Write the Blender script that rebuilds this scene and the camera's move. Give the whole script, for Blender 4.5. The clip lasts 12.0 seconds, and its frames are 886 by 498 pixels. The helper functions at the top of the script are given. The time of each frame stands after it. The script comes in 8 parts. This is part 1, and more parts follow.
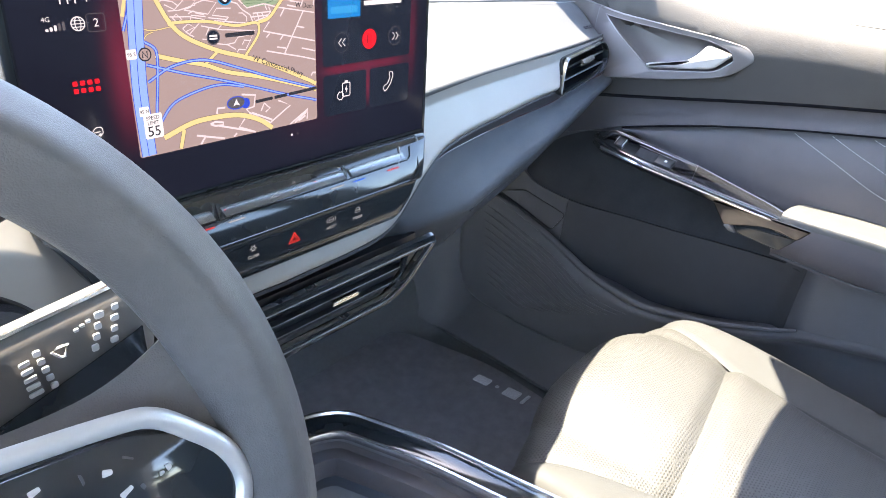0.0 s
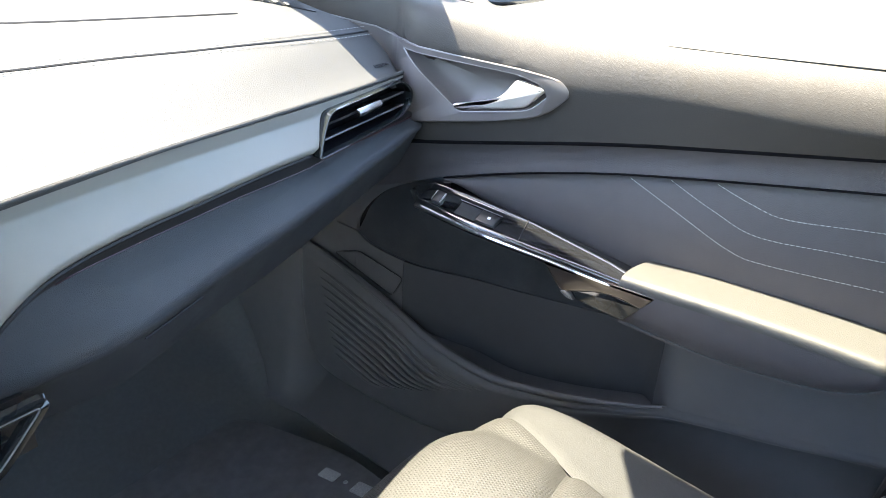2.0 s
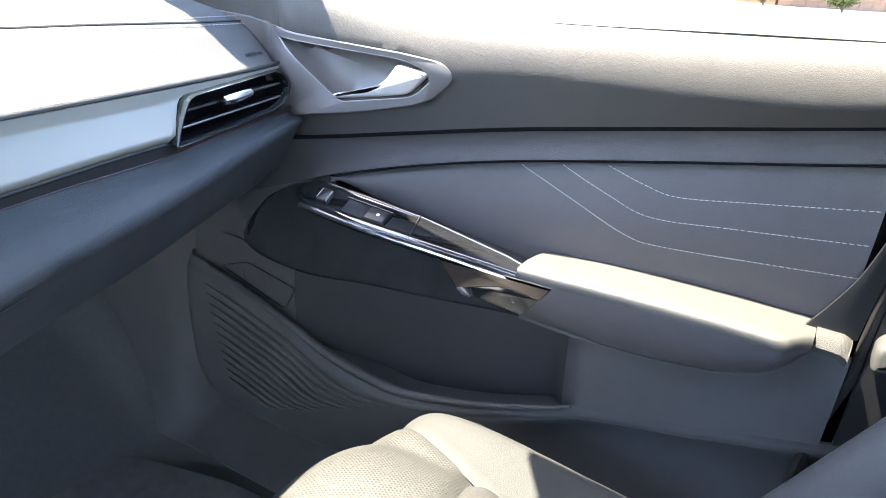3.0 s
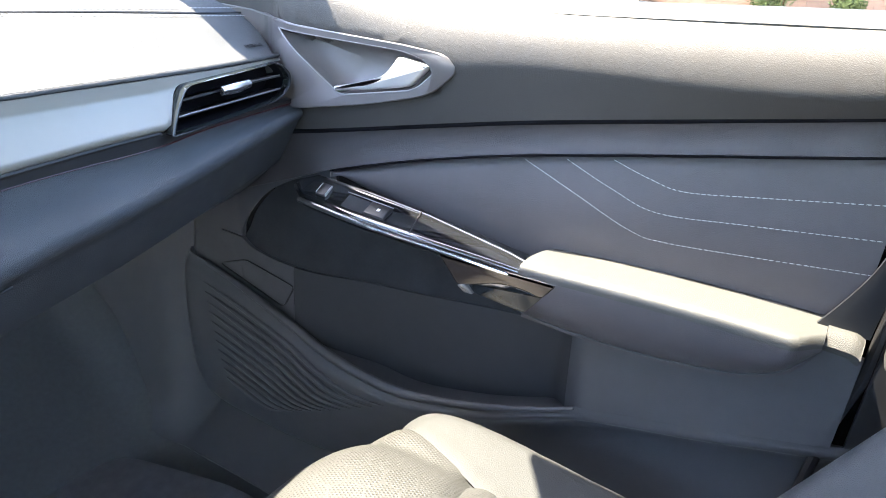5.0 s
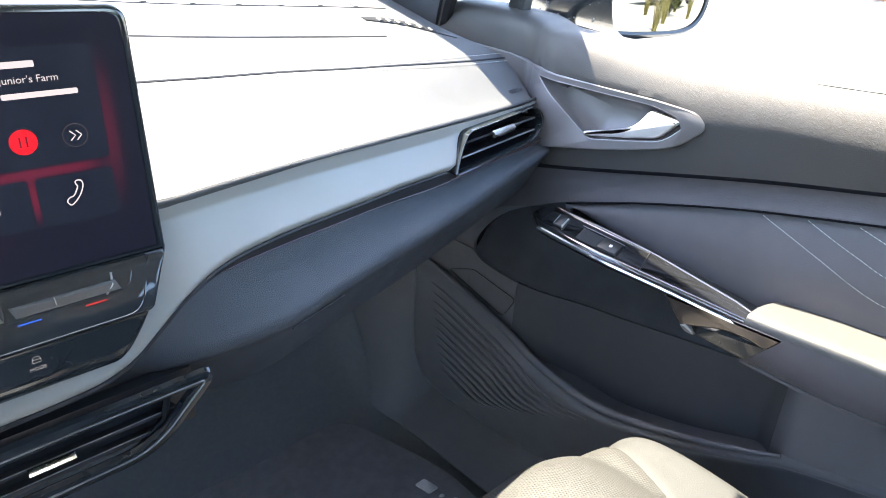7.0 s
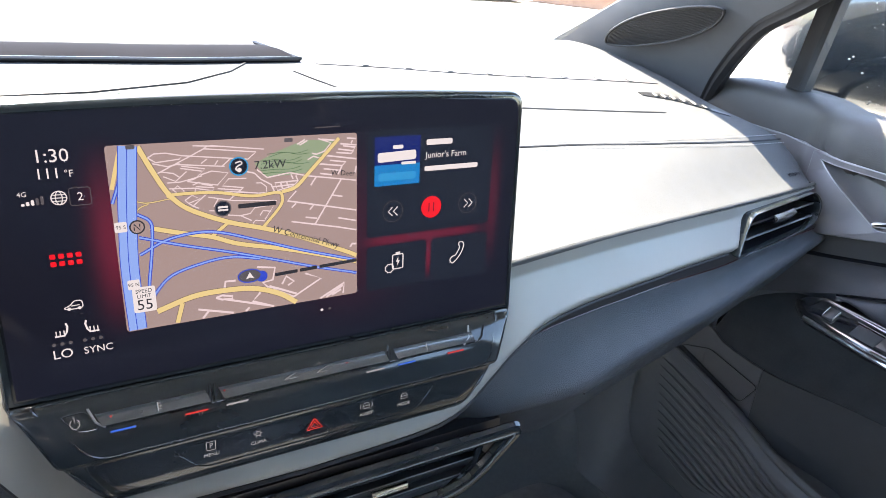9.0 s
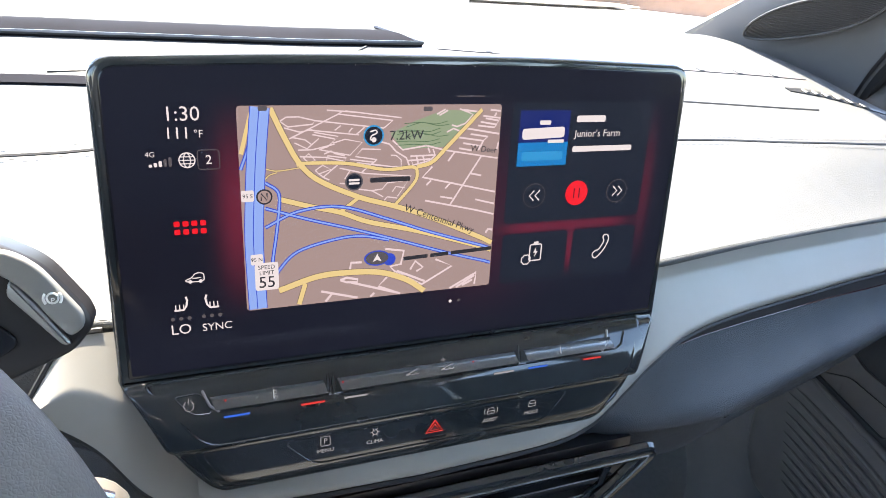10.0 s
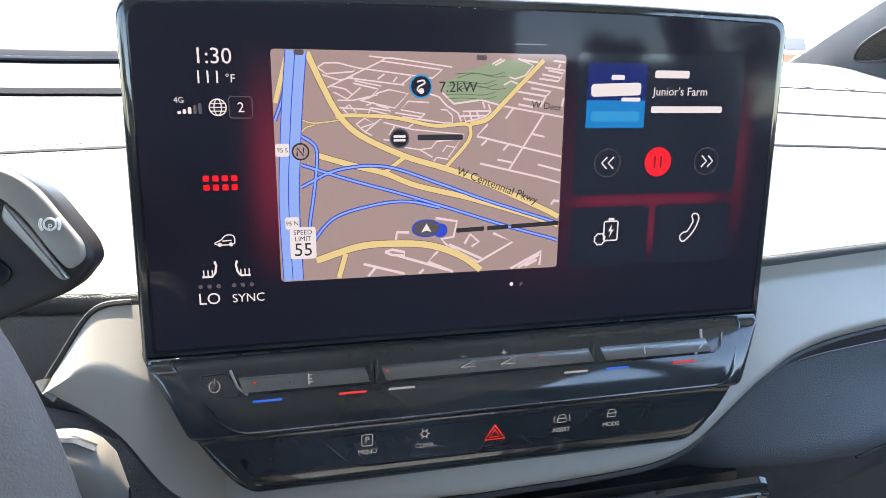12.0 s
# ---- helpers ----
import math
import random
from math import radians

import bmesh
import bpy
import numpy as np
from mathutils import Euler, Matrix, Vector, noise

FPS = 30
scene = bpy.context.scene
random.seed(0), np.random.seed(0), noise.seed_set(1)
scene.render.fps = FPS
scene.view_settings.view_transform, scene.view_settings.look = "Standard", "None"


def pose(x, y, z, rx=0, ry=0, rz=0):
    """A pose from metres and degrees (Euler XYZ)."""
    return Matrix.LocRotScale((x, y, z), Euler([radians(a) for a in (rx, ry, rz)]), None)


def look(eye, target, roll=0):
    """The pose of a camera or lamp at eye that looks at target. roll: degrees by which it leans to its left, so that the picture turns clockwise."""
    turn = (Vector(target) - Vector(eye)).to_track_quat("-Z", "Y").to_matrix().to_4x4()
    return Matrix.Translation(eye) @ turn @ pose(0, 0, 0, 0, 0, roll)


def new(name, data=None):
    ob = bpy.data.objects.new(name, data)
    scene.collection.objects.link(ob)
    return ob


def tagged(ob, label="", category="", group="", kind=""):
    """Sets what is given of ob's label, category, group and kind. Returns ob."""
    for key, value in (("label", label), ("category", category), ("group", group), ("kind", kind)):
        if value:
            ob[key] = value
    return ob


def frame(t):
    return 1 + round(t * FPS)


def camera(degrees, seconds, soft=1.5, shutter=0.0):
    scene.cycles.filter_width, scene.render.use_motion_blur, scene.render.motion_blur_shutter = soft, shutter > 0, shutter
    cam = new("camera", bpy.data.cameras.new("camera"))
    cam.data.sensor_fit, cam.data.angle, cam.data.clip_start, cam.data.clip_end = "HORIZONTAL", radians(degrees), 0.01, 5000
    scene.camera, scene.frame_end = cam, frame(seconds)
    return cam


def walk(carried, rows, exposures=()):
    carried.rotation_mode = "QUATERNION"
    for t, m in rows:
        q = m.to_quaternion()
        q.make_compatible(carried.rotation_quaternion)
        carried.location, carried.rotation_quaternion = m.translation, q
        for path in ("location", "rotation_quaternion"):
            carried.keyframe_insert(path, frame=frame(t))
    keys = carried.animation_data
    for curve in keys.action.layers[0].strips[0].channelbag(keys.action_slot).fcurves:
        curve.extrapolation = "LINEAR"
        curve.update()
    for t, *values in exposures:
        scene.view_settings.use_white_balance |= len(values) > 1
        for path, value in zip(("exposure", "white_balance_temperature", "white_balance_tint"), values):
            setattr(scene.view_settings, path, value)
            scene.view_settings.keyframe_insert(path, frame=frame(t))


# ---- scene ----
cam = camera(66.2, 12.0, soft=0.85)
METRES, EYE, TILT, LEAN, TURN = 0.81, 1.25, -29.53, -6.65, -49.56
ROWS = [
    (0.0, 0.0, 0.0, 0.0, 0.0, 0.0, -0.0),
    (0.5, 0.0627, 0.041, 0.0215, -1.58, -0.52, -3.16),
    (1.0, 0.13, 0.0751, 0.0683, -0.57, -0.65, -1.62),
    (1.5, 0.2291, 0.1564, 0.1069, 0.33, 0.53, 1.56),
    (2.0, 0.3005, 0.2061, 0.1017, -1.4, 0.82, 4.23),
    (2.5, 0.337, 0.2391, 0.0756, -4.64, 1.94, 6.21),
    (3.0, 0.357, 0.2692, 0.0503, -7.21, 2.93, 6.96),
    (5.0, 0.3607, 0.2889, 0.0354, -6.94, 3.63, 6.54),
    (5.5, 0.3384, 0.261, 0.0508, -3.98, 3.8, 5.08),
    (6.0, 0.3078, 0.2338, 0.0671, -0.19, 3.2, 2.52),
    (6.5, 0.2836, 0.2083, 0.0804, 3.16, 2.98, 0.89),
    (8.5, 0.1556, 0.1166, 0.0938, 15.13, 6.25, -6.21),
    (9.0, 0.1197, 0.1183, 0.0933, 18.86, 6.65, -8.41),
    (9.5, 0.0884, 0.1326, 0.0871, 21.92, 6.43, -10.81),
    (10.0, 0.0712, 0.1556, 0.0807, 26.18, 5.94, -12.09),
    (10.5, 0.0619, 0.1796, 0.0699, 29.14, 6.67, -13.15),
    (11.0, 0.0663, 0.1968, 0.058, 31.8, 8.44, -13.15),
    (11.5, 0.0714, 0.2129, 0.0426, 33.79, 9.6, -13.38),
    (12.0, 0.0725, 0.2226, 0.0334, 34.28, 10.68, -13.36),
]
EXPOSURES = [(0.0, 4.55, 6850, 16), (1.0, 4.52, 6850, 15), (1.5, 4.35, 6950, 14), (2.0, 4.15, 7150, 12), (2.6, 4.35, 6850, 13), (3.2, 4.42, 6800, 14), (6.0, 4.42, 6800, 14), (9.0, 4.15, 6950, 14), (12.0, 4.15, 6850, 14)]
walk(cam, [(t, pose(-0.26, 0, EYE, TILT, LEAN, TURN) @ pose(METRES * x, METRES * y, METRES * z, 90 + pitch, roll, yaw)) for t, x, y, z, yaw, pitch, roll in ROWS], EXPOSURES)

# ---- light: high summer sun from ahead of the car, clear sky ----
SUN_ELEV, SUN_SIDE = 65.0, 15.0
world = bpy.data.worlds.new("sky")
scene.world = world
world.use_nodes = True
wn = world.node_tree.nodes
sky = wn.new("ShaderNodeTexSky")
sky.sky_type, sky.sun_disc = "NISHITA", False
sky.sun_elevation, sky.sun_rotation = radians(SUN_ELEV), radians(-SUN_SIDE)
wn["Background"].inputs["Strength"].default_value = 0.13
world.node_tree.links.new(sky.outputs["Color"], wn["Background"].inputs["Color"])
sun_data = bpy.data.lights.new("sun", "SUN")
sun_data.energy, sun_data.angle, sun_data.color = 2.6, radians(0.55), (1.0, 0.945, 0.78)
sun = new("sun", sun_data)
sun_from = Vector((math.sin(radians(-SUN_SIDE)) * math.cos(radians(SUN_ELEV)), math.cos(radians(SUN_SIDE)) * math.cos(radians(SUN_ELEV)), math.sin(radians(SUN_ELEV))))
sun.matrix_world = look(sun_from * 30, (0, 0, 0))


# ---- materials ----
def material(name, color, rough=0.5, metal=0.0, spec=0.5, vary=0.0, vary_scale=8.0, tint=None, bump=0.0, bump_scale=400.0,
             bump_kind="noise", coat=0.0, wear=0.0, rough_vary=0.0, emit=0.0, stretch=(1, 1, 1), random=0.0):
    m = bpy.data.materials.new(name)
    m.use_nodes = True
    nt = m.node_tree
    n, links = nt.nodes, nt.links
    b = n["Principled BSDF"]
    b.inputs["Base Color"].default_value = (*color, 1)
    b.inputs["Roughness"].default_value = rough
    b.inputs["Metallic"].default_value = metal
    b.inputs["Specular IOR Level"].default_value = spec
    b.inputs["Coat Weight"].default_value = coat
    b.inputs["Coat Roughness"].default_value = 0.04
    if emit:
        b.inputs["Emission Color"].default_value = (*color, 1)
        b.inputs["Emission Strength"].default_value = emit
        b.inputs["Base Color"].default_value = (0.01, 0.01, 0.012, 1)
    if not (vary or bump or rough_vary or random):
        return m
    tc = n.new("ShaderNodeTexCoord")
    mp = n.new("ShaderNodeMapping")
    mp.inputs["Scale"].default_value = stretch
    links.new(tc.outputs["Object"], mp.inputs["Vector"])
    if vary or random:
        big = n.new("ShaderNodeTexNoise")
        big.inputs["Scale"].default_value, big.inputs["Detail"].default_value = vary_scale, 6
        fine = n.new("ShaderNodeTexNoise")
        fine.inputs["Scale"].default_value, fine.inputs["Detail"].default_value = vary_scale * 14, 4
        links.new(mp.outputs["Vector"], big.inputs["Vector"])
        links.new(mp.outputs["Vector"], fine.inputs["Vector"])
        mix = n.new("ShaderNodeMix")
        mix.data_type = "RGBA"
        mix.inputs["A"].default_value = (*[c * (1 - vary) for c in color], 1)
        mix.inputs["B"].default_value = (*(tint or [min(1, c * (1 + vary)) for c in color]), 1)
        add = n.new("ShaderNodeMath")
        add.operation = "ADD"
        half = n.new("ShaderNodeMath")
        half.operation = "MULTIPLY"
        half.inputs[1].default_value = 0.35
        links.new(fine.outputs["Fac"], half.inputs[0])
        links.new(big.outputs["Fac"], add.inputs[0])
        links.new(half.outputs[0], add.inputs[1])
        ramp = n.new("ShaderNodeMapRange")
        ramp.inputs["From Min"].default_value, ramp.inputs["From Max"].default_value = 0.45, 0.95
        links.new(add.outputs[0], ramp.inputs["Value"])
        fac = ramp.outputs["Result"]
        if random:
            info = n.new("ShaderNodeObjectInfo")
            mm = n.new("ShaderNodeMix")
            mm.inputs["Factor"].default_value = random
            links.new(fac, mm.inputs["A"])
            links.new(info.outputs["Random"], mm.inputs["B"])
            fac = mm.outputs["Result"]
        links.new(fac, mix.inputs["Factor"])
        links.new(mix.outputs["Result"], b.inputs["Base Color"])
    if rough_vary:
        rn = n.new("ShaderNodeTexNoise")
        rn.inputs["Scale"].default_value, rn.inputs["Detail"].default_value = 25, 5
        links.new(mp.outputs["Vector"], rn.inputs["Vector"])
        rr = n.new("ShaderNodeMapRange")
        rr.inputs["From Min"].default_value, rr.inputs["From Max"].default_value = 0.3, 0.7
        rr.inputs["To Min"].default_value, rr.inputs["To Max"].default_value = max(0.01, rough - rough_vary), rough + rough_vary
        links.new(rn.outputs["Fac"], rr.inputs["Value"])
        links.new(rr.outputs["Result"], b.inputs["Roughness"])
    if bump:
        if bump_kind == "leather":
            t = n.new("ShaderNodeTexVoronoi")
            t.feature = "DISTANCE_TO_EDGE"
            t.inputs["Scale"].default_value = bump_scale
            warp = n.new("ShaderNodeTexNoise")
            warp.inputs["Scale"].default_value = bump_scale * 0.35
            links.new(mp.outputs["Vector"], warp.inputs["Vector"])
            va = n.new("ShaderNodeVectorMath")
            va.operation = "MULTIPLY_ADD"
            va.inputs[1].default_value = (1.2 / bump_scale,) * 3
            links.new(warp.outputs["Color"], va.inputs[0])
            links.new(mp.outputs["Vector"], va.inputs[2])
            links.new(va.outputs["Vector"], t.inputs["Vector"])
            sm = n.new("ShaderNodeMapRange")
            sm.interpolation_type = "SMOOTHSTEP"
            sm.inputs["From Max"].default_value = 0.28
            links.new(t.outputs["Distance"], sm.inputs["Value"])
            out = sm.outputs["Result"]
        elif bump_kind == "holes":
            # rows of small perforations
            def vmath(op, a, b=None):
                v = n.new("ShaderNodeVectorMath")
                v.operation = op
                links.new(a, v.inputs[0])
                if b is not None and not isinstance(b, tuple):
                    links.new(b, v.inputs[1])
                elif b is not None:
                    v.inputs[1].default_value = b
                return v.outputs["Value"] if op == "LENGTH" else v.outputs["Vector"]

            def fmath(op, a, b):
                v = n.new("ShaderNodeMath")
                v.operation = op
                links.new(a, v.inputs[0])
                if isinstance(b, float):
                    v.inputs[1].default_value = b
                else:
                    links.new(b, v.inputs[1])
                return v.outputs["Value"]

            def nearest(pitch):
                """Offset from the nearest point of a triangular lattice."""
                size = (pitch, pitch * math.sqrt(3), 1.0)
                cell = vmath("DIVIDE", mp.outputs["Vector"], size)
                both = []
                for shift in (0.0, 0.5):
                    q = vmath("FRACTION", vmath("ADD", cell, (shift, shift, 0.0)))
                    both.append(vmath("MULTIPLY", vmath("SUBTRACT", q, (0.5, 0.5, 0.0)), (size[0], size[1], 0.0)))
                pick = n.new("ShaderNodeMix")
                pick.data_type = "VECTOR"
                links.new(fmath("LESS_THAN", vmath("LENGTH", both[0]), vmath("LENGTH", both[1])), pick.inputs[0])
                links.new(both[1], pick.inputs[4])
                links.new(both[0], pick.inputs[5])
                return pick.outputs[1]

            sm = n.new("ShaderNodeMapRange")
            sm.interpolation_type = "SMOOTHSTEP"
            sm.inputs["From Min"].default_value, sm.inputs["From Max"].default_value = 0.20 / bump_scale, 0.34 / bump_scale
            links.new(vmath("LENGTH", nearest(1.0 / bump_scale)), sm.inputs["Value"])
            # plain lines between hexagonal fields of perforations
            xyz = n.new("ShaderNodeSeparateXYZ")
            links.new(vmath("ABSOLUTE", nearest(0.032)), xyz.inputs["Vector"])
            lean = fmath("ADD", fmath("MULTIPLY", xyz.outputs["X"], 0.5), fmath("MULTIPLY", xyz.outputs["Y"], 0.866))
            line = fmath("GREATER_THAN", fmath("MAXIMUM", xyz.outputs["X"], lean), 0.0151)
            out = fmath("MAXIMUM", sm.outputs["Result"], line)
            dark = n.new("ShaderNodeMix")
            dark.data_type = "RGBA"
            dark.inputs["A"].default_value = (*[c * 0.38 for c in color], 1)
            if vary:
                links.new(mix.outputs["Result"], dark.inputs["B"])
            else:
                dark.inputs["B"].default_value = (*color, 1)
            links.new(out, dark.inputs["Factor"])
            links.new(dark.outputs["Result"], b.inputs["Base Color"])
        else:
            t = n.new("ShaderNodeTexNoise")
            t.inputs["Scale"].default_value, t.inputs["Detail"].default_value = bump_scale, 5
            links.new(mp.outputs["Vector"], t.inputs["Vector"])
            out = t.outputs["Fac"]
        bp = n.new("ShaderNodeBump")
        bp.inputs["Strength"].default_value, bp.inputs["Distance"].default_value = bump, 0.0006
        links.new(out, bp.inputs["Height"])
        links.new(bp.outputs["Normal"], b.inputs["Normal"])
    return m


def glass(name, tint, gloss):
    m = bpy.data.materials.new(name)
    m.use_nodes = True
    nt = m.node_tree
    nt.nodes.remove(nt.nodes["Principled BSDF"])
    tr, gl, mx, lw = (nt.nodes.new(k) for k in ("ShaderNodeBsdfTransparent", "ShaderNodeBsdfGlossy", "ShaderNodeMixShader", "ShaderNodeLayerWeight"))
    tr.inputs["Color"].default_value = (*tint, 1)
    gl.inputs["Roughness"].default_value = 0.0
    lw.inputs["Blend"].default_value = 0.5
    power, gain = nt.nodes.new("ShaderNodeMath"), nt.nodes.new("ShaderNodeMath")
    power.operation, gain.operation = "POWER", "MULTIPLY_ADD"
    power.inputs[1].default_value = 5.0
    gain.inputs[1].default_value, gain.inputs[2].default_value = gloss, 0.012
    nt.links.new(lw.outputs["Facing"], power.inputs[0])
    nt.links.new(power.outputs[0], gain.inputs[0])
    nt.links.new(gain.outputs[0], mx.inputs["Fac"])
    nt.links.new(tr.outputs[0], mx.inputs[1])
    nt.links.new(gl.outputs[0], mx.inputs[2])
    nt.links.new(mx.outputs[0], nt.nodes["Material Output"].inputs["Surface"])
    return m


BELT_GREY = material("grey_grained_belt", (0.0345, 0.0320, 0.0305), 0.60, vary=0.05, vary_scale=6, bump=0.24, bump_scale=720, bump_kind="leather", rough_vary=0.06)
GLOSS_PLATE = material("smoked_gloss_plate", (0.012, 0.013, 0.015), 0.06, spec=1.0, coat=1.0, vary=0.2, vary_scale=6, rough_vary=0.02)
CAP_GREY = material("grey_smooth_cap", (0.052, 0.052, 0.048), 0.58, vary=0.04, vary_scale=10, bump=0.22, bump_scale=620, bump_kind="leather", rough_vary=0.05)
CAP_GRAIN = material("grey_grained_cap", (0.040, 0.0395, 0.036), 0.62, vary=0.05, vary_scale=10, bump=0.45, bump_scale=620, bump_kind="leather", rough_vary=0.05)
STALK_GREY = material("warm_grey_stalk", (0.085, 0.078, 0.070), 0.48, vary=0.05, vary_scale=20, bump=0.06, bump_scale=900, rough_vary=0.05)
PRINT_WHITE = material("worn_white_print", (0.40, 0.385, 0.37), 0.5, vary=0.1, vary_scale=300)
PAD_GREY = material("grey_soft_pad", (0.050, 0.0520, 0.0535), 0.66, vary=0.05, vary_scale=3, bump=0.30, bump_scale=640, bump_kind="leather", rough_vary=0.06)
SEAT_LEATHER = material("grey_seat_leather", (0.0375, 0.0390, 0.0385), 0.66, spec=0.3, vary=0.03, vary_scale=40, bump=0.3, bump_scale=700, bump_kind="leather", rough_vary=0.06)
PERF_LEATHER = material("grey_perforated_leather", (0.0425, 0.0430, 0.0405), 0.56, vary=0.03, vary_scale=40, bump=0.6, bump_scale=270, bump_kind="holes", stretch=(1, 1, 0))
DARK = material("dark_grained_plastic", (0.061, 0.056, 0.061), 0.52, vary=0.12, vary_scale=4, bump=0.45, bump_scale=750, bump_kind="leather", rough_vary=0.07)
DARK_SOFT = material("dark_soft_leatherette", (0.076, 0.071, 0.077), 0.52, vary=0.10, vary_scale=5, bump=0.35, bump_scale=820, bump_kind="leather", rough_vary=0.06)
DARK_LEATHER = material("dark_seat_leather", (0.050, 0.054, 0.060), 0.45, vary=0.10, vary_scale=5, bump=0.35, bump_scale=650, bump_kind="leather", rough_vary=0.06)
DARK_LOW = material("dark_hard_plastic", (0.088, 0.093, 0.102), 0.58, vary=0.12, vary_scale=4, bump=0.4, bump_scale=650, rough_vary=0.06)
DOOR_LOW = material("dark_door_plastic", (0.070, 0.073, 0.080), 0.58, vary=0.12, vary_scale=4, bump=0.4, bump_scale=650, rough_vary=0.06)
# dark lining tone with some of the recess's shade put into it
POCKET_DARK = material("dark_shaded_pocket_plastic", (0.046, 0.048, 0.052), 0.7, spec=0.3, vary=0.12, vary_scale=4, bump=0.4, bump_scale=650)
TRAY_GREY = material("grey_tray_liner", (0.17, 0.18, 0.195), 0.6, vary=0.10, vary_scale=6, bump=0.3, bump_scale=500)
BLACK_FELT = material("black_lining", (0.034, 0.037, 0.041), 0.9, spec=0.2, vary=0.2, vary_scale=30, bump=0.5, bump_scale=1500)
PIANO = material("piano_black", (0.0150, 0.0190, 0.0215), 0.08, spec=0.5, coat=0.15, vary=0.2, vary_scale=6, rough_vary=0.03)
SCREEN_GLASS = material("black_screen_glass", (0.010, 0.011, 0.014), 0.05, spec=0.2, rough_vary=0.02)
BLACK_SATIN = material("black_satin_plastic", (0.015, 0.016, 0.018), 0.38, vary=0.15, vary_scale=20, rough_vary=0.05)
SHELF_DARK = material("dark_grained_shelf", (0.041, 0.047, 0.054), 0.55, vary=0.12, vary_scale=4, bump=0.4, bump_scale=750, bump_kind="leather", rough_vary=0.07)
BEZEL_GREY = material("grey_satin_bezel_paint", (0.116, 0.107, 0.108), 0.42, metal=0.25, vary=0.04, vary_scale=10, bump=0.04, bump_scale=900, rough_vary=0.05)
SILVER = material("silver_painted_trim", (0.240, 0.232, 0.212), 0.46, metal=0.1, vary=0.03, vary_scale=8, bump=0.04, bump_scale=900, rough_vary=0.04)
SATIN = material("satin_grey_bezel", (0.19, 0.185, 0.185), 0.40, metal=0.4, vary=0.04, vary_scale=10, bump=0.05, bump_scale=900, rough_vary=0.05)
LEVER = material("satin_silver_lever", (0.52, 0.51, 0.50), 0.36, metal=0.55, vary=0.03, vary_scale=12, rough_vary=0.05)
CHROME = material("satin_chrome", (0.78, 0.78, 0.78), 0.20, metal=1.0, rough_vary=0.05)
BRIGHT_CHROME = material("bright_chrome", (0.85, 0.85, 0.86), 0.07, metal=1.0, rough_vary=0.02)
BRONZE = material("bronze_gloss_trim", (0.066, 0.051, 0.043), 0.12, metal=0.35, coat=0.7, vary=0.1, vary_scale=12)
WHEEL_LEATHER = material("grey_wheel_leather", (0.080, 0.073, 0.070), 0.50, vary=0.18, vary_scale=14, bump=0.22, bump_scale=900, bump_kind="leather", rough_vary=0.12)
STITCH = material("light_stitching", (0.36, 0.36, 0.365), 0.6, vary=0.1, vary_scale=300)
CARPET = material("dark_carpet", (0.118, 0.126, 0.128), 0.95, vary=0.08, vary_scale=140, bump=1.0, bump_scale=1600)
MAT_FABRIC = material("black_floor_mat", (0.1625, 0.1586, 0.1638), 0.95, vary=0.15, vary_scale=60, bump=1.0, bump_scale=2100)
MAT_MARK = material("grey_embroidery", (0.42, 0.42, 0.42), 0.8, vary=0.25, vary_scale=500, bump=0.6, bump_scale=1800)
HEADLINER = material("grey_headliner", (0.48, 0.475, 0.455), 0.9, vary=0.05, vary_scale=20, bump=0.4, bump_scale=900)
PILLAR = material("dark_grey_pillar_trim", (0.078, 0.081, 0.088), 0.6, vary=0.06, vary_scale=6, bump=0.3, bump_scale=1200, rough_vary=0.05)
RUBBER = material("black_rubber_seal", (0.010, 0.010, 0.011), 0.6, vary=0.2, vary_scale=40)
MESH_GREY = material("speaker_mesh", (0.045, 0.047, 0.052), 0.6, vary=0.1, vary_scale=200)
WINDSCREEN = glass("windscreen_glass", (0.96, 0.97, 0.96), 0.45)
SIDE_GLASS = glass("side_window_glass", (0.93, 0.95, 0.94), 0.45)
GLARE_BLACK = material("matte_black_well", (0.007, 0.007, 0.009), 0.95, spec=0.05, vary=0.2, vary_scale=20)
MIRROR = material("mirror_glass", (0.17, 0.172, 0.16), 0.01, metal=1.0)
CAR_PAINT = material("grey_blue_car_paint", (0.020, 0.025, 0.030), 0.16, metal=0.2, coat=0.7, vary=0.05, vary_scale=5)
ICON_WHITE = material("printed_white_icon", (0.62, 0.62, 0.62), 0.5, vary=0.05, vary_scale=200)


def glow(name, color, k):
    return material(name, color, 0.07, spec=0.3, emit=k)


UI = 0.058
DUST = material("pale_dust", (0.42, 0.40, 0.37), 0.9, vary=0.2, vary_scale=400)
UI_MAP = glow("map_ground", (0.385, 0.284, 0.270), UI)
UI_YELLOW = glow("map_main_road", (0.80, 0.62, 0.28), UI)
UI_PINK = glow("map_street", (0.80, 0.65, 0.68), UI)
UI_OUTLINE = glow("map_road_edge", (0.17, 0.125, 0.095), UI)
UI_BLUE = glow("map_highway", (0.27, 0.42, 0.90), UI)
UI_NAVY = glow("map_ramp_edge", (0.03, 0.07, 0.60), UI)
UI_GREEN = glow("map_park", (0.29, 0.37, 0.24), UI)
UI_LINE = glow("map_park_path", (0.10, 0.17, 0.09), UI)
UI_WHITE = glow("display_white", (0.82, 0.76, 0.78), UI)
UI_GREY = glow("display_grey", (0.10, 0.09, 0.10), UI)
UI_INK = glow("map_lettering", (0.030, 0.028, 0.034), UI)
UI_RED = glow("display_red", (0.90, 0.010, 0.020), UI)
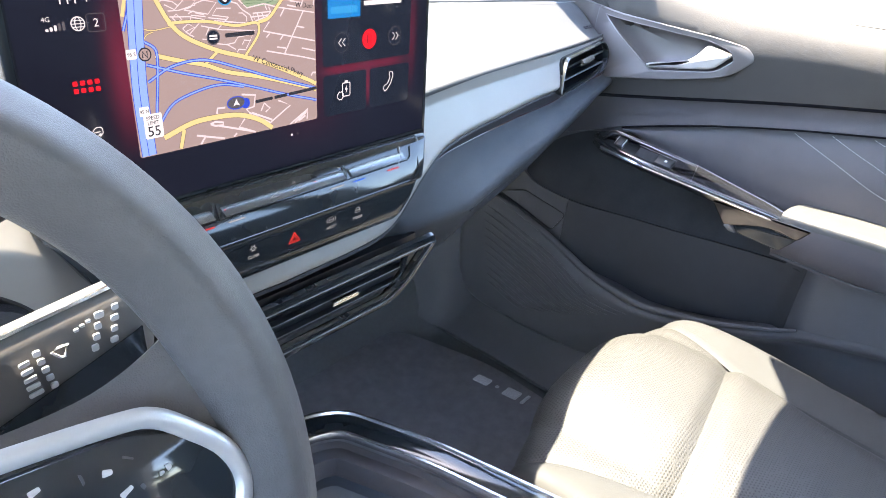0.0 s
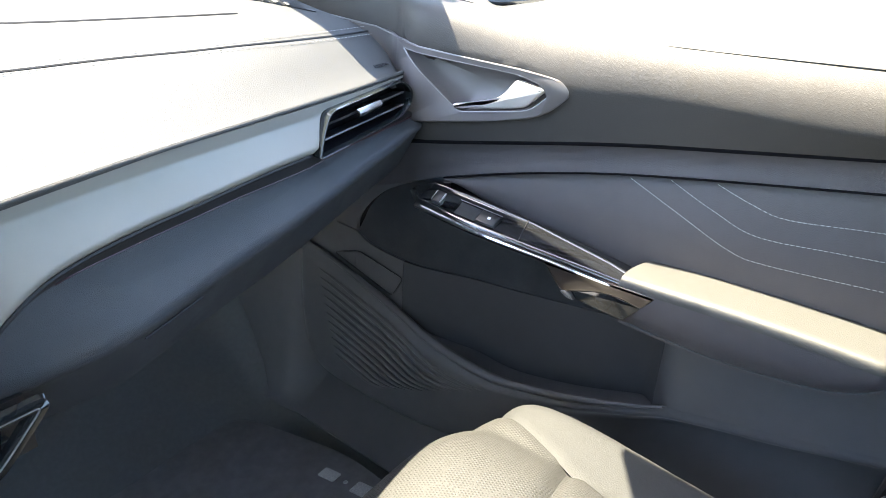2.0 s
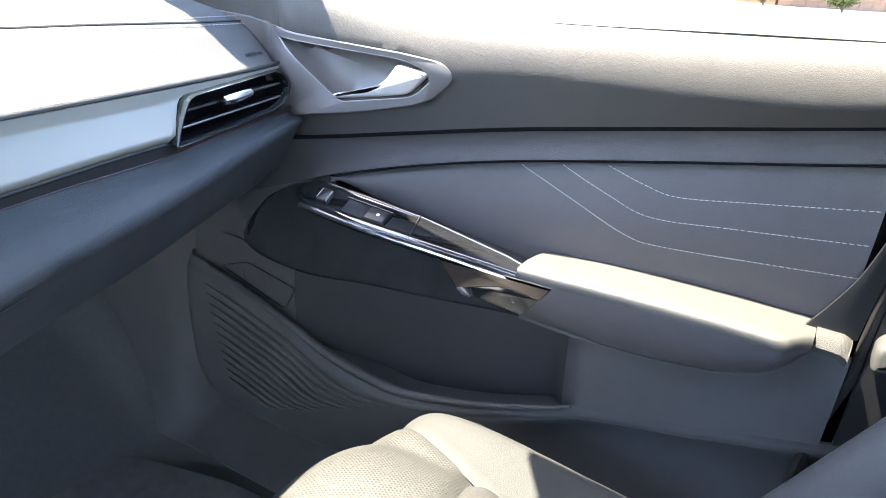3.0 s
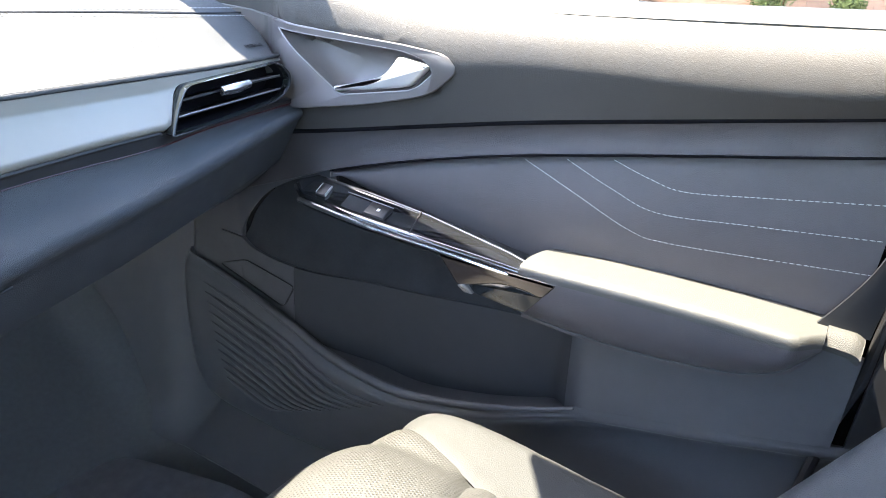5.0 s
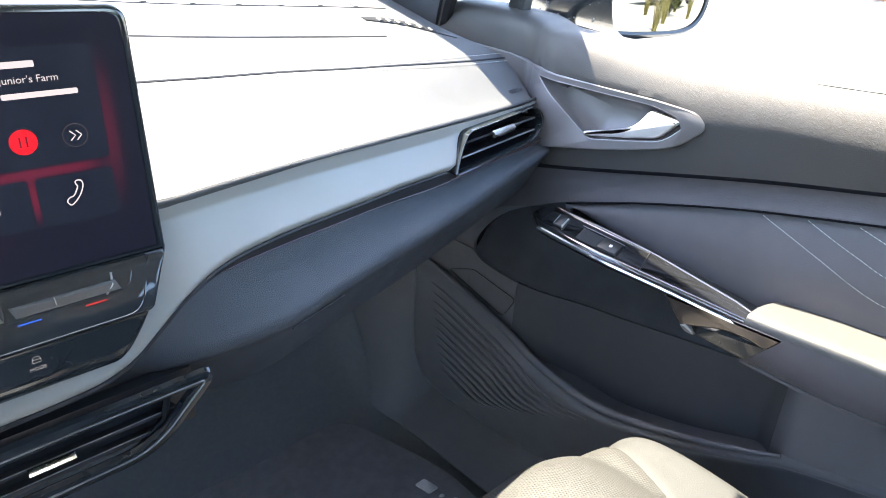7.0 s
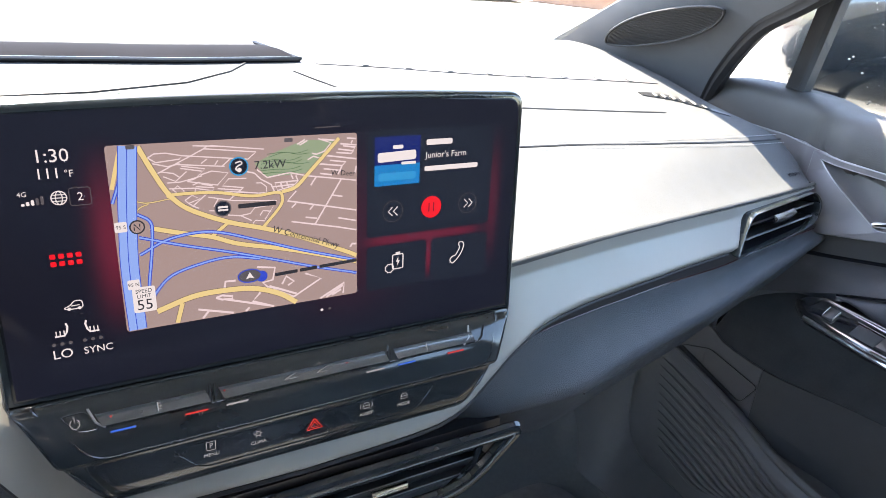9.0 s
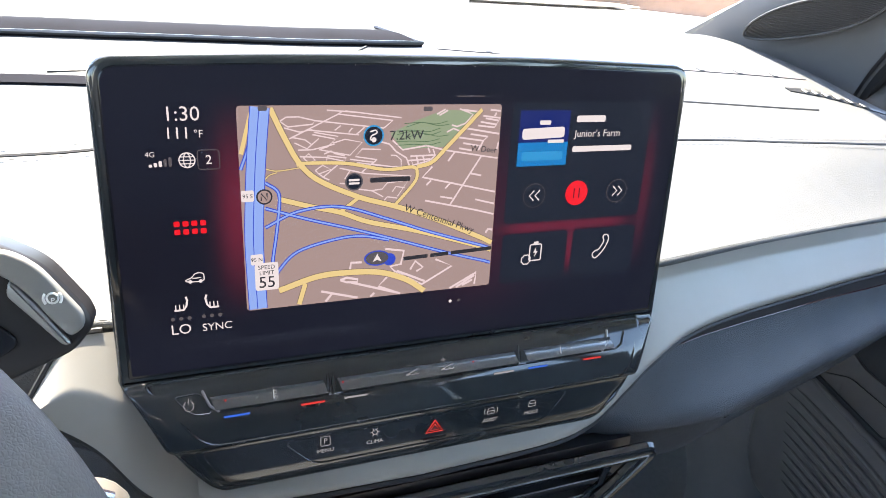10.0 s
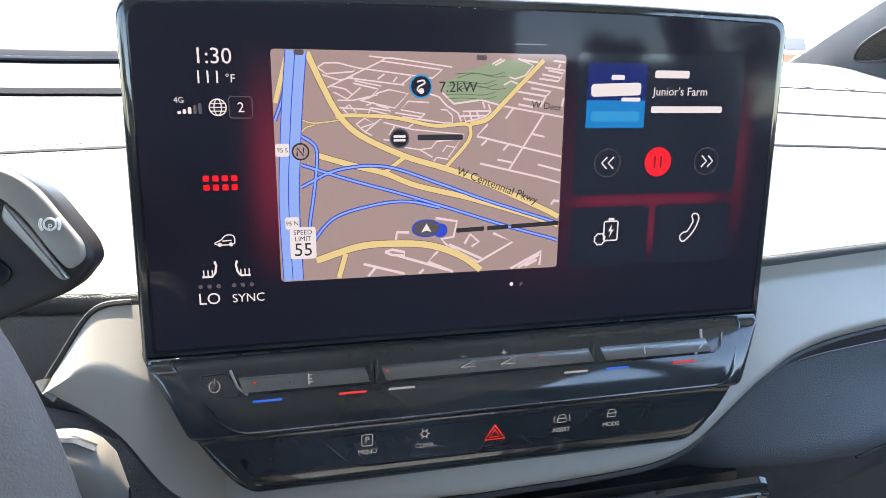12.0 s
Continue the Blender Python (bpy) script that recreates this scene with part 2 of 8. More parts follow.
UI_DARKRED = glow("display_dark_red", (0.085, 0.003, 0.010), UI)
UI_TILE = glow("display_tile", (0.0085, 0.0120, 0.0230), UI)
UI_ALBUM_TOP = glow("album_blue", (0.006, 0.016, 0.15), UI)
UI_ALBUM_LOW = glow("album_cyan", (0.0, 0.20, 0.56), UI)
UI_CYAN = glow("charge_ring", (0.02, 0.30, 0.65), UI)
LED_BLUE = glow("blue_light_bar", (0.03, 0.14, 0.75), UI)
LED_RED = glow("red_light_bar", (0.75, 0.04, 0.03), UI)
LED_WHITE = glow("white_light_bar", (0.34, 0.34, 0.36), UI)

AMBIENT_RED = glow("red_ambient_light", (0.022, 0.0012, 0.002), UI)

# ---- mesh helpers ----
ORIGIN = {}


def thing(name, at, label, category, group="", kind=""):
    e = tagged(new(name), label, category, group, kind)
    e.empty_display_size = 0.05
    e.location = at
    ORIGIN[e.name] = Vector(at)
    return e


def part(name, bm, mat, parent, label="", flat=False):
    me = bpy.data.meshes.new(name)
    bmesh.ops.recalc_face_normals(bm, faces=bm.faces[:])
    if not flat:
        for f in bm.faces:
            f.smooth = True
        for e in bm.edges:
            if len(e.link_faces) == 2 and e.calc_face_angle(0) > 0.75:
                e.smooth = False
    bm.to_mesh(me)
    bm.free()
    me.materials.append(mat)
    ob = new(name, me)
    if parent is not None:
        ob.parent = parent
        ob.matrix_parent_inverse = Matrix.Translation(-ORIGIN.get(parent.name, Vector((0, 0, 0))))
    if label:
        tagged(ob, label)
    return ob


def setting(name, bm, mat, label, category, flat=False):
    return tagged(part(name, bm, mat, None, flat=flat), label, category, kind="structure")


def merge(target, source):
    me = bpy.data.meshes.new("tmp")
    source.to_mesh(me)
    source.free()
    target.from_mesh(me)
    bpy.data.meshes.remove(me)
    return target


def lerp(a, b, k):
    return a + (b - a) * k


def smooth(a, b, v):
    k = min(max((v - a) / (b - a), 0.0), 1.0)
    return k * k * (3 - 2 * k)


def curve_at(points, s):
    """Straight interpolation in a short table of (s, value), s rising, eased at the joints."""
    if s <= points[0][0]:
        return points[0][1]
    for i, ((a, va), (b, vb)) in enumerate(zip(points, points[1:])):
        if s <= b:
            k = (s - a) / (b - a)
            p0 = points[i - 1] if i > 0 else (2 * a - b, 2 * va - vb)
            p3 = points[i + 2] if i + 2 < len(points) else (2 * b - a, 2 * vb - va)
            m0 = (vb - p0[1]) / (b - p0[0]) * (b - a)
            m1 = (p3[1] - va) / (p3[0] - a) * (b - a)
            return (2 * k**3 - 3 * k**2 + 1) * va + (k**3 - 2 * k**2 + k) * m0 + (3 * k**2 - 2 * k**3) * vb + (k**3 - k**2) * m1
    return points[-1][1]


def spline(points, n=8, closed=False):
    """A smooth line through a few points."""
    pts = [Vector(p) for p in points]
    out = []
    m = len(pts)
    for i in range(m if closed else m - 1):
        p1, p2 = pts[i], pts[(i + 1) % m]
        p0 = pts[i - 1] if closed or i > 0 else p1 * 2 - p2
        p3 = pts[(i + 2) % m] if closed or i + 2 < m else p2 * 2 - p1
        for k in range(n):
            t = k / n
            out.append(0.5 * ((2 * p1) + (p2 - p0) * t + (2 * p0 - 5 * p1 + 4 * p2 - p3) * t * t + (3 * p1 - p0 - 3 * p2 + p3) * t**3))
    if not closed:
        out.append(pts[-1])
    return out


def sheet(fn, us, vs, thick=0.0):
    """A surface fn(u, v) over two lists, with a back face if thick."""
    P = np.array([[tuple(fn(u, v)) for v in vs] for u in us])
    du, dv = np.gradient(P, axis=0), np.gradient(P, axis=1)
    N = np.cross(du, dv)
    N /= np.maximum(np.linalg.norm(N, axis=2, keepdims=True), 1e-9)
    a, b = len(us), len(vs)
    bm = bmesh.new()
    top = [[bm.verts.new(P[i, j]) for j in range(b)] for i in range(a)]
    for i in range(a - 1):
        for j in range(b - 1):
            bm.faces.new((top[i][j], top[i + 1][j], top[i + 1][j + 1], top[i][j + 1]))
    if thick:
        Q = P - N * thick
        low = [[bm.verts.new(Q[i, j]) for j in range(b)] for i in range(a)]
        for i in range(a - 1):
            for j in range(b - 1):
                bm.faces.new((low[i][j], low[i][j + 1], low[i + 1][j + 1], low[i + 1][j]))
        rim = [(i, 0) for i in range(a)] + [(a - 1, j) for j in range(1, b)] + [(i, b - 1) for i in range(a - 2, -1, -1)] + [(0, j) for j in range(b - 2, 0, -1)]
        for (i, j), (k, l) in zip(rim, rim[1:] + rim[:1]):
            bm.faces.new((top[i][j], low[i][j], low[k][l], top[k][l]))
    return bm


def steps(a, b, n):
    return [a + (b - a) * i / n for i in range(n + 1)]


def rounded(outline, r, n=5):
    """A 2D outline with its corners rounded; r one radius or one for each corner."""
    pts = [Vector((p[0], p[1])) for p in outline]
    rs = r if isinstance(r, (list, tuple)) else [r] * len(pts)
    out = []
    for i, p in enumerate(pts):
        a, b = pts[i - 1] - p, pts[(i + 1) % len(pts)] - p
        la, lb = a.length, b.length
        cut = min(rs[i], la * 0.45, lb * 0.45)
        if cut < 1e-6:
            out.append(p)
            continue
        A, B = p + a / la * cut, p + b / lb * cut
        for k in range(n + 1):
            t = k / n
            out.append(A * (1 - t) ** 2 + p * 2 * t * (1 - t) + B * t * t)
    return out


def area2(poly):
    return 0.5 * sum(p[0] * q[1] - q[0] * p[1] for p, q in zip(poly, poly[1:] + poly[:1]))


def inset(poly, d):
    out = []
    m = len(poly)
    for i in range(m):
        p0, p1, p2 = poly[i - 1], poly[i], poly[(i + 1) % m]
        e1, e2 = (p1 - p0), (p2 - p1)
        n1, n2 = Vector((-e1.y, e1.x)), Vector((-e2.y, e2.x))
        if n1.length < 1e-12 or n2.length < 1e-12:
            out.append(p1.copy())
            continue
        n1.normalize(), n2.normalize()
        nn = n1 + n2
        k = max(0.5, nn.length_squared / 2)
        out.append(p1 + nn / k * d if nn.length > 1e-6 else p1.copy())
    return out


def slab(outline, depth, bevel=0.0, m=None, segs=3, top=0.0):
    """A plate: outline in local x, y, front at z = top, back at top - depth, front edge rounded."""
    poly = [Vector((p[0], p[1])) for p in outline]
    if area2(poly) < 0:
        poly.reverse()
    bm = bmesh.new()
    rings = []
    if bevel:
        for k in range(segs + 1):
            a = k / segs * math.pi / 2
            rings.append((bevel * (1 - math.sin(a)), top - bevel * (1 - math.cos(a))))
    else:
        rings.append((0.0, top))
    rings.append((0.0, top - depth))
    loops = [[bm.verts.new((p.x, p.y, z)) for p in (inset(poly, d) if d > 1e-7 else poly)] for d, z in rings]
    bm.faces.new(loops[0])
    bm.faces.new(list(reversed(loops[-1])))
    for A, B in zip(loops, loops[1:]):
        for i in range(len(A)):
            j = (i + 1) % len(A)
            bm.faces.new((A[i], B[i], B[j], A[j]))
    if m is not None:
        bm.transform(m)
    return bm


def pipe(points, radius, n=8, closed=False, flat=1.0, up=None):
    """A tube along points; radius a number or a function of 0..1."""
    pts = [Vector(p) for p in points]
    m = len(pts)
    bm = bmesh.new()
    loops = []
    ref = Vector(up) if up else Vector((0.0123, 0.0271, 1)).normalized()
    for i, p in enumerate(pts):
        a = pts[i - 1] if (i > 0 or closed) else p
        b = pts[(i + 1) % m] if (i < m - 1 or closed) else p
        d = (b - a).normalized()
        s = d.cross(ref)
        s = s.normalized() if s.length > 1e-4 else d.orthogonal().normalized()
        t = s.cross(d).normalized()
        r = radius(i / max(1, m - 1)) if callable(radius) else radius
        loops.append([bm.verts.new(p + s * math.cos(w) * r + t * math.sin(w) * r * flat) for w in [2 * math.pi * k / n for k in range(n)]])
    pairs = list(zip(loops, loops[1:])) + ([(loops[-1], loops[0])] if closed else [])
    for A, B in pairs:
        for k in range(n):
            bm.faces.new((A[k], A[(k + 1) % n], B[(k + 1) % n], B[k]))
    if not closed:
        bm.faces.new(list(reversed(loops[0])))
        bm.faces.new(loops[-1])
    return bm


def ribbon(points, width, z, thick=0.00012, m=None, closed=False):
    """A flat strip along 2D points, a hair thick."""
    pts = [Vector((p[0], p[1])) for p in points]
    n = len(pts)
    L, Rr = [], []
    for i, p in enumerate(pts):
        a = pts[i - 1] if (i > 0 or closed) else p
        b = pts[(i + 1) % n] if (i < n - 1 or closed) else p
        d = b - a
        d = d.normalized() if d.length > 1e-9 else Vector((1, 0))
        s = Vector((-d.y, d.x)) * width / 2
        L.append(p + s), Rr.append(p - s)
    bm = bmesh.new()
    rows = [[bm.verts.new((q.x, q.y, h)) for q in Q] for Q, h in ((L, z), (Rr, z), (Rr, z - thick), (L, z - thick))]
    rng = range(n if closed else n - 1)
    for i in rng:
        j = (i + 1) % n
        for a, b in ((0, 1), (1, 2), (2, 3), (3, 0)):
            bm.faces.new((rows[a][i], rows[b][i], rows[b][j], rows[a][j]))
    if not closed:
        bm.faces.new([r[0] for r in rows]), bm.faces.new([r[-1] for r in reversed(rows)])
    if m is not None:
        bm.transform(m)
    return bm


def disc(x, y, r, z, depth=0.0002, m=None, n=28):
    return slab([(x + r * math.cos(2 * math.pi * k / n), y + r * math.sin(2 * math.pi * k / n)) for k in range(n)], depth, 0, m, top=z)


def box(x0, x1, y0, y1, z0, z1, bevel=0.0):
    bm = bmesh.new()
    bmesh.ops.create_cube(bm, size=1.0, matrix=Matrix.Translation(((x0 + x1) / 2, (y0 + y1) / 2, (z0 + z1) / 2)) @ Matrix.Diagonal((x1 - x0, y1 - y0, z1 - z0, 1)))
    if bevel:
        bmesh.ops.bevel(bm, geom=bm.edges[:], offset=bevel, segments=3, profile=0.6, affect="EDGES")
    return bm


def lettering(text, size, m, extrude=0.00008, align="LEFT"):
    """Characters in the built-in font as a mesh: size is the line height in metres, standing on local x, y."""
    cu = bpy.data.curves.new("letters", "FONT")
    cu.body, cu.size, cu.extrude, cu.align_x, cu.align_y, cu.resolution_u = text, size, extrude, align, "CENTER", 3
    ob = bpy.data.objects.new("letters", cu)
    me = bpy.data.meshes.new_from_object(ob)
    bm = bmesh.new()
    bm.from_mesh(me)
    bpy.data.objects.remove(ob), bpy.data.curves.remove(cu), bpy.data.meshes.remove(me)
    bm.transform(m)
    return bm


def stitches(points, length, gap, radius, lift=None):
    """A row of short threads along a line, as one mesh."""
    pts = [Vector(p) for p in points]
    bm = bmesh.new()
    carry, start = 0.0, None
    dense = []
    for a, b in zip(pts, pts[1:]):
        n = max(1, int((b - a).length / 0.0008))
        dense += [a.lerp(b, k / n) for k in range(n)]
    acc = 0.0
    i = 0
    while i < len(dense) - 1:
        j, run = i, 0.0
        while j < len(dense) - 1 and run < length:
            run += (dense[j + 1] - dense[j]).length
            j += 1
        mid = dense[(i + j) // 2]
        merge(bm, pipe([dense[i], mid, dense[j]], lambda s: radius * (1.0 if 0.2 < s < 0.8 else 0.45), 5))
        while j < len(dense) - 1 and run < length + gap:
            run += (dense[j + 1] - dense[j]).length
            j += 1
        i = j
    return bm


# ---- the world outside: lot, kerb, low wall ----
CONCRETE = material("pale_concrete", (0.46, 0.43, 0.39), 0.9, vary=0.15, vary_scale=0.4, bump=0.3, bump_scale=60)
GRAVEL = material("desert_gravel", (0.38, 0.31, 0.23), 0.95, vary=0.3, vary_scale=1.5, bump=0.6, bump_scale=40)
BLOCK = material("brown_block_wall", (0.17, 0.098, 0.066), 0.9, vary=0.2, vary_scale=2.5, bump=0.6, bump_scale=80, random=0.3)
RED_KERB = material("red_painted_kerb", (0.36, 0.045, 0.035), 0.6, vary=0.25, vary_scale=4, bump=0.3, bump_scale=90)
BARK = material("bark", (0.10, 0.075, 0.055), 0.9, vary=0.3, vary_scale=20, bump=0.8, bump_scale=60)
LEAVES = material("desert_leaves", (0.046, 0.058, 0.022), 0.9, spec=0.1, vary=0.45, vary_scale=3)
GRASS = material("dry_ornamental_grass", (0.23, 0.20, 0.07), 0.8, vary=0.35, vary_scale=6)
TYRE = material("tyre_rubber", (0.02, 0.02, 0.02), 0.8, vary=0.2, vary_scale=20)
FAR_WHITE = material("white_car_paint", (0.75, 0.75, 0.75), 0.25, coat=1.0, vary=0.03)
FAR_BLACK = material("black_car_paint", (0.02, 0.021, 0.024), 0.25, coat=1.0, vary=0.05)
FAR_GLASS = material("tinted_car_glass", (0.030, 0.034, 0.036), 0.06, spec=0.6)
POLE = material("painted_steel_pole", (0.45, 0.44, 0.42), 0.5, metal=0.4, vary=0.05)
ROCK = material("tan_rock", (0.30, 0.21, 0.14), 0.95, vary=0.3, vary_scale=4, bump=0.8, bump_scale=25)

bm = bmesh.new()
bmesh.ops.create_grid(bm, x_segments=60, y_segments=60, size=400)
for v in bm.verts:
    r = v.co.to_2d().length
    v.co.z = 0.0 if r < 60 else 0.35 * noise.noise(v.co * 0.01) - 0.35
setting("ground", bm, CONCRETE, "pale sunlit concrete of the parking lot, stretching to the horizon", "ground")


def wall_along(name, points, height, thick, label):
    """A low block wall: a joined core with a coping and single blocks standing a little proud of it."""
    pts = [Vector((p[0], p[1], 0)) for p in points]
    root = thing(name, (*points[0], 0), label, "wall", kind="structure")
    core, cope = bmesh.new(), bmesh.new()
    blocks = []
    for a, b in zip(pts, pts[1:]):
        d = (b - a)
        L = d.length
        d.normalize()
        n = Vector((-d.y, d.x, 0))
        m = Matrix((( d.x, n.x, 0, a.x), (d.y, n.y, 0, a.y), (0, 0, 1, 0), (0, 0, 0, 1)))
        c = box(0, L, -thick / 2 + 0.012, thick / 2 - 0.012, -0.1, height - 0.06)
        c.transform(m)
        merge(core, c)
        c = box(-0.02, L + 0.02, -thick / 2 - 0.03, thick / 2 + 0.03, height - 0.06, height, 0.008)
        c.transform(m)
        merge(cope, c)
        rows = int((height - 0.06) / 0.2)
        for r in range(rows):
            k = 0
            x = -0.2 if r % 2 else 0.0
            while x < L:
                blocks.append((m, max(0, x) + 0.004, min(L, x + 0.4) - 0.004, r * 0.2 + 0.004, r * 0.2 + 0.196))
                x += 0.4
    part("wall_core", core, BLOCK, root)
    part("coping", cope, BLOCK, root, "flat coping course")
    return root, blocks, thick


WALLS = [wall_along("wall_front", [(5.4, 24.7), (9.2, 22.5), (14.5, 20.6), (19.5, 11.0)], 0.95, 0.25, "low brown block wall beyond the lot ahead of the car"),
         wall_along("wall_side", [(19.8, 10.6), (21.0, 2.0), (26.0, -4.0)], 1.7, 0.25, "brown block wall along the side of the lot")]

root = thing("kerb", (-6, 18, 0), "red-painted concrete kerb at the edge of the lot", "kerb", kind="structure")
for stretch, paint, note in (([(-9.5, 21.6, 0.0), (-4.6, 18.9, 0.0), (-2.6, 17.8, 0.0), (-1.3, 17.6, 0.0)], RED_KERB, "red paint along the kerb"), ([(-1.3, 17.6, 0.0), (3, 18.2, 0.0), (8, 19.0, 0)], CONCRETE, "bare concrete kerb")):
    kb = spline(stretch, 6)
    bm = sheet(lambda u, v: Vector(kb[int(u)]) + Vector(((0.0, 0.0, 0.0), (0.02, -0.0, 0.15), (0.04, 0.02, 0.16), (0.1, 0.18, 0.16))[int(v)]), range(len(kb)), range(4), 0.02)
    part("kerb_stone", bm, paint, root, note)
bm = sheet(lambda u, v: (lerp(-20, 14, u), lerp(19.2 + 3.2 * smooth(-3.0, -9, lerp(-20, 14, u)), 60, v), 0.14 + 0.05 * noise.noise((u * 60, v * 60, 0))), steps(0, 1, 30), steps(0, 1, 20), 0.05)
setting("planting_bed", bm, GRAVEL, "pale desert gravel bed behind the kerb", "ground")


# ---- the car's cabin shell ----
def xb(y):
    """Inner face of the passenger door, seen from above."""
    return 0.738 - 0.05 * smooth(0.15, 0.50, y)


def xu(y):
    """The same above the dashboard's height, where the door swings out again ahead of the handle."""
    return xb(y) + 0.030 * smooth(0.43, 0.53, y)


def mirrored(bm):
    bm.transform(Matrix.Diagonal((-1, 1, 1, 1)))
    bmesh.ops.reverse_faces(bm, faces=bm.faces[:])
    return bm


setting("floor", sheet(lambda u, v: (u, v, 0.43 + 0.20 * smooth(0.62, 0.95, v) + 0.035 * smooth(0.60, 0.66, abs(u)) + 0.006 * noise.noise((u * 12, v * 12, 0))),
                       steps(-0.74, 0.74, 60), steps(-1.7, 0.98, 70), 0.02), CARPET, "dark carpeted cabin floor rising into the footwell", "floor")

# headliner with the windscreen header at its front
setting("ceiling", sheet(lambda u, v: (u, v, 1.615 - 0.07 * (abs(u) / 0.58) ** 2.5 - 0.05 * smooth(-0.3, 0.14, v)), steps(-0.585, 0.585, 24), steps(-1.75, 0.14, 24), 0.03),
        HEADLINER, "grey cloth headliner of the cabin roof", "ceiling")
setting("windscreen_header", sheet(lambda u, v: (u, lerp(0.13, 0.355 + 0.035 * smooth(0.47, 0.555, abs(u)), v), lerp(1.56, 1.440 - 0.036 * smooth(0.47, 0.555, abs(u)), v) - 0.05 * (abs(u) / 0.58) ** 2.5 * (1 - 0.6 * v)), steps(-0.56, 0.56, 20), steps(0, 1, 8), 0.03), HEADLINER, "grey cloth trim over the top of the windscreen", "trim")

PILLAR_FRONT = [(0.574, 0.862, 1.175), (0.556, 0.717, 1.241), (0.541, 0.52, 1.335), (0.527, 0.33, 1.425), (0.512, 0.12, 1.52)]
PILLAR_REAR = [(0.662, 0.650, 1.105), (0.628, 0.602, 1.172), (0.600, 0.545, 1.230), (0.588, 0.49, 1.262), (0.572, 0.36, 1.335), (0.56, 0.15, 1.43), (0.55, -0.05, 1.50)]
EYE_SIDE = Vector((-0.089, -0.016, 1.284))


def outward(points, low=1.10, high=1.06):
    """The pillar's lines, set a little further out, most at the foot."""
    n = len(points) - 1
    return [EYE_SIDE + (Vector(p) - EYE_SIDE) * lerp(low, high, min(1, 1.6 * i / n)) for i, p in enumerate(points)]


E0, E1 = spline(outward(PILLAR_FRONT), 12), spline(outward(PILLAR_REAR, 1.085), 12)


def edge_at(line, k):
    s = k * (len(line) - 1)
    i = min(int(s), len(line) - 2)
    return line[i].lerp(line[i + 1], s - i)


def pillar_skin(u, v, lift=0.0):
    """u up the pillar, v from the windscreen to the door."""
    p = edge_at(E0, u).lerp(edge_at(E1, u), v)
    low = 1 - smooth(0, 0.22, u)
    p += Vector((0.022, 0.0, -0.022)) * math.sin(math.pi * v) * low
    p += Vector((-0.012, -0.006, 0.004)) * math.sin(math.pi * v) * (1 - low * 0.6)
    return p + Vector((-0.85, -0.35, -0.35)).normalized() * lift


def pillar(flip):
    root = thing("pillar_trim", (-0.62 if flip else 0.62, 0.7, 1.12), "dark grey windscreen pillar trim with a leaf-shaped speaker grille" if not flip else "dark grey windscreen pillar trim", "pillar trim", kind="structure")
    fix = mirrored if flip else (lambda b: b)
    part("pillar_panel", fix(sheet(lambda u, v: pillar_skin(u, v), steps(0, 1, 40), steps(0, 1, 14), -0.02)), PILLAR, root)
    # outer body flares out, hidden behind the trim, to shade the belt front
    out = spline(PILLAR_REAR, 12)
    out = [EYE_SIDE + (p - EYE_SIDE) * lerp(1.32, 1.075, smooth(0.57, 0.59, k / (len(out) - 1))) for k, p in enumerate(out)]
    front = [EYE_SIDE + (p - EYE_SIDE) * (1.03 + 0.13 * smooth(0.62, 0.54, k / (len(E0) - 1))) + Vector((0.01, 0.0, -0.008)) for k, p in enumerate(E0)]
    part("pillar_body", fix(sheet(lambda u, v: edge_at(E1, u).lerp(edge_at(out, u), v / 0.5) if v < 0.5 else edge_at(out, u).lerp(edge_at(front, u), (v - 0.5) / 0.5) if v <= 1 else edge_at(front, u).lerp(edge_at(E0, u) + Vector((0.008, 0.004, -0.004)), v - 1), steps(0, 1, 30), steps(0, 2, 14), 0.004)), RUBBER, root, "black outer pillar, flared out of sight to shade the belt")
    seal = [p + Vector((0.014, -0.004, -0.002)) for p in E1]
    part("door_seal", fix(pipe(seal, 0.011, 8)), RUBBER, root, "black rubber door seal")
    part("windscreen_edge", fix(pipe([p + Vector((0.012, 0.010, -0.004)) for p in E0], 0.006, 8)), PILLAR, root, "rounded windscreen edge of the trim")
    return root


right_pillar = pillar(False)
pillar(True)


# leaf-shaped speaker grille in the passenger-side pillar: a rim, a mesh and its ribs
GC, GA = Vector((0.5825, 0.671, 1.2165)), Vector((0.0, -0.099, 0.0245))
GB = Vector((0.073, -0.144, -0.059))
GB = (GB - GA * (GB.dot(GA) / GA.length_squared)).normalized() * 0.0225
GC = GC - GB * 0.24 + GA * 0.20
GA *= 0.95
GN = GA.cross(GB).normalized()
GN = GN if GN.x < 0 else -GN


def grille_at(c, s, lift):
    """c along the leaf-shaped outline, s across it, both -1..1; the upper edge leans towards the door."""
    c -= 0.20 * s
    p = GC + GA * c + GB * (s * (1 - 0.25 * c * c) - 0.25 * c * abs(c) * 0.4)
    return EYE_SIDE + (p - EYE_SIDE) * 1.080 + GN * (lift + 0.016)


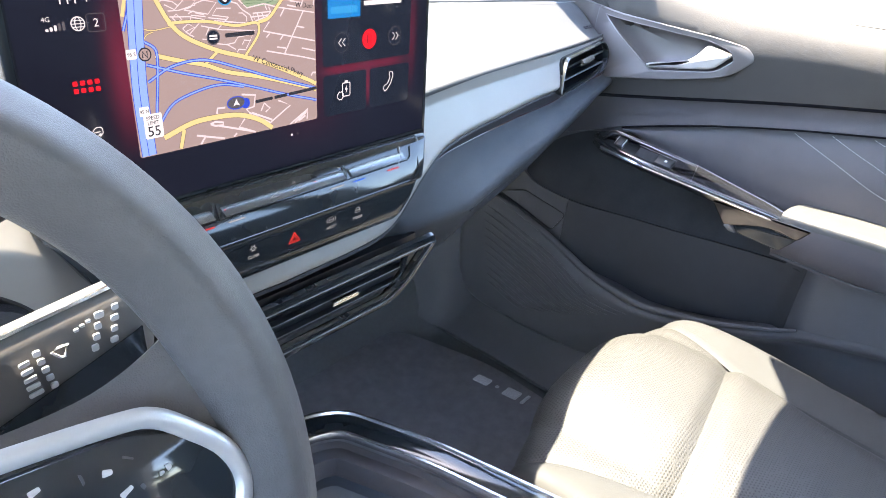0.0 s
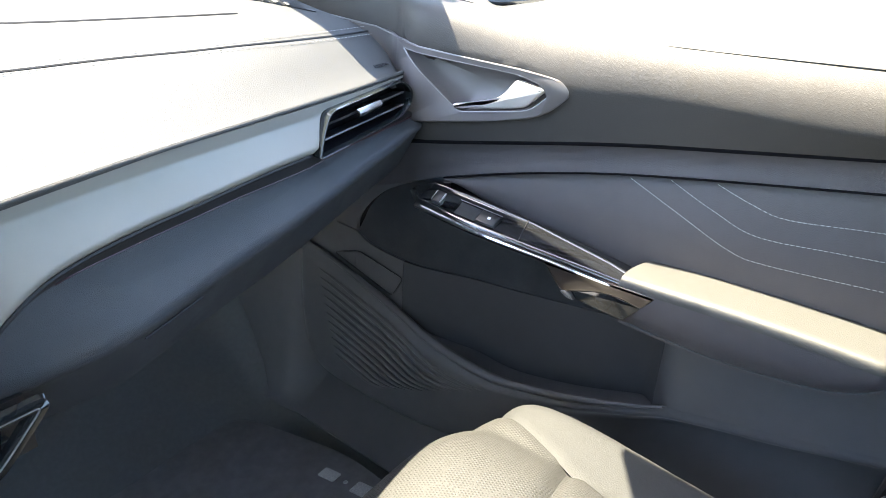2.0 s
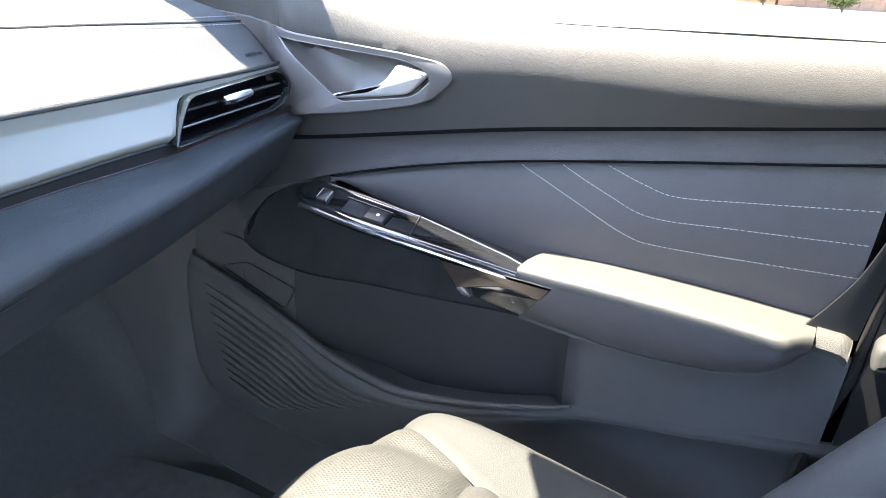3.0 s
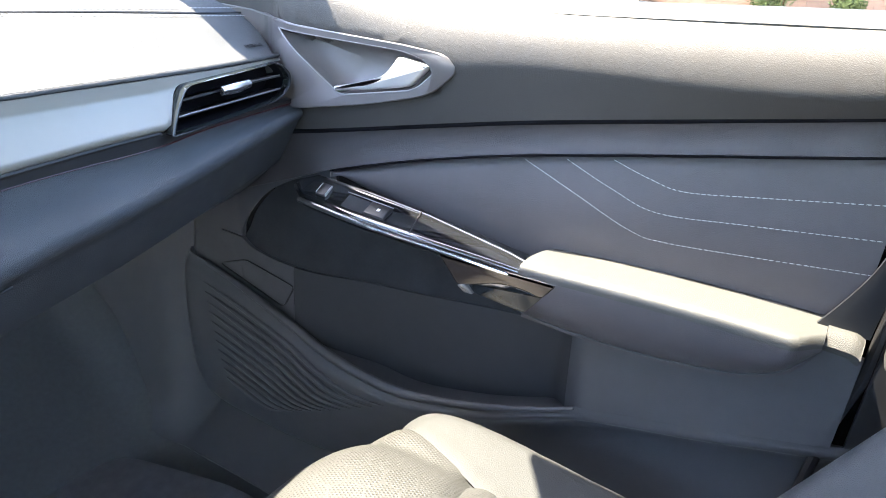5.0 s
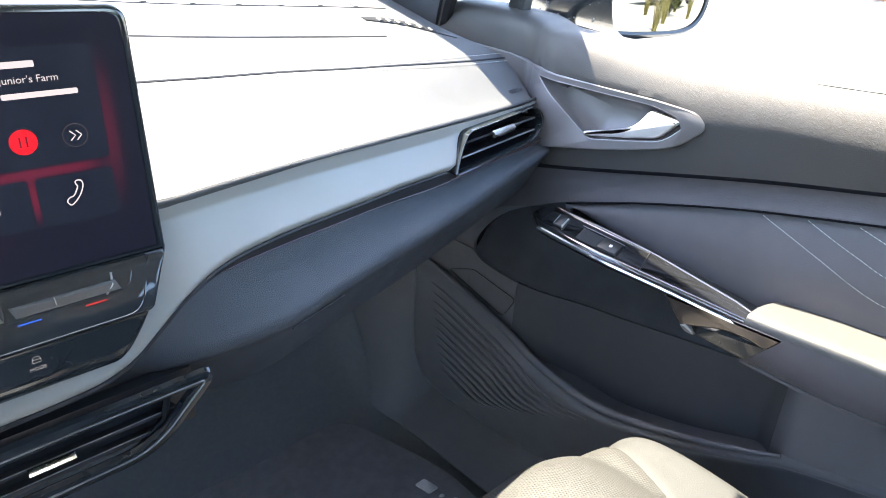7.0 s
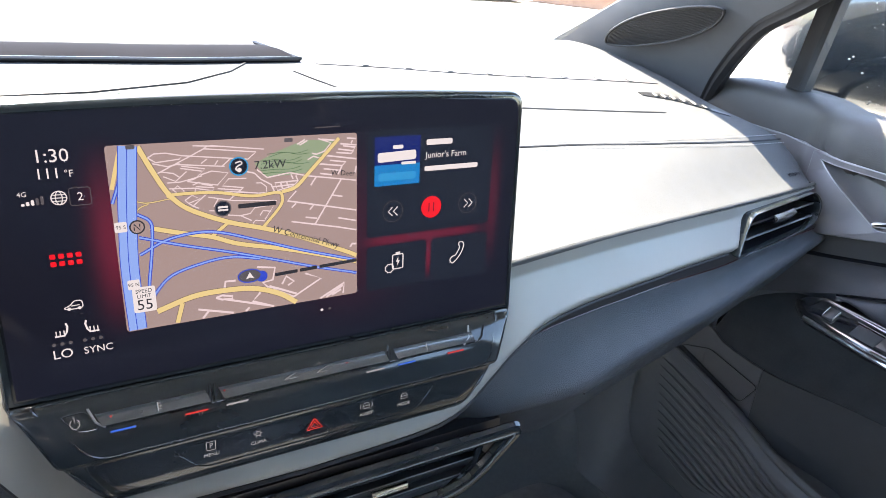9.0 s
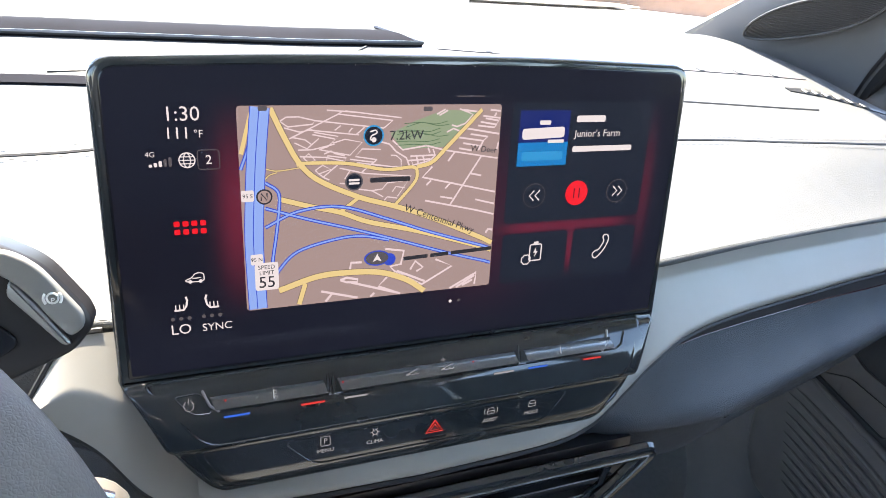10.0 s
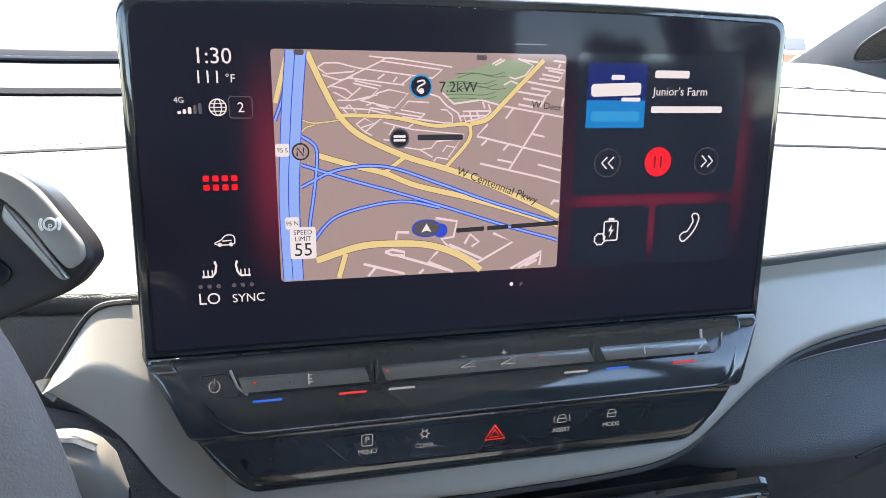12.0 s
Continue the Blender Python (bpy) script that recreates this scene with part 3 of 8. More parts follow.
soften = lambda q: math.copysign(abs(q) ** 0.82, q)
rimline = [grille_at(soften(math.cos(w)), soften(math.sin(w)), 0.001) for w in steps(0, 2 * math.pi, 56)[:-1]]
part("grille_rim", pipe(rimline, 0.0020, 6, closed=True), RUBBER, right_pillar, "raised rim of the speaker grille")
part("grille_mesh", sheet(lambda w, r: grille_at(r * soften(math.cos(w)), r * soften(math.sin(w)), -0.001), steps(0, 2 * math.pi, 48), [0.02, 0.35, 0.7, 0.98], 0), MESH_GREY, right_pillar, "dark ribbed speaker mesh")
bm = bmesh.new()
for k in range(1, 18):
    h = -0.94 + 1.88 * k / 18
    half = max(0, 1 - abs(h) ** 2.44) ** 0.41 * 0.97
    merge(bm, pipe([grille_at(half * (-1 + j / 5), h, 0.0) for j in range(11)], 0.0006, 4))
part("grille_ribs", bm, BLACK_SATIN, right_pillar)

# windscreen, side glass, far-side and rear closing walls
bm = sheet(lambda u, v: (lerp(-1, 1, u) * lerp(0.60, 0.52, v), lerp(0.960 + 0.09 * (1 - (2 * u - 1) ** 2), 0.13 + 0.04 * (1 - (2 * u - 1) ** 2), v), lerp(1.120, 1.552, v) + 0.015 * math.sin(math.pi * v)),
           steps(0, 1, 24), steps(0, 1, 12), 0.005)
w = setting("window_1", bm, WINDSCREEN, "curved clear windscreen above the dashboard", "windscreen")
w.visible_shadow = False
for sgn in (1, -1):
    bm = sheet(lambda u, v: (sgn * (lerp(0.762, 0.60, v ** 1.2)), lerp(0.60, -1.0, u) - 0.10 * v * (1 - u), lerp(1.10 + 0.05 * u, 1.53, v)), steps(0, 1, 24), steps(0, 1, 10), 0.004)
    w = setting("window_2" if sgn > 0 else "window_3", bm, SIDE_GLASS, "clear side window glass rising from the door belt", "car window")
    w.visible_shadow = False
    # roof rail and the body side behind the front door
    bm = sheet(lambda u, v: (sgn * (0.588 + 0.045 * v), lerp(0.02, -1.7, u), 1.525 + 0.05 * math.sin(math.pi * v) + 0.01 * v - 0.03 * smooth(0.2, 0.0, u)), steps(0, 1, 30), steps(0, 1, 6), 0.02)
    setting("roof_rail", bm, HEADLINER, "grey roof rail trim above the side windows", "trim")
    bm = sheet(lambda u, v: (sgn * lerp(0.775, 0.76, v), lerp(0.62 if sgn < 0 else -0.34, -1.75, u), lerp(0.38, 1.15, v)), steps(0, 1, 8), steps(0, 1, 8), 0.04)
    setting("wall_left" if sgn < 0 else "wall_right", bm, DARK_LOW, "plain dark lower body side", "wall")
    bm = sheet(lambda u, v: (sgn * lerp(0.765, 0.60, v ** 1.2), lerp(-0.55, -0.66, u), lerp(1.12, 1.55, v)), steps(0, 1, 4), steps(0, 1, 8), 0.03)
    setting("pillar_middle", bm, PILLAR, "dark door pillar between the side windows", "pillar")
# unseen wall in place of a rear window, so the screen reflects no sky
setting("wall_rear", sheet(lambda u, v: (lerp(-0.74, 0.74, u), -1.75, lerp(0.4, 1.60, v)), steps(0, 1, 4), steps(0, 1, 4), 0.03), DARK_LOW, "plain unseen rear wall, closed to the roof to keep sky light out", "wall")
setting("wall_firewall", sheet(lambda u, v: (lerp(-0.76, 0.76, u), 0.97 + 0.1 * (1 - (2 * u - 1) ** 2), lerp(0.4, 1.09, v)), steps(0, 1, 10), steps(0, 1, 4), 0.03), DARK_LOW, "dark bulkhead in front of the footwells", "wall")

# unseen box added to close the sunlit slot behind the pad
setting("cowl", box(-0.80, 0.80, 0.86, 1.25, 1.060, 1.105, 0.004), DARK_LOW, "unseen dark cowl added under the windscreen base to stop sun", "trim")
# added box under the pad's end, stops sun leaking down beside the door
setting("corner_filler", box(0.50, 0.735, 0.70, 1.02, 1.030, 1.075, 0.004), DARK_LOW, "dark block added under the dashboard end to keep sun out", "trim")
# footwell side trim and sill on the passenger side
SILL_LOW = [(-0.6, 0.452), (0.50, 0.452), (0.66, 0.450), (0.76, 0.460), (0.84, 0.490), (0.90, 0.545), (0.96, 0.640)]


def sill_skin(y, s):
    """s from the carpet up under the door; ahead of the door it climbs into the kick panel."""
    rise = smooth(0.62, 0.72, y)
    z0, z1 = curve_at(SILL_LOW, y), lerp(0.535, 1.05, rise)
    x0, x1 = 0.632 + 0.012 * smooth(0.7, 0.9, y), lerp(0.735, 0.712, rise)
    return Vector((lerp(x0, x1, 1 - (1 - s) ** lerp(1.3, 3.0, rise)), y, lerp(z0, z1, s ** lerp(1.0, 1.25, rise))))


setting("kick_panel", sheet(sill_skin, steps(0.97, 0.50, 40) + steps(0.47, -0.6, 20), steps(0, 1, 24), -0.02), DOOR_LOW, "dark plastic kick panel flowing into the door sill", "trim")

# ---- dashboard ----
dash = thing("dashboard", (0, 0.45, 0.95), "grey padded dashboard with silver trim band and dark lower shelf", "dashboard")


def y_lip(x):
    a = abs(x)
    return 0.367 + (a - 0.17) * 0.19 if a > 0.17 else 0.367 - 0.05 * (0.17 - a)


def z_lip(x):
    return curve_at([(0.0, 1.0800), (0.17, 1.0800), (0.27, 1.0782), (0.36, 1.0748), (0.43, 1.0718), (0.48, 1.0697), (0.58, 1.0660), (0.70, 1.0638)], abs(x))


def x_end(v):
    """Right edge of the pad at depth v from its lip (0) to the windscreen (1)."""
    return curve_at([(0, 0.676), (0.016, 0.682), (0.09, 0.696), (0.15, 0.695), (0.23, 0.682), (0.30, 0.668), (0.39, 0.658), (0.6, 0.655), (1.0, 0.64)], v)


CROWN = [(0.0, 0.0), (0.06, 0.0215), (0.13, 0.0405), (0.24, 0.0655), (0.36, 0.084), (0.43, 0.088), (0.52, 0.083), (0.63, 0.066), (0.8, 0.03)]


def pad(x, d):
    """Top of the dashboard at x, d metres forward of the lip."""
    z = z_lip(x) + curve_at(CROWN, d) + 0.016 * smooth(0, 0.09, d) * smooth(0.25, 0.6, abs(x))
    return Vector((x, y_lip(x) + d, z))


def pad_depth(x):
    return 1.07 - 0.52 * x * x - y_lip(x)


def pad_sheet(u, v):
    xe = x_end(v)
    x = lerp(-0.70, xe, u)
    d = v * pad_depth(min(abs(x), 0.6))
    p = pad(x, d)
    edge = max(0.0, 1 - (xe - x) / 0.020)
    p.z -= 0.020 * (1 - math.sqrt(max(0.0, 1 - edge * edge)))
    return p


bm = sheet(pad_sheet, steps(0, 0.96, 70) + steps(0.964, 1, 16), steps(0, 0.12, 12) + steps(0.14, 1, 40), 0.014)
part("top_pad", bm, PAD_GREY, dash, "grey grained soft pad bleached by the sun")
# thin rolled front edge of the pad
bm = sheet(lambda u, w: pad(lerp(-0.70, 0.677, u), 0) + Vector((0, 0.001 - 0.0025 * math.sin(w), -0.0026 + 0.0026 * math.cos(w))), steps(0, 1, 90), steps(0, math.pi * 0.62, 7), -0.003)
part("pad_edge", bm, PAD_GREY, dash)
bm = sheet(lambda u, v: pad(lerp(-0.148, 0.677, u), 0) + Vector((0, 0.0045, -0.0022 - 0.0040 * v)), steps(0, 1, 60), steps(0, 1, 2), -0.002)
part("shadow_gap", bm, GLARE_BLACK, dash, "dark joint under the pad")


SEAM = [(0.0, 0.17), (0.13, 0.150), (0.18, 0.139), (0.24, 0.131), (0.342, 0.116), (0.432, 0.095), (0.521, 0.078), (0.60, 0.069), (0.70, 0.062)]
JOINT = [(0.0, 0.27), (0.13, 0.248), (0.30, 0.206), (0.389, 0.182), (0.512, 0.149), (0.66, 0.12)]


def pad_line(x0, x1, table, shift=0.0, n=40, lift=0.0015):
    return [pad(lerp(x0, x1, k / n), curve_at(table, abs(lerp(x0, x1, k / n))) + shift) + Vector((0, 0, lift)) for k in range(n + 1)]


# seam with two rows of stitches, and the panel joint further forward
for x0, x1 in ((-0.62, -0.13), (0.13, 0.684)):
    part("seam", pipe(pad_line(x0, x1, SEAM, lift=0.0002), 0.0012, 5), RUBBER, dash, "sewn seam")
    part("stitching", stitches(pad_line(x0, x1, SEAM, -0.0065), 0.0042, 0.0016, 0.0005), STITCH, dash, "pale stitching")
    part("stitching", stitches(pad_line(x0, x1, SEAM, 0.0065), 0.0042, 0.0016, 0.0005), STITCH, dash, "pale stitching")
part("panel_joint", pipe(pad_line(0.13, 0.53, JOINT, lift=0.0), 0.0013, 5), RUBBER, dash)
bm = sheet(lambda u, v: pad(lerp(-0.62, -0.12, u), lerp(0.236, 0.252, v)) + Vector((0, 0, 0.002)), steps(0, 1, 30), steps(0, 1, 3), 0.003)
part("dash_slot", bm, GLARE_BLACK, dash, "dark slot across the pad")
# head-up display well
hud = sheet(lambda u, v: pad(lerp(-0.50, lerp(0.125, 0.095, v), u), lerp(0.352, 0.425, v)) + Vector((0, 0, 0.003 + 0.012 * v * (1 - v))), steps(0, 1, 30), steps(0, 1, 6), 0.004)
part("display_well", hud, GLARE_BLACK, dash, "black head-up display well")
part("well_rim", pipe([pad(lerp(-0.50, 0.125, k / 30), 0.352) + Vector((0, 0, 0.004)) for k in range(31)] + [pad(0.095, 0.425) + Vector((0, 0, 0.006))], 0.0022, 6), BLACK_SATIN, dash)
part("hood_joint", pipe([pad(x, d) + Vector((0, 0, 0.0006)) for x, d in ((0.066, 0.350), (0.045, 0.325), (0.0, 0.297), (-0.08, 0.275), (-0.2, 0.262))], 0.0012, 5), RUBBER, dash)
part("hood_joint", pipe([pad(x, d) + Vector((0, 0, 0.0006)) for x, d in ((0.140, 0.268), (0.122, 0.296), (0.108, 0.322))], 0.0014, 5), RUBBER, dash)
# defroster slot at the passenger corner: a well and its low slats
SLOT = [(0.0, 0.190), (0.45, 0.166), (1.0, 0.118)]


def slot_at(u, v, lift):
    """u along the slot, v across it."""
    return pad(lerp(0.535, 0.642, u), curve_at(SLOT, u) + 0.016 * v * math.sin(math.pi * lerp(0.12, 0.95, u)) ** 0.6) + Vector((0, 0, lift))


defrost = part("defroster_outlet", sheet(lambda u, v: slot_at(u, v, 0.0012), steps(0, 1, 24), steps(0, 1, 3), 0.003), BLACK_SATIN, dash, "black defroster outlet with slats")
for k in range(6):
    u = 0.16 + 0.115 * k
    part("slat", sheet(lambda a, b: slot_at(u + 0.055 * a, lerp(-0.05, 0.55, b), 0.0020 + 0.0016 * math.sin(math.pi * a)), steps(0, 1, 4), steps(0, 1, 3), 0.002), PAD_GREY, defrost)
# long thin outlet under the windscreen
long_slot = part("windscreen_outlet", sheet(lambda u, v: pad(lerp(0.14, 0.600, u), lerp(0.345, 0.218, smooth(0, 1, u) * 0.3 + u * 0.7) + 0.008 * v) + Vector((0, 0, 0.001)), steps(0, 1, 40), steps(0, 1, 2), 0.002), DARK, dash, "thin dark windscreen outlet")
for k in range(1, 9):
    u = k / 9
    part("bridge", sheet(lambda a, b: pad(lerp(0.14, 0.600, u + 0.016 * a), lerp(0.345, 0.218, smooth(0, 1, u) * 0.3 + u * 0.7) + 0.009 * b - 0.0005) + Vector((0, 0, 0.002)), steps(0, 1, 2), steps(0, 1, 2), 0.002), PAD_GREY, long_slot)
part("airbag_lettering", lettering("AIRBAG", 0.0085, Matrix.Translation(pad(0.634, 0.016) + Vector((0, 0, 0.0012))) @ pose(0, 0, 0, 17, 0, 8), 0.0004), BLACK_SATIN, dash, "dark airbag lettering")

# silver trim band under the pad, sweeping down round the screen
TRIM_LOW = [(0.0, 0.979), (0.09, 0.979), (0.118, 0.985), (0.142, 0.999), (0.168, 1.0145), (0.199, 1.0240), (0.251, 1.0275), (0.33, 1.0265), (0.414, 1.0250), (0.494, 1.0220), (0.70, 1.0170)]


def trim_y(x, z):
    return y_lip(x) - 0.35 * (1.075 - z)


VENT_EDGE = [(0.0, 0.9), (0.474, 1.012), (0.484, 1.0265), (0.497, 1.0420), (0.510, 1.0535), (0.522, 1.0560), (0.70, 1.0570)]


def trim_skin(x, s):
    """s from the top of the band (0) to its lower edge (1): a steep upper facet, a crease, a facet that leans out, a rolled lower edge."""
    a = abs(x)
    zt, foot = z_lip(x) - 0.0050, curve_at(TRIM_LOW, a)
    z = lerp(zt, max(foot, curve_at(VENT_EDGE, a)), s)
    crease, roll = zt - 0.0115, foot + 0.0075
    if z > crease:
        off = 0.0035 * (zt - z) / 0.0115
    elif z > roll:
        off = lerp(0.0035, -0.0050, (crease - z) / (crease - roll))
    else:
        off = -0.0050 + 0.0065 * ((roll - z) / 0.0075) ** 2
    return Vector((x, trim_y(x, z) + 0.003 + off, z))


part("silver_trim", sheet(trim_skin, steps(-0.118, 0.47, 80) + steps(0.475, 0.674, 40), steps(0, 1, 36), -0.006), SILVER, dash, "silver painted trim band")


part("trim_joint", pipe([trim_skin(x, 1.0) + Vector((0, -0.0005, -0.0012)) for x in steps(-0.118, 0.474, 80)], 0.0019, 6), RUBBER, dash, "dark joint under the trim band")


def trim_left(u, s):
    """The short driver-side tail of the band, ending in a blunt point."""
    x = lerp(-0.118, -0.189, u)
    top = curve_at([(0.118, 1.067), (0.145, 1.0755), (0.160, 1.0765), (0.168, 1.0745), (0.174, 1.0685), (0.183, 1.0550), (0.189, 1.0460)], -x)
    low = curve_at([(0.118, 0.984), (0.138, 0.9935), (0.159, 1.0215), (0.172, 1.033), (0.189, 1.0440)], -x)
    z = lerp(top, low, s)
    return Vector((x, trim_y(-0.145, z) + lerp(0.004, -0.006, smooth(0, 0.5, u)) - 0.010 * (s / 0.45 if s < 0.45 else (1 - s) / 0.55) * (1 - 0.5 * u), z))


part("silver_trim", sheet(trim_left, steps(0, 1, 30), steps(0, 1, 18), 0.006), SILVER, dash, "blunt end of the silver trim band")

part("trim_joint", pipe([trim_left(u, 1.0) + Vector((0, 0.001, -0.0012)) for u in steps(0.0, 1, 30)] + [trim_left(1, 0.0) + Vector((-0.001, 0.001, 0))] + [trim_left(u, 0.0) + Vector((-0.0005, 0.001, 0.001)) for u in steps(0.98, 0.5, 12)], 0.0014, 6), RUBBER, dash)
# grained face under the pad on the driver's side
part("pad_face", sheet(lambda u, v: pad(lerp(-0.70, -0.150, u), 0) + Vector((0, 0.001 + 0.012 * v * v, -0.010 - 0.075 * v)), steps(0, 1, 30), steps(0, 1, 10), 0.003), PAD_GREY, dash, "grey grained face below the pad")

# dark shelf below the band, with its rounded lip and the knee panel under it
LIP = [(0.0, 0.974), (0.11, 0.972), (0.155, 0.9635), (0.23, 0.9640), (0.285, 0.9672), (0.35, 0.9712), (0.42, 0.9740), (0.50, 0.9805), (0.60, 0.9905), (0.70, 1.0000)]


RISER = [(0.0, 0.003), (0.146, 0.003), (0.168, 0.0065), (0.21, 0.0095), (0.27, 0.0120), (0.40, 0.0125), (0.47, 0.0105), (0.54, 0.0060), (0.70, 0.0045)]


def shelf(x, s):
    """s from the trim band down a shaded riser (to 0.3), over the leaning tread to the lip (1), round it and down the fascia (2)."""
    a = abs(x)
    zt, zb = curve_at(TRIM_LOW, a) + 0.002 - 0.0040 * smooth(0.34, 0.485, a), curve_at(LIP, a) + 0.0085
    c = smooth(0.25, 0.15, a)
    y0 = trim_y(x, zt) + lerp(0.005, 0.007, c)
    y1 = trim_y(x, zb) + lerp(-0.001, 0.016, c)
    zr = zt - curve_at(RISER, a)
    if s <= 0.3:
        return Vector((x, y0, lerp(zt, zr, s / 0.3)))
    start, end = Vector((x, y0, zr)), Vector((x, y1, zb))
    way = (end - start).normalized()
    if s <= 1:
        k = (s - 0.3) / 0.7
        return start.lerp(end, k) + Vector((0, 0.004, 0)) * math.sin(math.pi * k) * (1 - c)
    nose = end + way * 0.013
    under = nose + Vector((0, 0.012, -0.008))
    k = s - 1
    if k < 0.25:
        k /= 0.25
        return end * (1 - k) ** 2 + nose * 2 * k * (1 - k) + under * k * k
    j = (k - 0.25) / 0.75
    return under + Vector((0, 0.032 * j, -lerp(0.056, 0.050, c) * j))


part("lower_shelf", sheet(shelf, steps(-0.70, 0.682, 80), steps(0, 0.3, 6) + steps(0.33, 1, 14) + [1 + 0.25 * k / 6 for k in range(1, 7)] + [1.25 + 0.75 * k / 8 for k in range(1, 9)], -0.008), SHELF_DARK, dash, "dark grained shelf below the trim")


part("shadow_strip", sheet(lambda x, k: shelf(x, 0.3 * k) + Vector((0, -0.0012, 0)), steps(0.152, 0.676, 66), steps(0, 1, 4), -0.001), RUBBER, dash, "dark strip under the silver band")
part("ambient_light", pipe([shelf(x, 0.31) + Vector((0, -0.0012, 0.0004)) for x in steps(0.20, 0.674, 60)], 0.0005, 5), AMBIENT_RED, dash, "thin faintly lit red ambient line")


def knee(u, v):
    x = lerp(-0.70, 0.69, u)
    c = smooth(0.25, 0.15, abs(x))
    p = shelf(x, 2.0)
    return Vector((x, lerp(p.y + 0.002, 0.72, v), lerp(p.z + 0.0015, 0.86, v) - 0.05 * math.sin(math.pi * v) * (1 - c)))


bm = sheet(knee, steps(0, 1, 60), steps(0, 1, 10), -0.006)
part("knee_panel", bm, DARK_LOW, dash, "dark panel under the dashboard")
part("end_joint", pipe([shelf(lerp(0.25, 0.31, k / 8), 1.3) + Vector((0, -0.001, 0)) for k in range(9)], 0.001, 5), RUBBER, dash)


# ---- air vents ----
def vent_plane(x, z, lift):
    return Vector((x, trim_y(x, z) - lift, z))


vo = rounded([(0.4785, 1.0190), (0.494, 1.0390), (0.513, 1.0560), (0.664, 1.0575), (0.6800, 1.0430), (0.667, 1.0275), (0.640, 1.0215), (0.550, 1.0190)], [0.004, 0.02, 0.010, 0.010, 0.010, 0.010, 0.02, 0.04], 6)


def vent_ring(k, lift):
    c = Vector((0.585, 1.0375))
    return [vent_plane(c.x + (p.x - c.x) * k, c.y + (p.y - c.y) * k, lift) for p in vo]


def loft(loops, close=True):
    bm = bmesh.new()
    vs = [[bm.verts.new(p) for p in L] for L in loops]
    for A, B in zip(vs, vs[1:]):
        for i in range(len(A)):
            j = (i + 1) % len(A)
            bm.faces.new((A[i], A[j], B[j], B[i]))
    if close:
        bm.faces.new(vs[-1])
    return bm


vent = part("air_vent", loft([vent_ring(1.0, -0.006), vent_ring(1.0, 0.0050), vent_ring(0.985, 0.0056), vent_ring(0.955, 0.0045), vent_ring(0.945, -0.004)], False), PIANO, dash, "black air vent at the dashboard end")
part("vent_throat", loft([vent_ring(0.945, -0.003), vent_ring(0.93, -0.026)]), GLARE_BLACK, vent, "matte black throat")
for z, x0, x1 in ((1.0450, 0.508, 0.664), (1.0325, 0.495, 0.656)):
    part("slat", sheet(lambda u, v: vent_plane(lerp(x0, x1, u), z - 0.004 * v - 0.001 * u, -0.0005 - 0.02 * v), steps(0, 1, 8), steps(0, 1, 4), 0.0022), BLACK_SATIN, vent)
part("slat_edge", pipe([vent_plane(lerp(0.495, 0.656, u), 1.0320 - 0.001 * u, 0.0006) for u in steps(0, 1, 10)], 0.0010, 6), SATIN, vent, "thin satin slat edge")
part("slat_edge", pipe([vent_plane(lerp(0.602, 0.662, u), 1.0450 - 0.001 * u, 0.0006) for u in steps(0, 1, 6)], 0.0006, 6), SATIN, vent)
part("vent_tab", sheet(lambda u, v: vent_plane(lerp(0.557, 0.602, u), 1.0460 - 0.0045 * v * math.sin(math.pi * lerp(0.2, 0.85, u)), 0.0035 + 0.003 * math.sin(math.pi * v)), steps(0, 1, 10), steps(0, 1, 6), 0.003), CHROME, vent, "bright chrome vent tab")

low = part("air_vent", sheet(lambda u, v: (lerp(-0.155, 0.160, u), 0.356, lerp(0.958, 0.912, v)), steps(0, 1, 10), steps(0, 1, 4), 0.01), BLACK_SATIN, dash, "wide black centre air vent")
lo = rounded([(-0.166, 0.958), (0.166, 0.958), (0.124, 0.913), (-0.124, 0.913)], [0.006, 0.006, 0.022, 0.022])
part("vent_rim", pipe([(p.x, 0.331 + 0.10 * (0.958 - p.y) * 0.4, p.y) for p in lo], 0.0045, 8, closed=True, flat=1.4), PIANO, low, "gloss black vent rim")
part("rim_line", pipe([(p.x * 0.985, 0.3268 + 0.04 * (0.958 - p.y), 0.9355 + (p.y - 0.9355) * 0.95) for p in lo], 0.0007, 6, closed=True), SATIN, low, "thin pale line round the vent")
for k in range(3):
    z = 0.948 - 0.0125 * k
    half = lerp(0.158, 0.125, (0.958 - z) / 0.053)
    part("slat", sheet(lambda u, v: (lerp(-half, half, u), 0.338 + 0.018 * v, z - 0.004 * v), steps(0, 1, 6), steps(0, 1, 3), 0.0024), BLACK_SATIN, low)
    part("slat_edge", pipe([(lerp(-half, half, u), 0.3375, z + 0.0004) for u in steps(0, 1, 8)], 0.0005, 6), SATIN, low, "thin satin slat edge")
for sx in (1, -1):
    part("divider", pipe([(sx * 0.138, 0.336, 0.952), (sx * 0.134, 0.337, 0.93), (sx * 0.112, 0.338, 0.911)], 0.0028, 6), PIANO, low)
    part("vent_tab", sheet(lambda u, v: (sx * lerp(0.047, 0.074, u), 0.332 - 0.0025 * math.sin(math.pi * v), lerp(0.9385, 0.9360, v)), steps(0, 1, 8), steps(0, 1, 5), 0.0015), CHROME, low, "chrome vent tab")

# ---- centre screen unit ----
SCREEN_TILT = 4.2
screen = thing("infotainment_screen", (0.0, 0.36, 0.99), "gloss black touchscreen standing on the dashboard, showing a map", "touchscreen")
ts = radians(SCREEN_TILT)
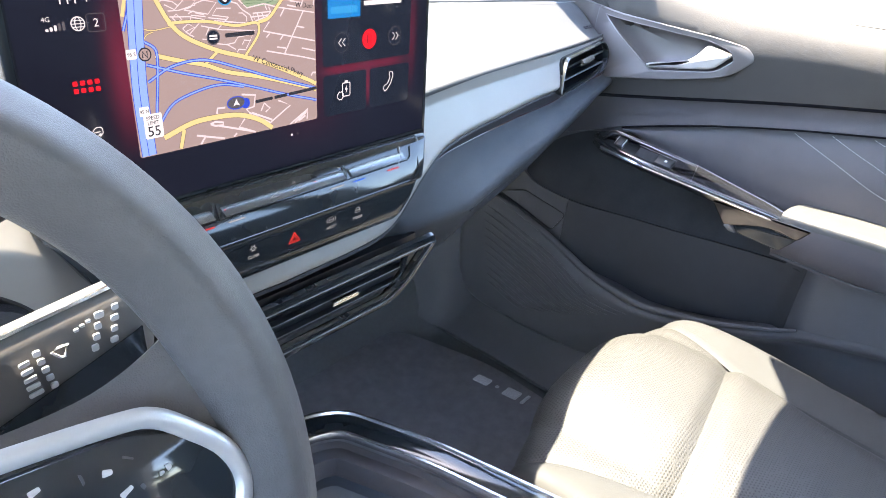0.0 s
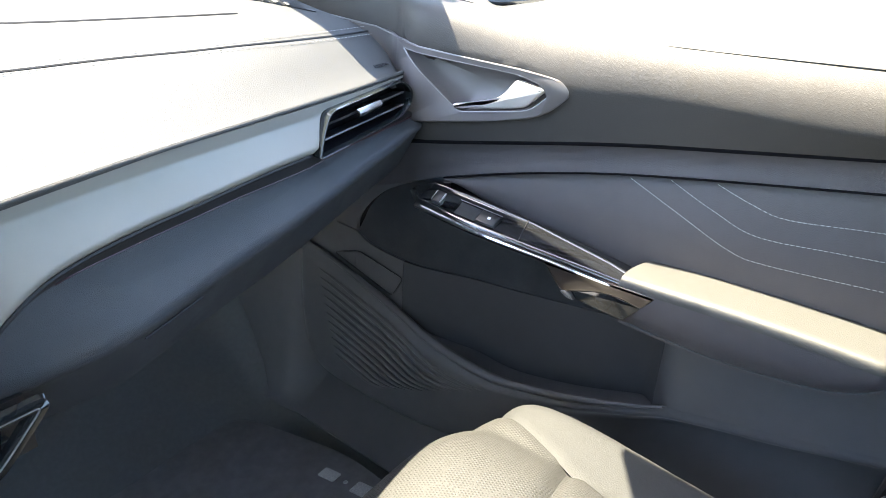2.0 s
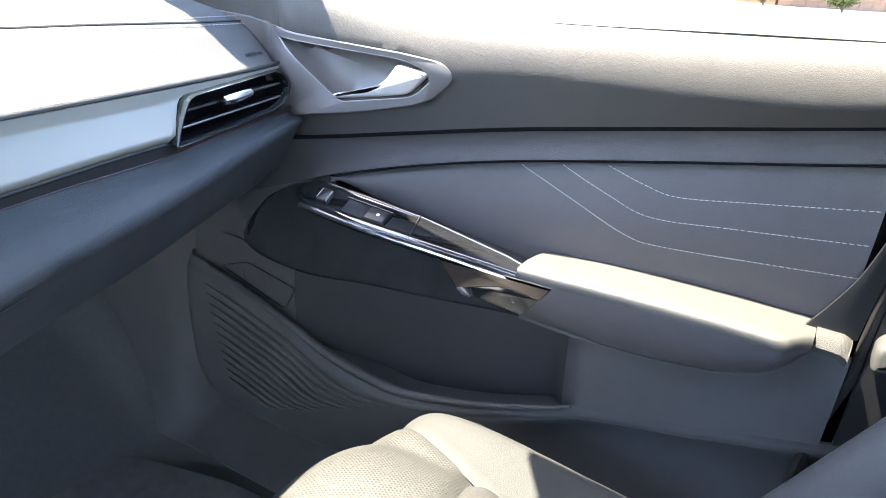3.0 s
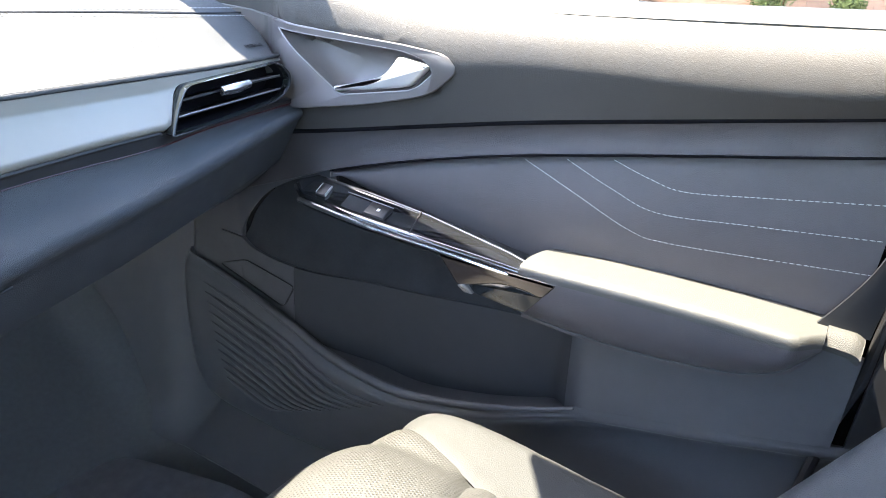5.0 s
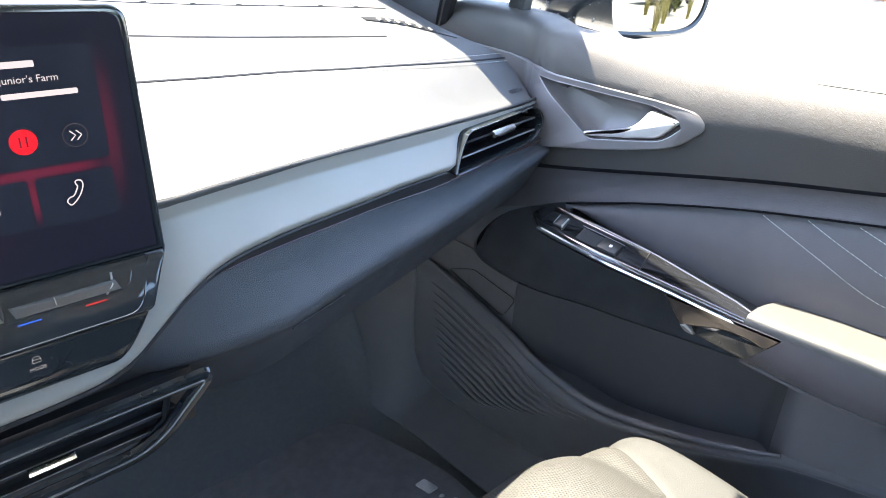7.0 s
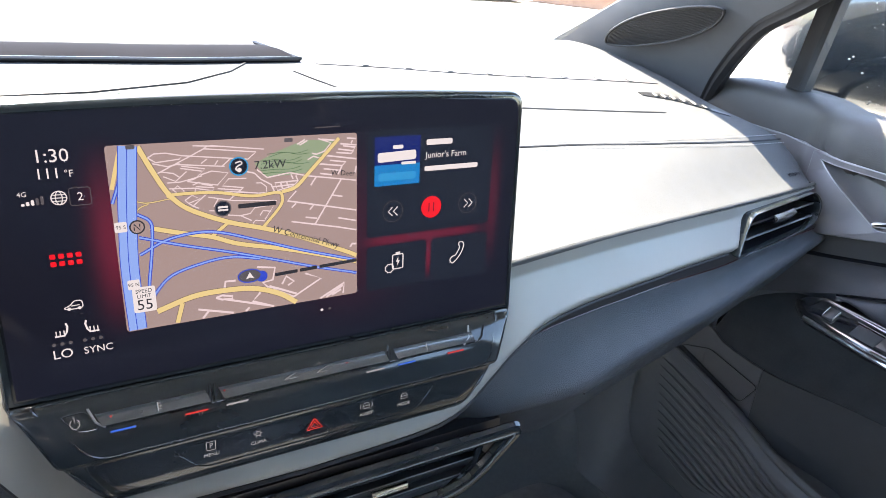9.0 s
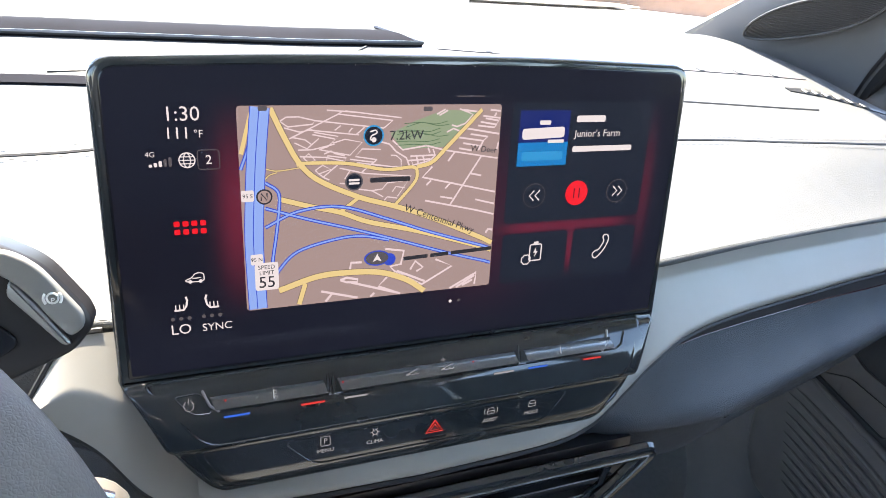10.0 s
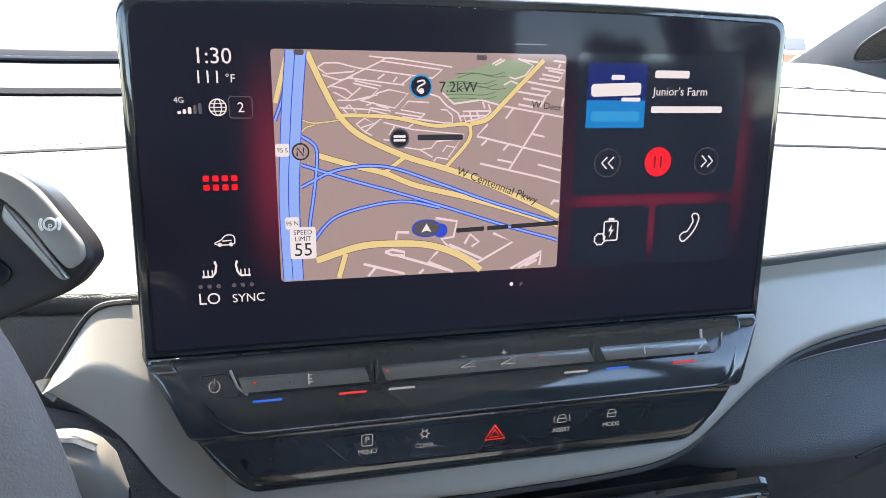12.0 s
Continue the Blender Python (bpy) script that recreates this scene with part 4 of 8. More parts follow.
MS = Matrix(((1, 0, 0, 0.0015), (0, math.sin(ts), -math.cos(ts), 0.341), (0, math.cos(ts), math.sin(ts), 1.061), (0, 0, 0, 1)))
MM = MS @ Matrix.Diagonal((0.001, 0.001, 0.001, 1))  # millimetres on the glass


def mm_part(name, bm, mat, parent, label=""):
    bm.transform(MM)
    return part(name, bm, mat, parent, label)


# housing: rounded shell behind the glass
hb = bmesh.new()
outline = rounded([(-149.5, -4), (149.5, -4), (147.2, 145.0), (60, 147.6), (-60, 147.6), (-147.2, 145.0)], [2, 2, 11, 30, 30, 11], 8)
bm = slab(outline, 16, 3.0, None, 5, top=0.9)
merge(hb, bm)
back = slab(rounded([(-138, -2), (138, -2), (136, 130), (-136, 130)], 14, 5), 16, 0, None, top=-15.0)
merge(hb, back)
housing = mm_part("housing", hb, PIANO, screen, "gloss black rounded housing")
glassp = mm_part("display_glass", slab(rounded([(-145.0, 0.5), (145.0, 0.5), (143.2, 141.0), (60, 143.4), (-60, 143.4), (-143.2, 141.0)], [1, 1, 8, 30, 30, 8], 8), 1.0, 0.4, None, 2, top=1.3), SCREEN_GLASS, screen, "black display glass")

rnd = random.Random(12)
dust = bmesh.new()
for k in range(90):
    fleck = bmesh.new()
    bmesh.ops.create_icosphere(fleck, subdivisions=1, radius=0.07 + 0.13 * rnd.random() ** 3)
    fleck.transform(Matrix.Translation((rnd.gauss(0, 42), 143.0 - abs(rnd.gauss(0, 1.8)), 1.36)) @ Matrix.Diagonal((1 + rnd.random(), 1, 0.3, 1)))
    merge(dust, fleck)
tagged(mm_part("dust_flecks", dust, DUST, screen, "pale dust flecks along the upper rim"), kind="stuff")

# chin: rows of (height, depth forward of the glass, half width)
CHIN = [(1.0, 0.6, 149.6), (-2.0, 0.8, 150.0), (-4.5, 2.0, 149.0), (-7.0, 5.0, 147.0), (-12.0, 8.0, 143.6), (-20.0, 12.0, 139.0), (-30.5, 15.8, 133.6), (-33.2, 16.0, 132.2),
        (-34.6, 14.6, 131.4), (-36.5, 12.6, 130.2), (-46.0, 12.2, 124.6), (-56.0, 11.6, 117.8), (-62.5, 10.0, 112.6), (-67.0, 6.0, 107.5), (-69.0, -4.0, 103.0)]


def chin_depth(v):
    return curve_at([(-h, d) for h, d, w in CHIN], -v)


rows = [(curve_at([(i, c[0]) for i, c in enumerate(CHIN)], s), curve_at([(i, c[1]) for i, c in enumerate(CHIN)], s), curve_at([(i, c[2]) for i, c in enumerate(CHIN)], s)) for s in steps(0, len(CHIN) - 1, 56)]


def chin_skin(u, r):
    h, d, w = rows[int(r)]
    e = abs(u)
    if e <= 1:
        return Vector((u * (w - 4), h, d))
    k = (e - 1) * math.pi / 2 if e <= 2 else math.pi / 2
    sgn = 1 if u > 0 else -1
    return Vector((sgn * (w - 4 + 4 * math.sin(k)), h + 1.2 * (1 - math.cos(k)), d - 4 * (1 - math.cos(k)) - (max(0, e - 2)) * 24))


us = [-3, -2, -1.75, -1.5, -1.25] + steps(-1, 1, 24) + [1.25, 1.5, 1.75, 2, 3]
chin = mm_part("control_panel", sheet(chin_skin, us, range(len(rows)), -2.0), PIANO, screen, "gloss black climate control panel")


def on_chin(pts, lift):
    return [Vector((x, y, chin_depth(y) + lift)) for x, y in pts]


# raised outline of the slider field and of the button row
mm_part("slider_frame", pipe(on_chin([(p.x, p.y) for p in rounded([(-139, -3.0), (137, -3.0), (123, -32.6), (-114, -32.6)], [3, 3, 9, 9], 5)], 0.25), 0.75, 6, closed=True), PIANO, chin)
mm_part("slider_frame", pipe(on_chin([(p.x, p.y) for p in rounded([(-127, -9.0), (-115, -8.5), (-110, -17.5), (-119, -17.5)], [3, 3, 2, 5], 5)], 0.3), 0.5, 6, closed=True), PIANO, chin)
mm_part("slider_frame", pipe(on_chin([(124, -8.5), (121, -15), (117, -17.0), (60, -17.4), (-20, -17.6), (-108, -17.4)], 0.3), 0.55, 6), PIANO, chin)
STRIP = material("slider_touch_strip", (0.13, 0.135, 0.14), 0.22, metal=0.7, coat=0.3, vary=0.1, vary_scale=30)


def strip(x0, x1):
    return sheet(lambda u, v: Vector((lerp(x0, x1, u) + (0.35 * (-10 - lerp(-10.2, -16.4, v))), lerp(-10.2, -16.4, v), chin_depth(lerp(-10.2, -16.4, v)) + 0.9 - 0.55 * math.sin(math.pi * v))), steps(0, 1, 30), steps(0, 1, 6), 1.0)


for a, b in ((-111, -57), (-50, 50), (56, 113)):
    mm_part("touch_slider", strip(a, b), STRIP, chin, "reflective touch slider")
for x in (-54.5, -51.8, 52.8):
    mm_part("slider_notch", pipe(on_chin([(x + 0.4, -7.6), (x, -12), (x - 0.6, -17.4)], 1.2), lambda s: 0.45 + 0.9 * math.sin(math.pi * s), 7), PIANO, chin)
mm_part("slider_notch", pipe(on_chin([(112.5, -6.6), (111.0, -13), (106.5, -17)], 1.0), 0.7, 6), SATIN, chin)
mm_part("slider_notch", pipe(on_chin([(-114, -7.4), (-111, -14), (-107, -17)], 1.0), 0.6, 6), SATIN, chin)


def chin_mark(name, pts, width, mat, label="", lift=0.6):
    bm = bmesh.new()
    for line in pts:
        merge(bm, pipe(on_chin(line, lift), width / 2, 5, flat=0.5))
    return mm_part(name, bm, mat, chin, label)


for x, mat in ((-99.2, LED_BLUE), (-62.8, LED_RED), (-41.0, LED_WHITE), (42.7, LED_WHITE), (64.1, LED_BLUE), (99.8, LED_RED)):
    chin_mark("light_bar", [[(x - 6, -19.9), (x + 6, -19.9)]], 1.15, mat, "thin lit bar under the slider")
for x, h in ((-81.4, 0), (79.3, 0)):
    chin_mark("temperature_mark", [[(x, -9.8), (x, -14.8)]] + ([[(x, -10 - k * 1.3), (x + 1.6, -10 - k * 1.3)] for k in range(4)] if x < 0 else []), 0.6, LED_WHITE, lift=1.7)
chin_mark("volume_mark", [[(-12.5, -9.3), (-10, -9.3)]], 0.6, LED_WHITE, "white volume-down mark", 1.7)
chin_mark("volume_mark", [[(6.6, -9.0), (9.4, -9.0)], [(8, -7.8), (8, -10.2)]], 0.6, LED_WHITE, "white volume-up mark", 1.7)
for x in (-9.5, 10.0):
    chin_mark("volume_wedge", [[(x - 4, -13.6), (x + 3, -13.6), (x + 3, -11.2), (x - 4, -13.6)]], 0.5, LED_WHITE, "white volume wedge", 1.7)
power = [(-120.4 + 2.2 * math.sin(w), -12.9 + 2.2 * math.cos(w)) for w in steps(0.55, 2 * math.pi - 0.55, 20)]
chin_mark("power_mark", [power, [(-120.4, -9.8), (-120.4, -12.4)]], 0.5, LED_WHITE, "white power symbol", 0.8)
for x, y in ((-104, -12.4), (-47, -12.2), (25, -12.0)):
    mm_part("pilot_light", disc(x, y, 0.55, chin_depth(y) + 1.9, 0.4, n=12), LED_RED, chin, "tiny red pilot light")
# lower edge highlights of the gloss panel
for sx in (-1, 1):
    mm_part("panel_bevel", pipe(on_chin([(sx * 126.0, -38.5), (sx * 119.0, -49.0), (sx * 110.0, -60.0)], 0.2), lambda s: 0.35 + 0.5 * math.sin(math.pi * s), 6), PIANO, chin)
mm_part("panel_bevel", pipe(on_chin([(-106, -63.0), (0, -63.6), (106, -63.0)], 0.1), 0.4, 6), PIANO, chin)
# button row
mm_part("button_frame", pipe(on_chin([(p.x, p.y) for p in rounded([(-78, -40.5), (86, -39.0), (72, -57.0), (-63, -57.0)], [5, 5, 7, 7], 5)], 0.15), 0.35, 6, closed=True), PIANO, chin)
for x, word in ((-56.9, "MENU"), (-30.6, "CLIMA"), (36.7, "ASSIST"), (62.8, "MODE")):
    d = chin_depth(-49.2) + 0.15
    mm_part("button_lettering", lettering(word, 3.15, Matrix.Translation((x, -49.6, d)), 0.05, "CENTER"), LED_WHITE, chin, "white button lettering")
P_BOX = [(p.x, p.y) for p in rounded([(-59.3, -46.4), (-54.5, -46.4), (-54.5, -40.9), (-59.3, -40.9)], 0.8, 3)]
chin_mark("menu_icon", [P_BOX + P_BOX[:1]], 0.4, LED_WHITE, "boxed letter icon", 0.3)
mm_part("button_lettering", lettering("P", 4.2, Matrix.Translation((-56.9, -43.7, chin_depth(-43.7) + 0.15)), 0.05, "CENTER"), LED_WHITE, chin)
chin_mark("fan_icon", [[(-30.6 + 1.4 * math.cos(w), -43.6 + 1.4 * math.sin(w)) for w in steps(0, 2 * math.pi, 10)]] + [[(-30.6 + 1.4 * math.cos(w), -43.6 + 1.4 * math.sin(w)), (-30.6 + 2.7 * math.cos(w), -43.6 + 2.7 * math.sin(w))] for w in steps(0, 2 * math.pi * 5 / 6, 5)], 0.5, LED_WHITE, "white fan icon", 0.3)
for x, wings in ((36.7, True), (62.8, False)):
    car = [[(x - 2.2, -45.4), (x - 2.2, -43.4), (x - 1.4, -41.6), (x + 1.4, -41.6), (x + 2.2, -43.4), (x + 2.2, -45.4), (x - 2.2, -45.4)], [(x - 2.2, -43.5), (x + 2.2, -43.5)]]
    if wings:
        car += [[(x - 3.6, -45.2), (x - 4.2, -43.5), (x - 3.6, -41.8)], [(x + 3.6, -45.2), (x + 4.2, -43.5), (x + 3.6, -41.8)]]
    chin_mark("car_icon", car, 0.4, LED_WHITE, "small white car icon", 0.3)
for r in (5.0, 2.6):
    tri = [(3.1 + r * 1.12 * math.sin(w), -47.9 + r * math.cos(w)) for w in (0, 2.094, 4.189, 0)]
    chin_mark("hazard_triangle", [tri], 0.95 if r > 3 else 0.7, LED_RED, "red hazard warning triangle", 0.35)
mm_part("hazard_ledge", pipe(on_chin([(-4, -54.0), (-3, -54.8), (9, -54.8), (10.5, -54.0)], 0.3), 0.4, 6), PIANO, chin)

# --- what the display shows ---
Z0 = 1.42


def ui(name, bm, mat, parent, label=""):
    return mm_part(name, bm, mat, parent, label)


# backdrop of the display: near black with a soft red glow along the gaps between the tiles
def glow_backdrop():
    m = bpy.data.materials.new("display_backdrop")
    m.use_nodes = True
    nt = m.node_tree
    bsdf = nt.nodes["Principled BSDF"]
    geo = nt.nodes.new("ShaderNodeTexCoord")
    sep = nt.nodes.new("ShaderNodeSeparateXYZ")
    nt.links.new(geo.outputs["Object"], sep.inputs[0])

    def op(kind, a, b=None):
        nd = nt.nodes.new("ShaderNodeMath")
        nd.operation = kind
        for i, v in enumerate((a, b)):
            if v is None:
                continue
            if isinstance(v, (int, float)):
                nd.inputs[i].default_value = v
            else:
                nt.links.new(v, nd.inputs[i])
        return nd.outputs[0]

    def bump_at(sock, c, w):
        d = op("DIVIDE", op("SUBTRACT", sock, c), w)
        return op("POWER", 2.718, op("MULTIPLY", op("MULTIPLY", d, d), -1.0))

    def within(sock, a, b, soft):
        nd = nt.nodes.new("ShaderNodeMapRange")
        nd.interpolation_type = "SMOOTHSTEP"
        nd.inputs["From Min"].default_value, nd.inputs["From Max"].default_value = a - soft, a + soft
        nt.links.new(sock, nd.inputs["Value"])
        ne = nt.nodes.new("ShaderNodeMapRange")
        ne.interpolation_type = "SMOOTHSTEP"
        ne.inputs["From Min"].default_value, ne.inputs["From Max"].default_value = b - soft, b + soft
        ne.inputs["To Min"].default_value, ne.inputs["To Max"].default_value = 1.0, 0.0
        nt.links.new(sock, ne.inputs["Value"])
        return op("MULTIPLY", nd.outputs["Result"], ne.outputs["Result"])

    x, z = sep.outputs["X"], sep.outputs["Z"]
    X0, ZZ = 0.0015, 1.061
    wide = op("MULTIPLY", bump_at(x, X0 + 0.030, 0.030), within(z, ZZ + 0.030, ZZ + 0.105, 0.03))
    line = op("MULTIPLY", bump_at(z, ZZ + 0.0595, 0.0028), within(x, X0 + 0.045, X0 + 0.116, 0.012))
    post = op("MULTIPLY", bump_at(x, X0 + 0.0826, 0.0024), within(z, ZZ + 0.036, ZZ + 0.057, 0.008))
    right = op("MULTIPLY", bump_at(x, X0 + 0.1275, 0.0045), within(z, ZZ + 0.050, ZZ + 0.105, 0.025))
    left = op("MULTIPLY", bump_at(x, X0 - 0.093, 0.0075), within(z, ZZ + 0.050, ZZ + 0.105, 0.028))
    total = op("ADD", op("ADD", op("MULTIPLY", wide, 0.25), op("MULTIPLY", line, 1.0)), op("ADD", op("ADD", post, op("MULTIPLY", right, 0.5)), op("MULTIPLY", left, 1.1)))
    mix = nt.nodes.new("ShaderNodeMix")
    mix.data_type = "RGBA"
    mix.inputs["A"].default_value = (0.0058, 0.0052, 0.0112, 1)
    mix.inputs["B"].default_value = (0.135, 0.010, 0.028, 1)
    nt.links.new(total, mix.inputs["Factor"])
    nt.links.new(mix.outputs["Result"], bsdf.inputs["Emission Color"])
    bsdf.inputs["Emission Strength"].default_value = UI
    bsdf.inputs["Base Color"].default_value = (0.010, 0.011, 0.015, 1)
    bsdf.inputs["Roughness"].default_value = 0.06
    bsdf.inputs["Specular IOR Level"].default_value = 0.12
    return m


ui("display_backdrop", slab(rounded([(-143.4, 2), (143.4, 2), (142.4, 140.2), (60, 142.6), (-60, 142.6), (-142.4, 140.2)], [1, 1, 7, 30, 30, 7], 5), 0.06, 0, top=Z0), glow_backdrop(), glassp, "dark display backdrop with red glowing gaps")
for x0, y0, x1, y1 in ((41, 62.6, 125.5, 126), (41, 28.5, 80.8, 56.6), (84.4, 28.0, 125.5, 56.4)):
    ui("display_tile", slab(rounded([(x0, y0), (x1, y0), (x1, y1), (x0, y1)], 2.5, 4), 0.03, 0, top=Z0 + 0.04), UI_TILE, glassp, "dark tile on the display")

mapp = ui("map_panel", slab(rounded([(-91, 29), (35, 29), (35, 125), (-91, 125)], 1.8), 0.06, 0, top=Z0 + 0.06), UI_MAP, glassp, "brown road map on the display")
MAPZ = Z0 + 0.09


def clip_map(pts):
    return [Vector((min(34.6, max(-90.6, p[0])), min(124.6, max(29.4, p[1])))) for p in pts]


def road(name, pts, width, mat, level, n=6, label=""):
    p2 = [(p[0], p[1], 0) for p in pts]
    line = clip_map(spline(p2, n)) if n else clip_map(p2)
    return ui(name, ribbon(line, width, MAPZ + level * 0.02, 0.015), mat, mapp, label)


ui("park", slab([(-21.9, 111.7), (-10, 117.4), (5, 122.6), (23.8, 121.5), (13.2, 110.6), (5.5, 104.7), (-15.9, 103.9)], 0.02, 0, top=MAPZ), UI_GREEN, mapp, "green park on the map")
rnd = random.Random(4)
bm = bmesh.new()
for k in range(7):
    y = 106 + k * 1.7
    x0 = -20 + rnd.random() * 6
    merge(bm, ribbon(clip_map(spline([(x0, y, 0), (x0 + 8, y + 2.5 * rnd.random(), 0), (x0 + 16, y - 1 + 2 * rnd.random(), 0), (x0 + 22, y + 1, 0)], 5)), 0.35, MAPZ + 0.02, 0.015))
ui("park_paths", bm, UI_LINE, mapp)


def street_net(lines, width):
    """The pale side streets of one quarter of the map."""
    bm = bmesh.new()
    for pts in lines:
        merge(bm, ribbon(clip_map(pts), width, MAPZ + 0.02, 0.015))
    return tagged(ui("side_street", bm, UI_PINK, mapp, "pale side streets on the map"), kind="stuff")


street_net([[(-72.8, 118.1), (-69.4, 115.6), (-58.5, 116.6), (-57.1, 118.2), (-64.7, 120), (-70, 119.9), (-72.8, 118.1)],
            [(-69.1, 110.2), (-60.9, 114.1), (-46.7, 121), (-45, 122.2)],
            [(-57.1, 118.2), (-25.3, 114.3)],
            [(-46.7, 121), (-20.9, 117.8), (-25.3, 114.3)],
            [(-43.5, 122.4), (-16.7, 119)],
            [(-51.8, 122.8), (-36.4, 121.6)],
            [(-71, 115.2), (-64.2, 113.2), (-58.5, 114.3)],
            [(-60.9, 114.1), (-37.1, 111.4)]], 0.62)
street_net([[(-48.4, 113.7), (-45.5, 115.8)],
            [(-41.9, 112.6), (-40.2, 114.7)],
            [(-38.3, 111.6), (-34.4, 114.9)],
            [(-57.9, 113), (-46.8, 110.9), (-51.6, 106.3), (-55.7, 105.1), (-41.3, 102), (-35.6, 107.9), (-43.6, 109.5), (-49.2, 107.9)],
            [(-58.6, 112), (-48.4, 109.8)],
            [(-66.6, 108.4), (-61.1, 105.6), (-55.6, 110.2)],
            [(-65.1, 105.1), (-58.7, 105.1), (-48.5, 107.4)],
            [(-67.9, 110.9), (-61.9, 109.7), (-58.7, 107.2)]], 0.62)
street_net([[(-53.3, 103), (-49.9, 104.4)],
            [(-49, 103.2), (-43.7, 101.8)],
            [(-26.5, 104.3), (-35.6, 104.8), (-38.8, 101.3), (-28.2, 99.5), (-29.7, 98.3), (-41.3, 100.1)],
            [(-52.7, 98.5), (-51.7, 102.1), (-43, 100.8), (-43.7, 99.2), (-52.6, 101.4), (-64.4, 102.1)],
            [(-38.1, 98.4), (-26.4, 96.6)],
            [(-62.8, 101.4), (-60.4, 103.3), (-57.4, 100.2), (-60.5, 99.3), (-62.8, 101.4)],
            [(-57.5, 95.5), (-54.1, 97.8), (-50.3, 95.7), (-55.9, 93.8), (-57.5, 95.5)],
            [(-55.9, 93.8), (-53.5, 91.9), (-51.1, 90.7)],
            [(-54.2, 91.9), (-46.2, 98.5)]], 0.62)
street_net([[(-35.9, 93.6), (-28.9, 99.1)],
            [(-31.4, 97.6), (-20.6, 95.8), (-16.3, 95.8), (-16.4, 99), (-18.9, 101.2), (-21.5, 101.4)],
            [(-46.2, 96.1), (-33.9, 93.1), (-11.1, 90.8), (-17.9, 81)],
            [(-46.2, 88.9), (-41.3, 88.3)],
            [(-37.1, 85.6), (-30.6, 84.5), (-25, 81.2)],
            [(-24.5, 79.4), (-23, 81.1), (-17.9, 80.2)],
            [(-31.4, 84.5), (-25.6, 85.1), (-23.1, 88), (-13.1, 88.9)],
            [(-20.5, 83.5), (-18.7, 86), (-14.3, 85.2)],
            [(-41.3, 94.9), (-43.8, 90.8)]], 0.62)
street_net([[(-26.5, 107.9), (-22.3, 106.7), (-19, 103.1), (-13.8, 99.9), (-11.9, 95.3)],
            [(-20.8, 108.4), (-15.7, 103.8), (-3.7, 105.5), (6, 103), (36.2, 98.1)],
            [(-0.3, 103.7), (0.9, 100.6), (-1.7, 98.1), (-10.4, 96.2), (-11.8, 100.6), (0.9, 100.8)],
            [(-8.7, 100.4), (-7.6, 96.7)],
            [(-5.4, 100.4), (-4.2, 97.2)]], 0.78)
street_net([[(-13.3, 98.5), (-1.4, 98.9)],
            [(-2.9, 104.5), (-1.8, 102)],
            [(9, 115.2), (11.6, 114.4), (16.1, 115.9), (19.8, 120.1), (16.6, 121.5), (12.6, 122.9)],
            [(6.5, 111.8), (9.8, 113.5), (13.6, 112)],
            [(1, 120.4), (5.3, 122.8)],
            [(2.3, 119.9), (6.6, 122.3)]], 0.78)
street_net([[(11.3, 102.2), (7.8, 97.5)],
            [(25.7, 99.7), (10, 75.2)],
            [(19.9, 90.9), (26.2, 89.5)],
            [(-0.3, 95.1), (-5.3, 90), (35.6, 80.6)],
            [(-0.6, 88.2), (-3.1, 86)],
            [(9.3, 86.2), (7, 83.7)],
            [(4.5, 79.7), (11.2, 78.3)],
            [(-3.5, 78.1), (23.6, 71.7), (35.8, 68.7)],
            [(23.6, 77.2), (36, 74.3)],
            [(12.7, 109.1), (26.1, 107.1), (28.4, 109.1), (19, 110.6)]], 0.88)
street_net([[(26.1, 107.1), (23.7, 102.4)],
            [(15.4, 106.2), (25.4, 104.4)],
            [(13.4, 103.7), (20.2, 102.4)],
            [(16.2, 113.5), (36, 110.4)],
            [(22.8, 114.7), (31.7, 113.6), (35, 118.2), (25.2, 119.4)],
            [(24, 116.5), (33, 115)],
            [(26.6, 118.2), (33.7, 117)],
            [(29, 122.3), (35.3, 121.7)],
            [(14.7, 122.4), (24.6, 121.1)],
            [(31.4, 119.2), (32.4, 120.9)],
            [(33.7, 102.4), (35.7, 106.4)]], 0.88)
street_net([[(-41.3, 45.3), (-40.8, 48.7), (-35.4, 48.4)],
            [(-23.5, 54.4), (-13.7, 52.6), (-15.2, 45.6), (-20.8, 44.8), (-17.8, 41.4), (-3.6, 33.3), (12.7, 42), (3.4, 46.5)],
            [(-10.1, 42.1), (-7.5, 46.5), (-3.3, 42.8), (-6.8, 40.8)],
            [(-17.3, 42.2), (-2, 34.9)],
            [(-46.2, 40.1), (-42.9, 41), (-37.5, 39.6), (-37.5, 38), (-43.2, 38.6), (-46.2, 40.1)],
            [(-40.8, 38.2), (-17.7, 30.4)],
            [(-22.3, 39.3), (-26.8, 34.7), (-15.2, 29.4)]], 1.15)
street_net([[(-55.7, 35.1), (-37.5, 29.7)],
            [(-50.4, 33.2), (-53.7, 29.2)],
            [(-28.8, 31.3), (-30.9, 29.3)],
            [(12.1, 29.3), (27, 37), (26.2, 30.4)],
            [(15.7, 29.6), (26, 35.4)],
            [(19.1, 30.3), (24.9, 33)],
            [(30.7, 58.7), (32, 60.6), (34.9, 60.2)]], 1.15)
for pts in ([(-79.9, 97.1), (-74.7, 95.9), (-64.6, 97.0)], [(-80.1, 92.3), (-78.2, 94.1), (-74.7, 95.2)]):
    road("road_edge", pts, 0.95, UI_OUTLINE, 1)
    road("main_road", pts, 0.55, UI_YELLOW, 2)
for pts in ([(-85, 122), (-90, 104)],):
    road("main_road", pts, 1.8, UI_YELLOW, 2)
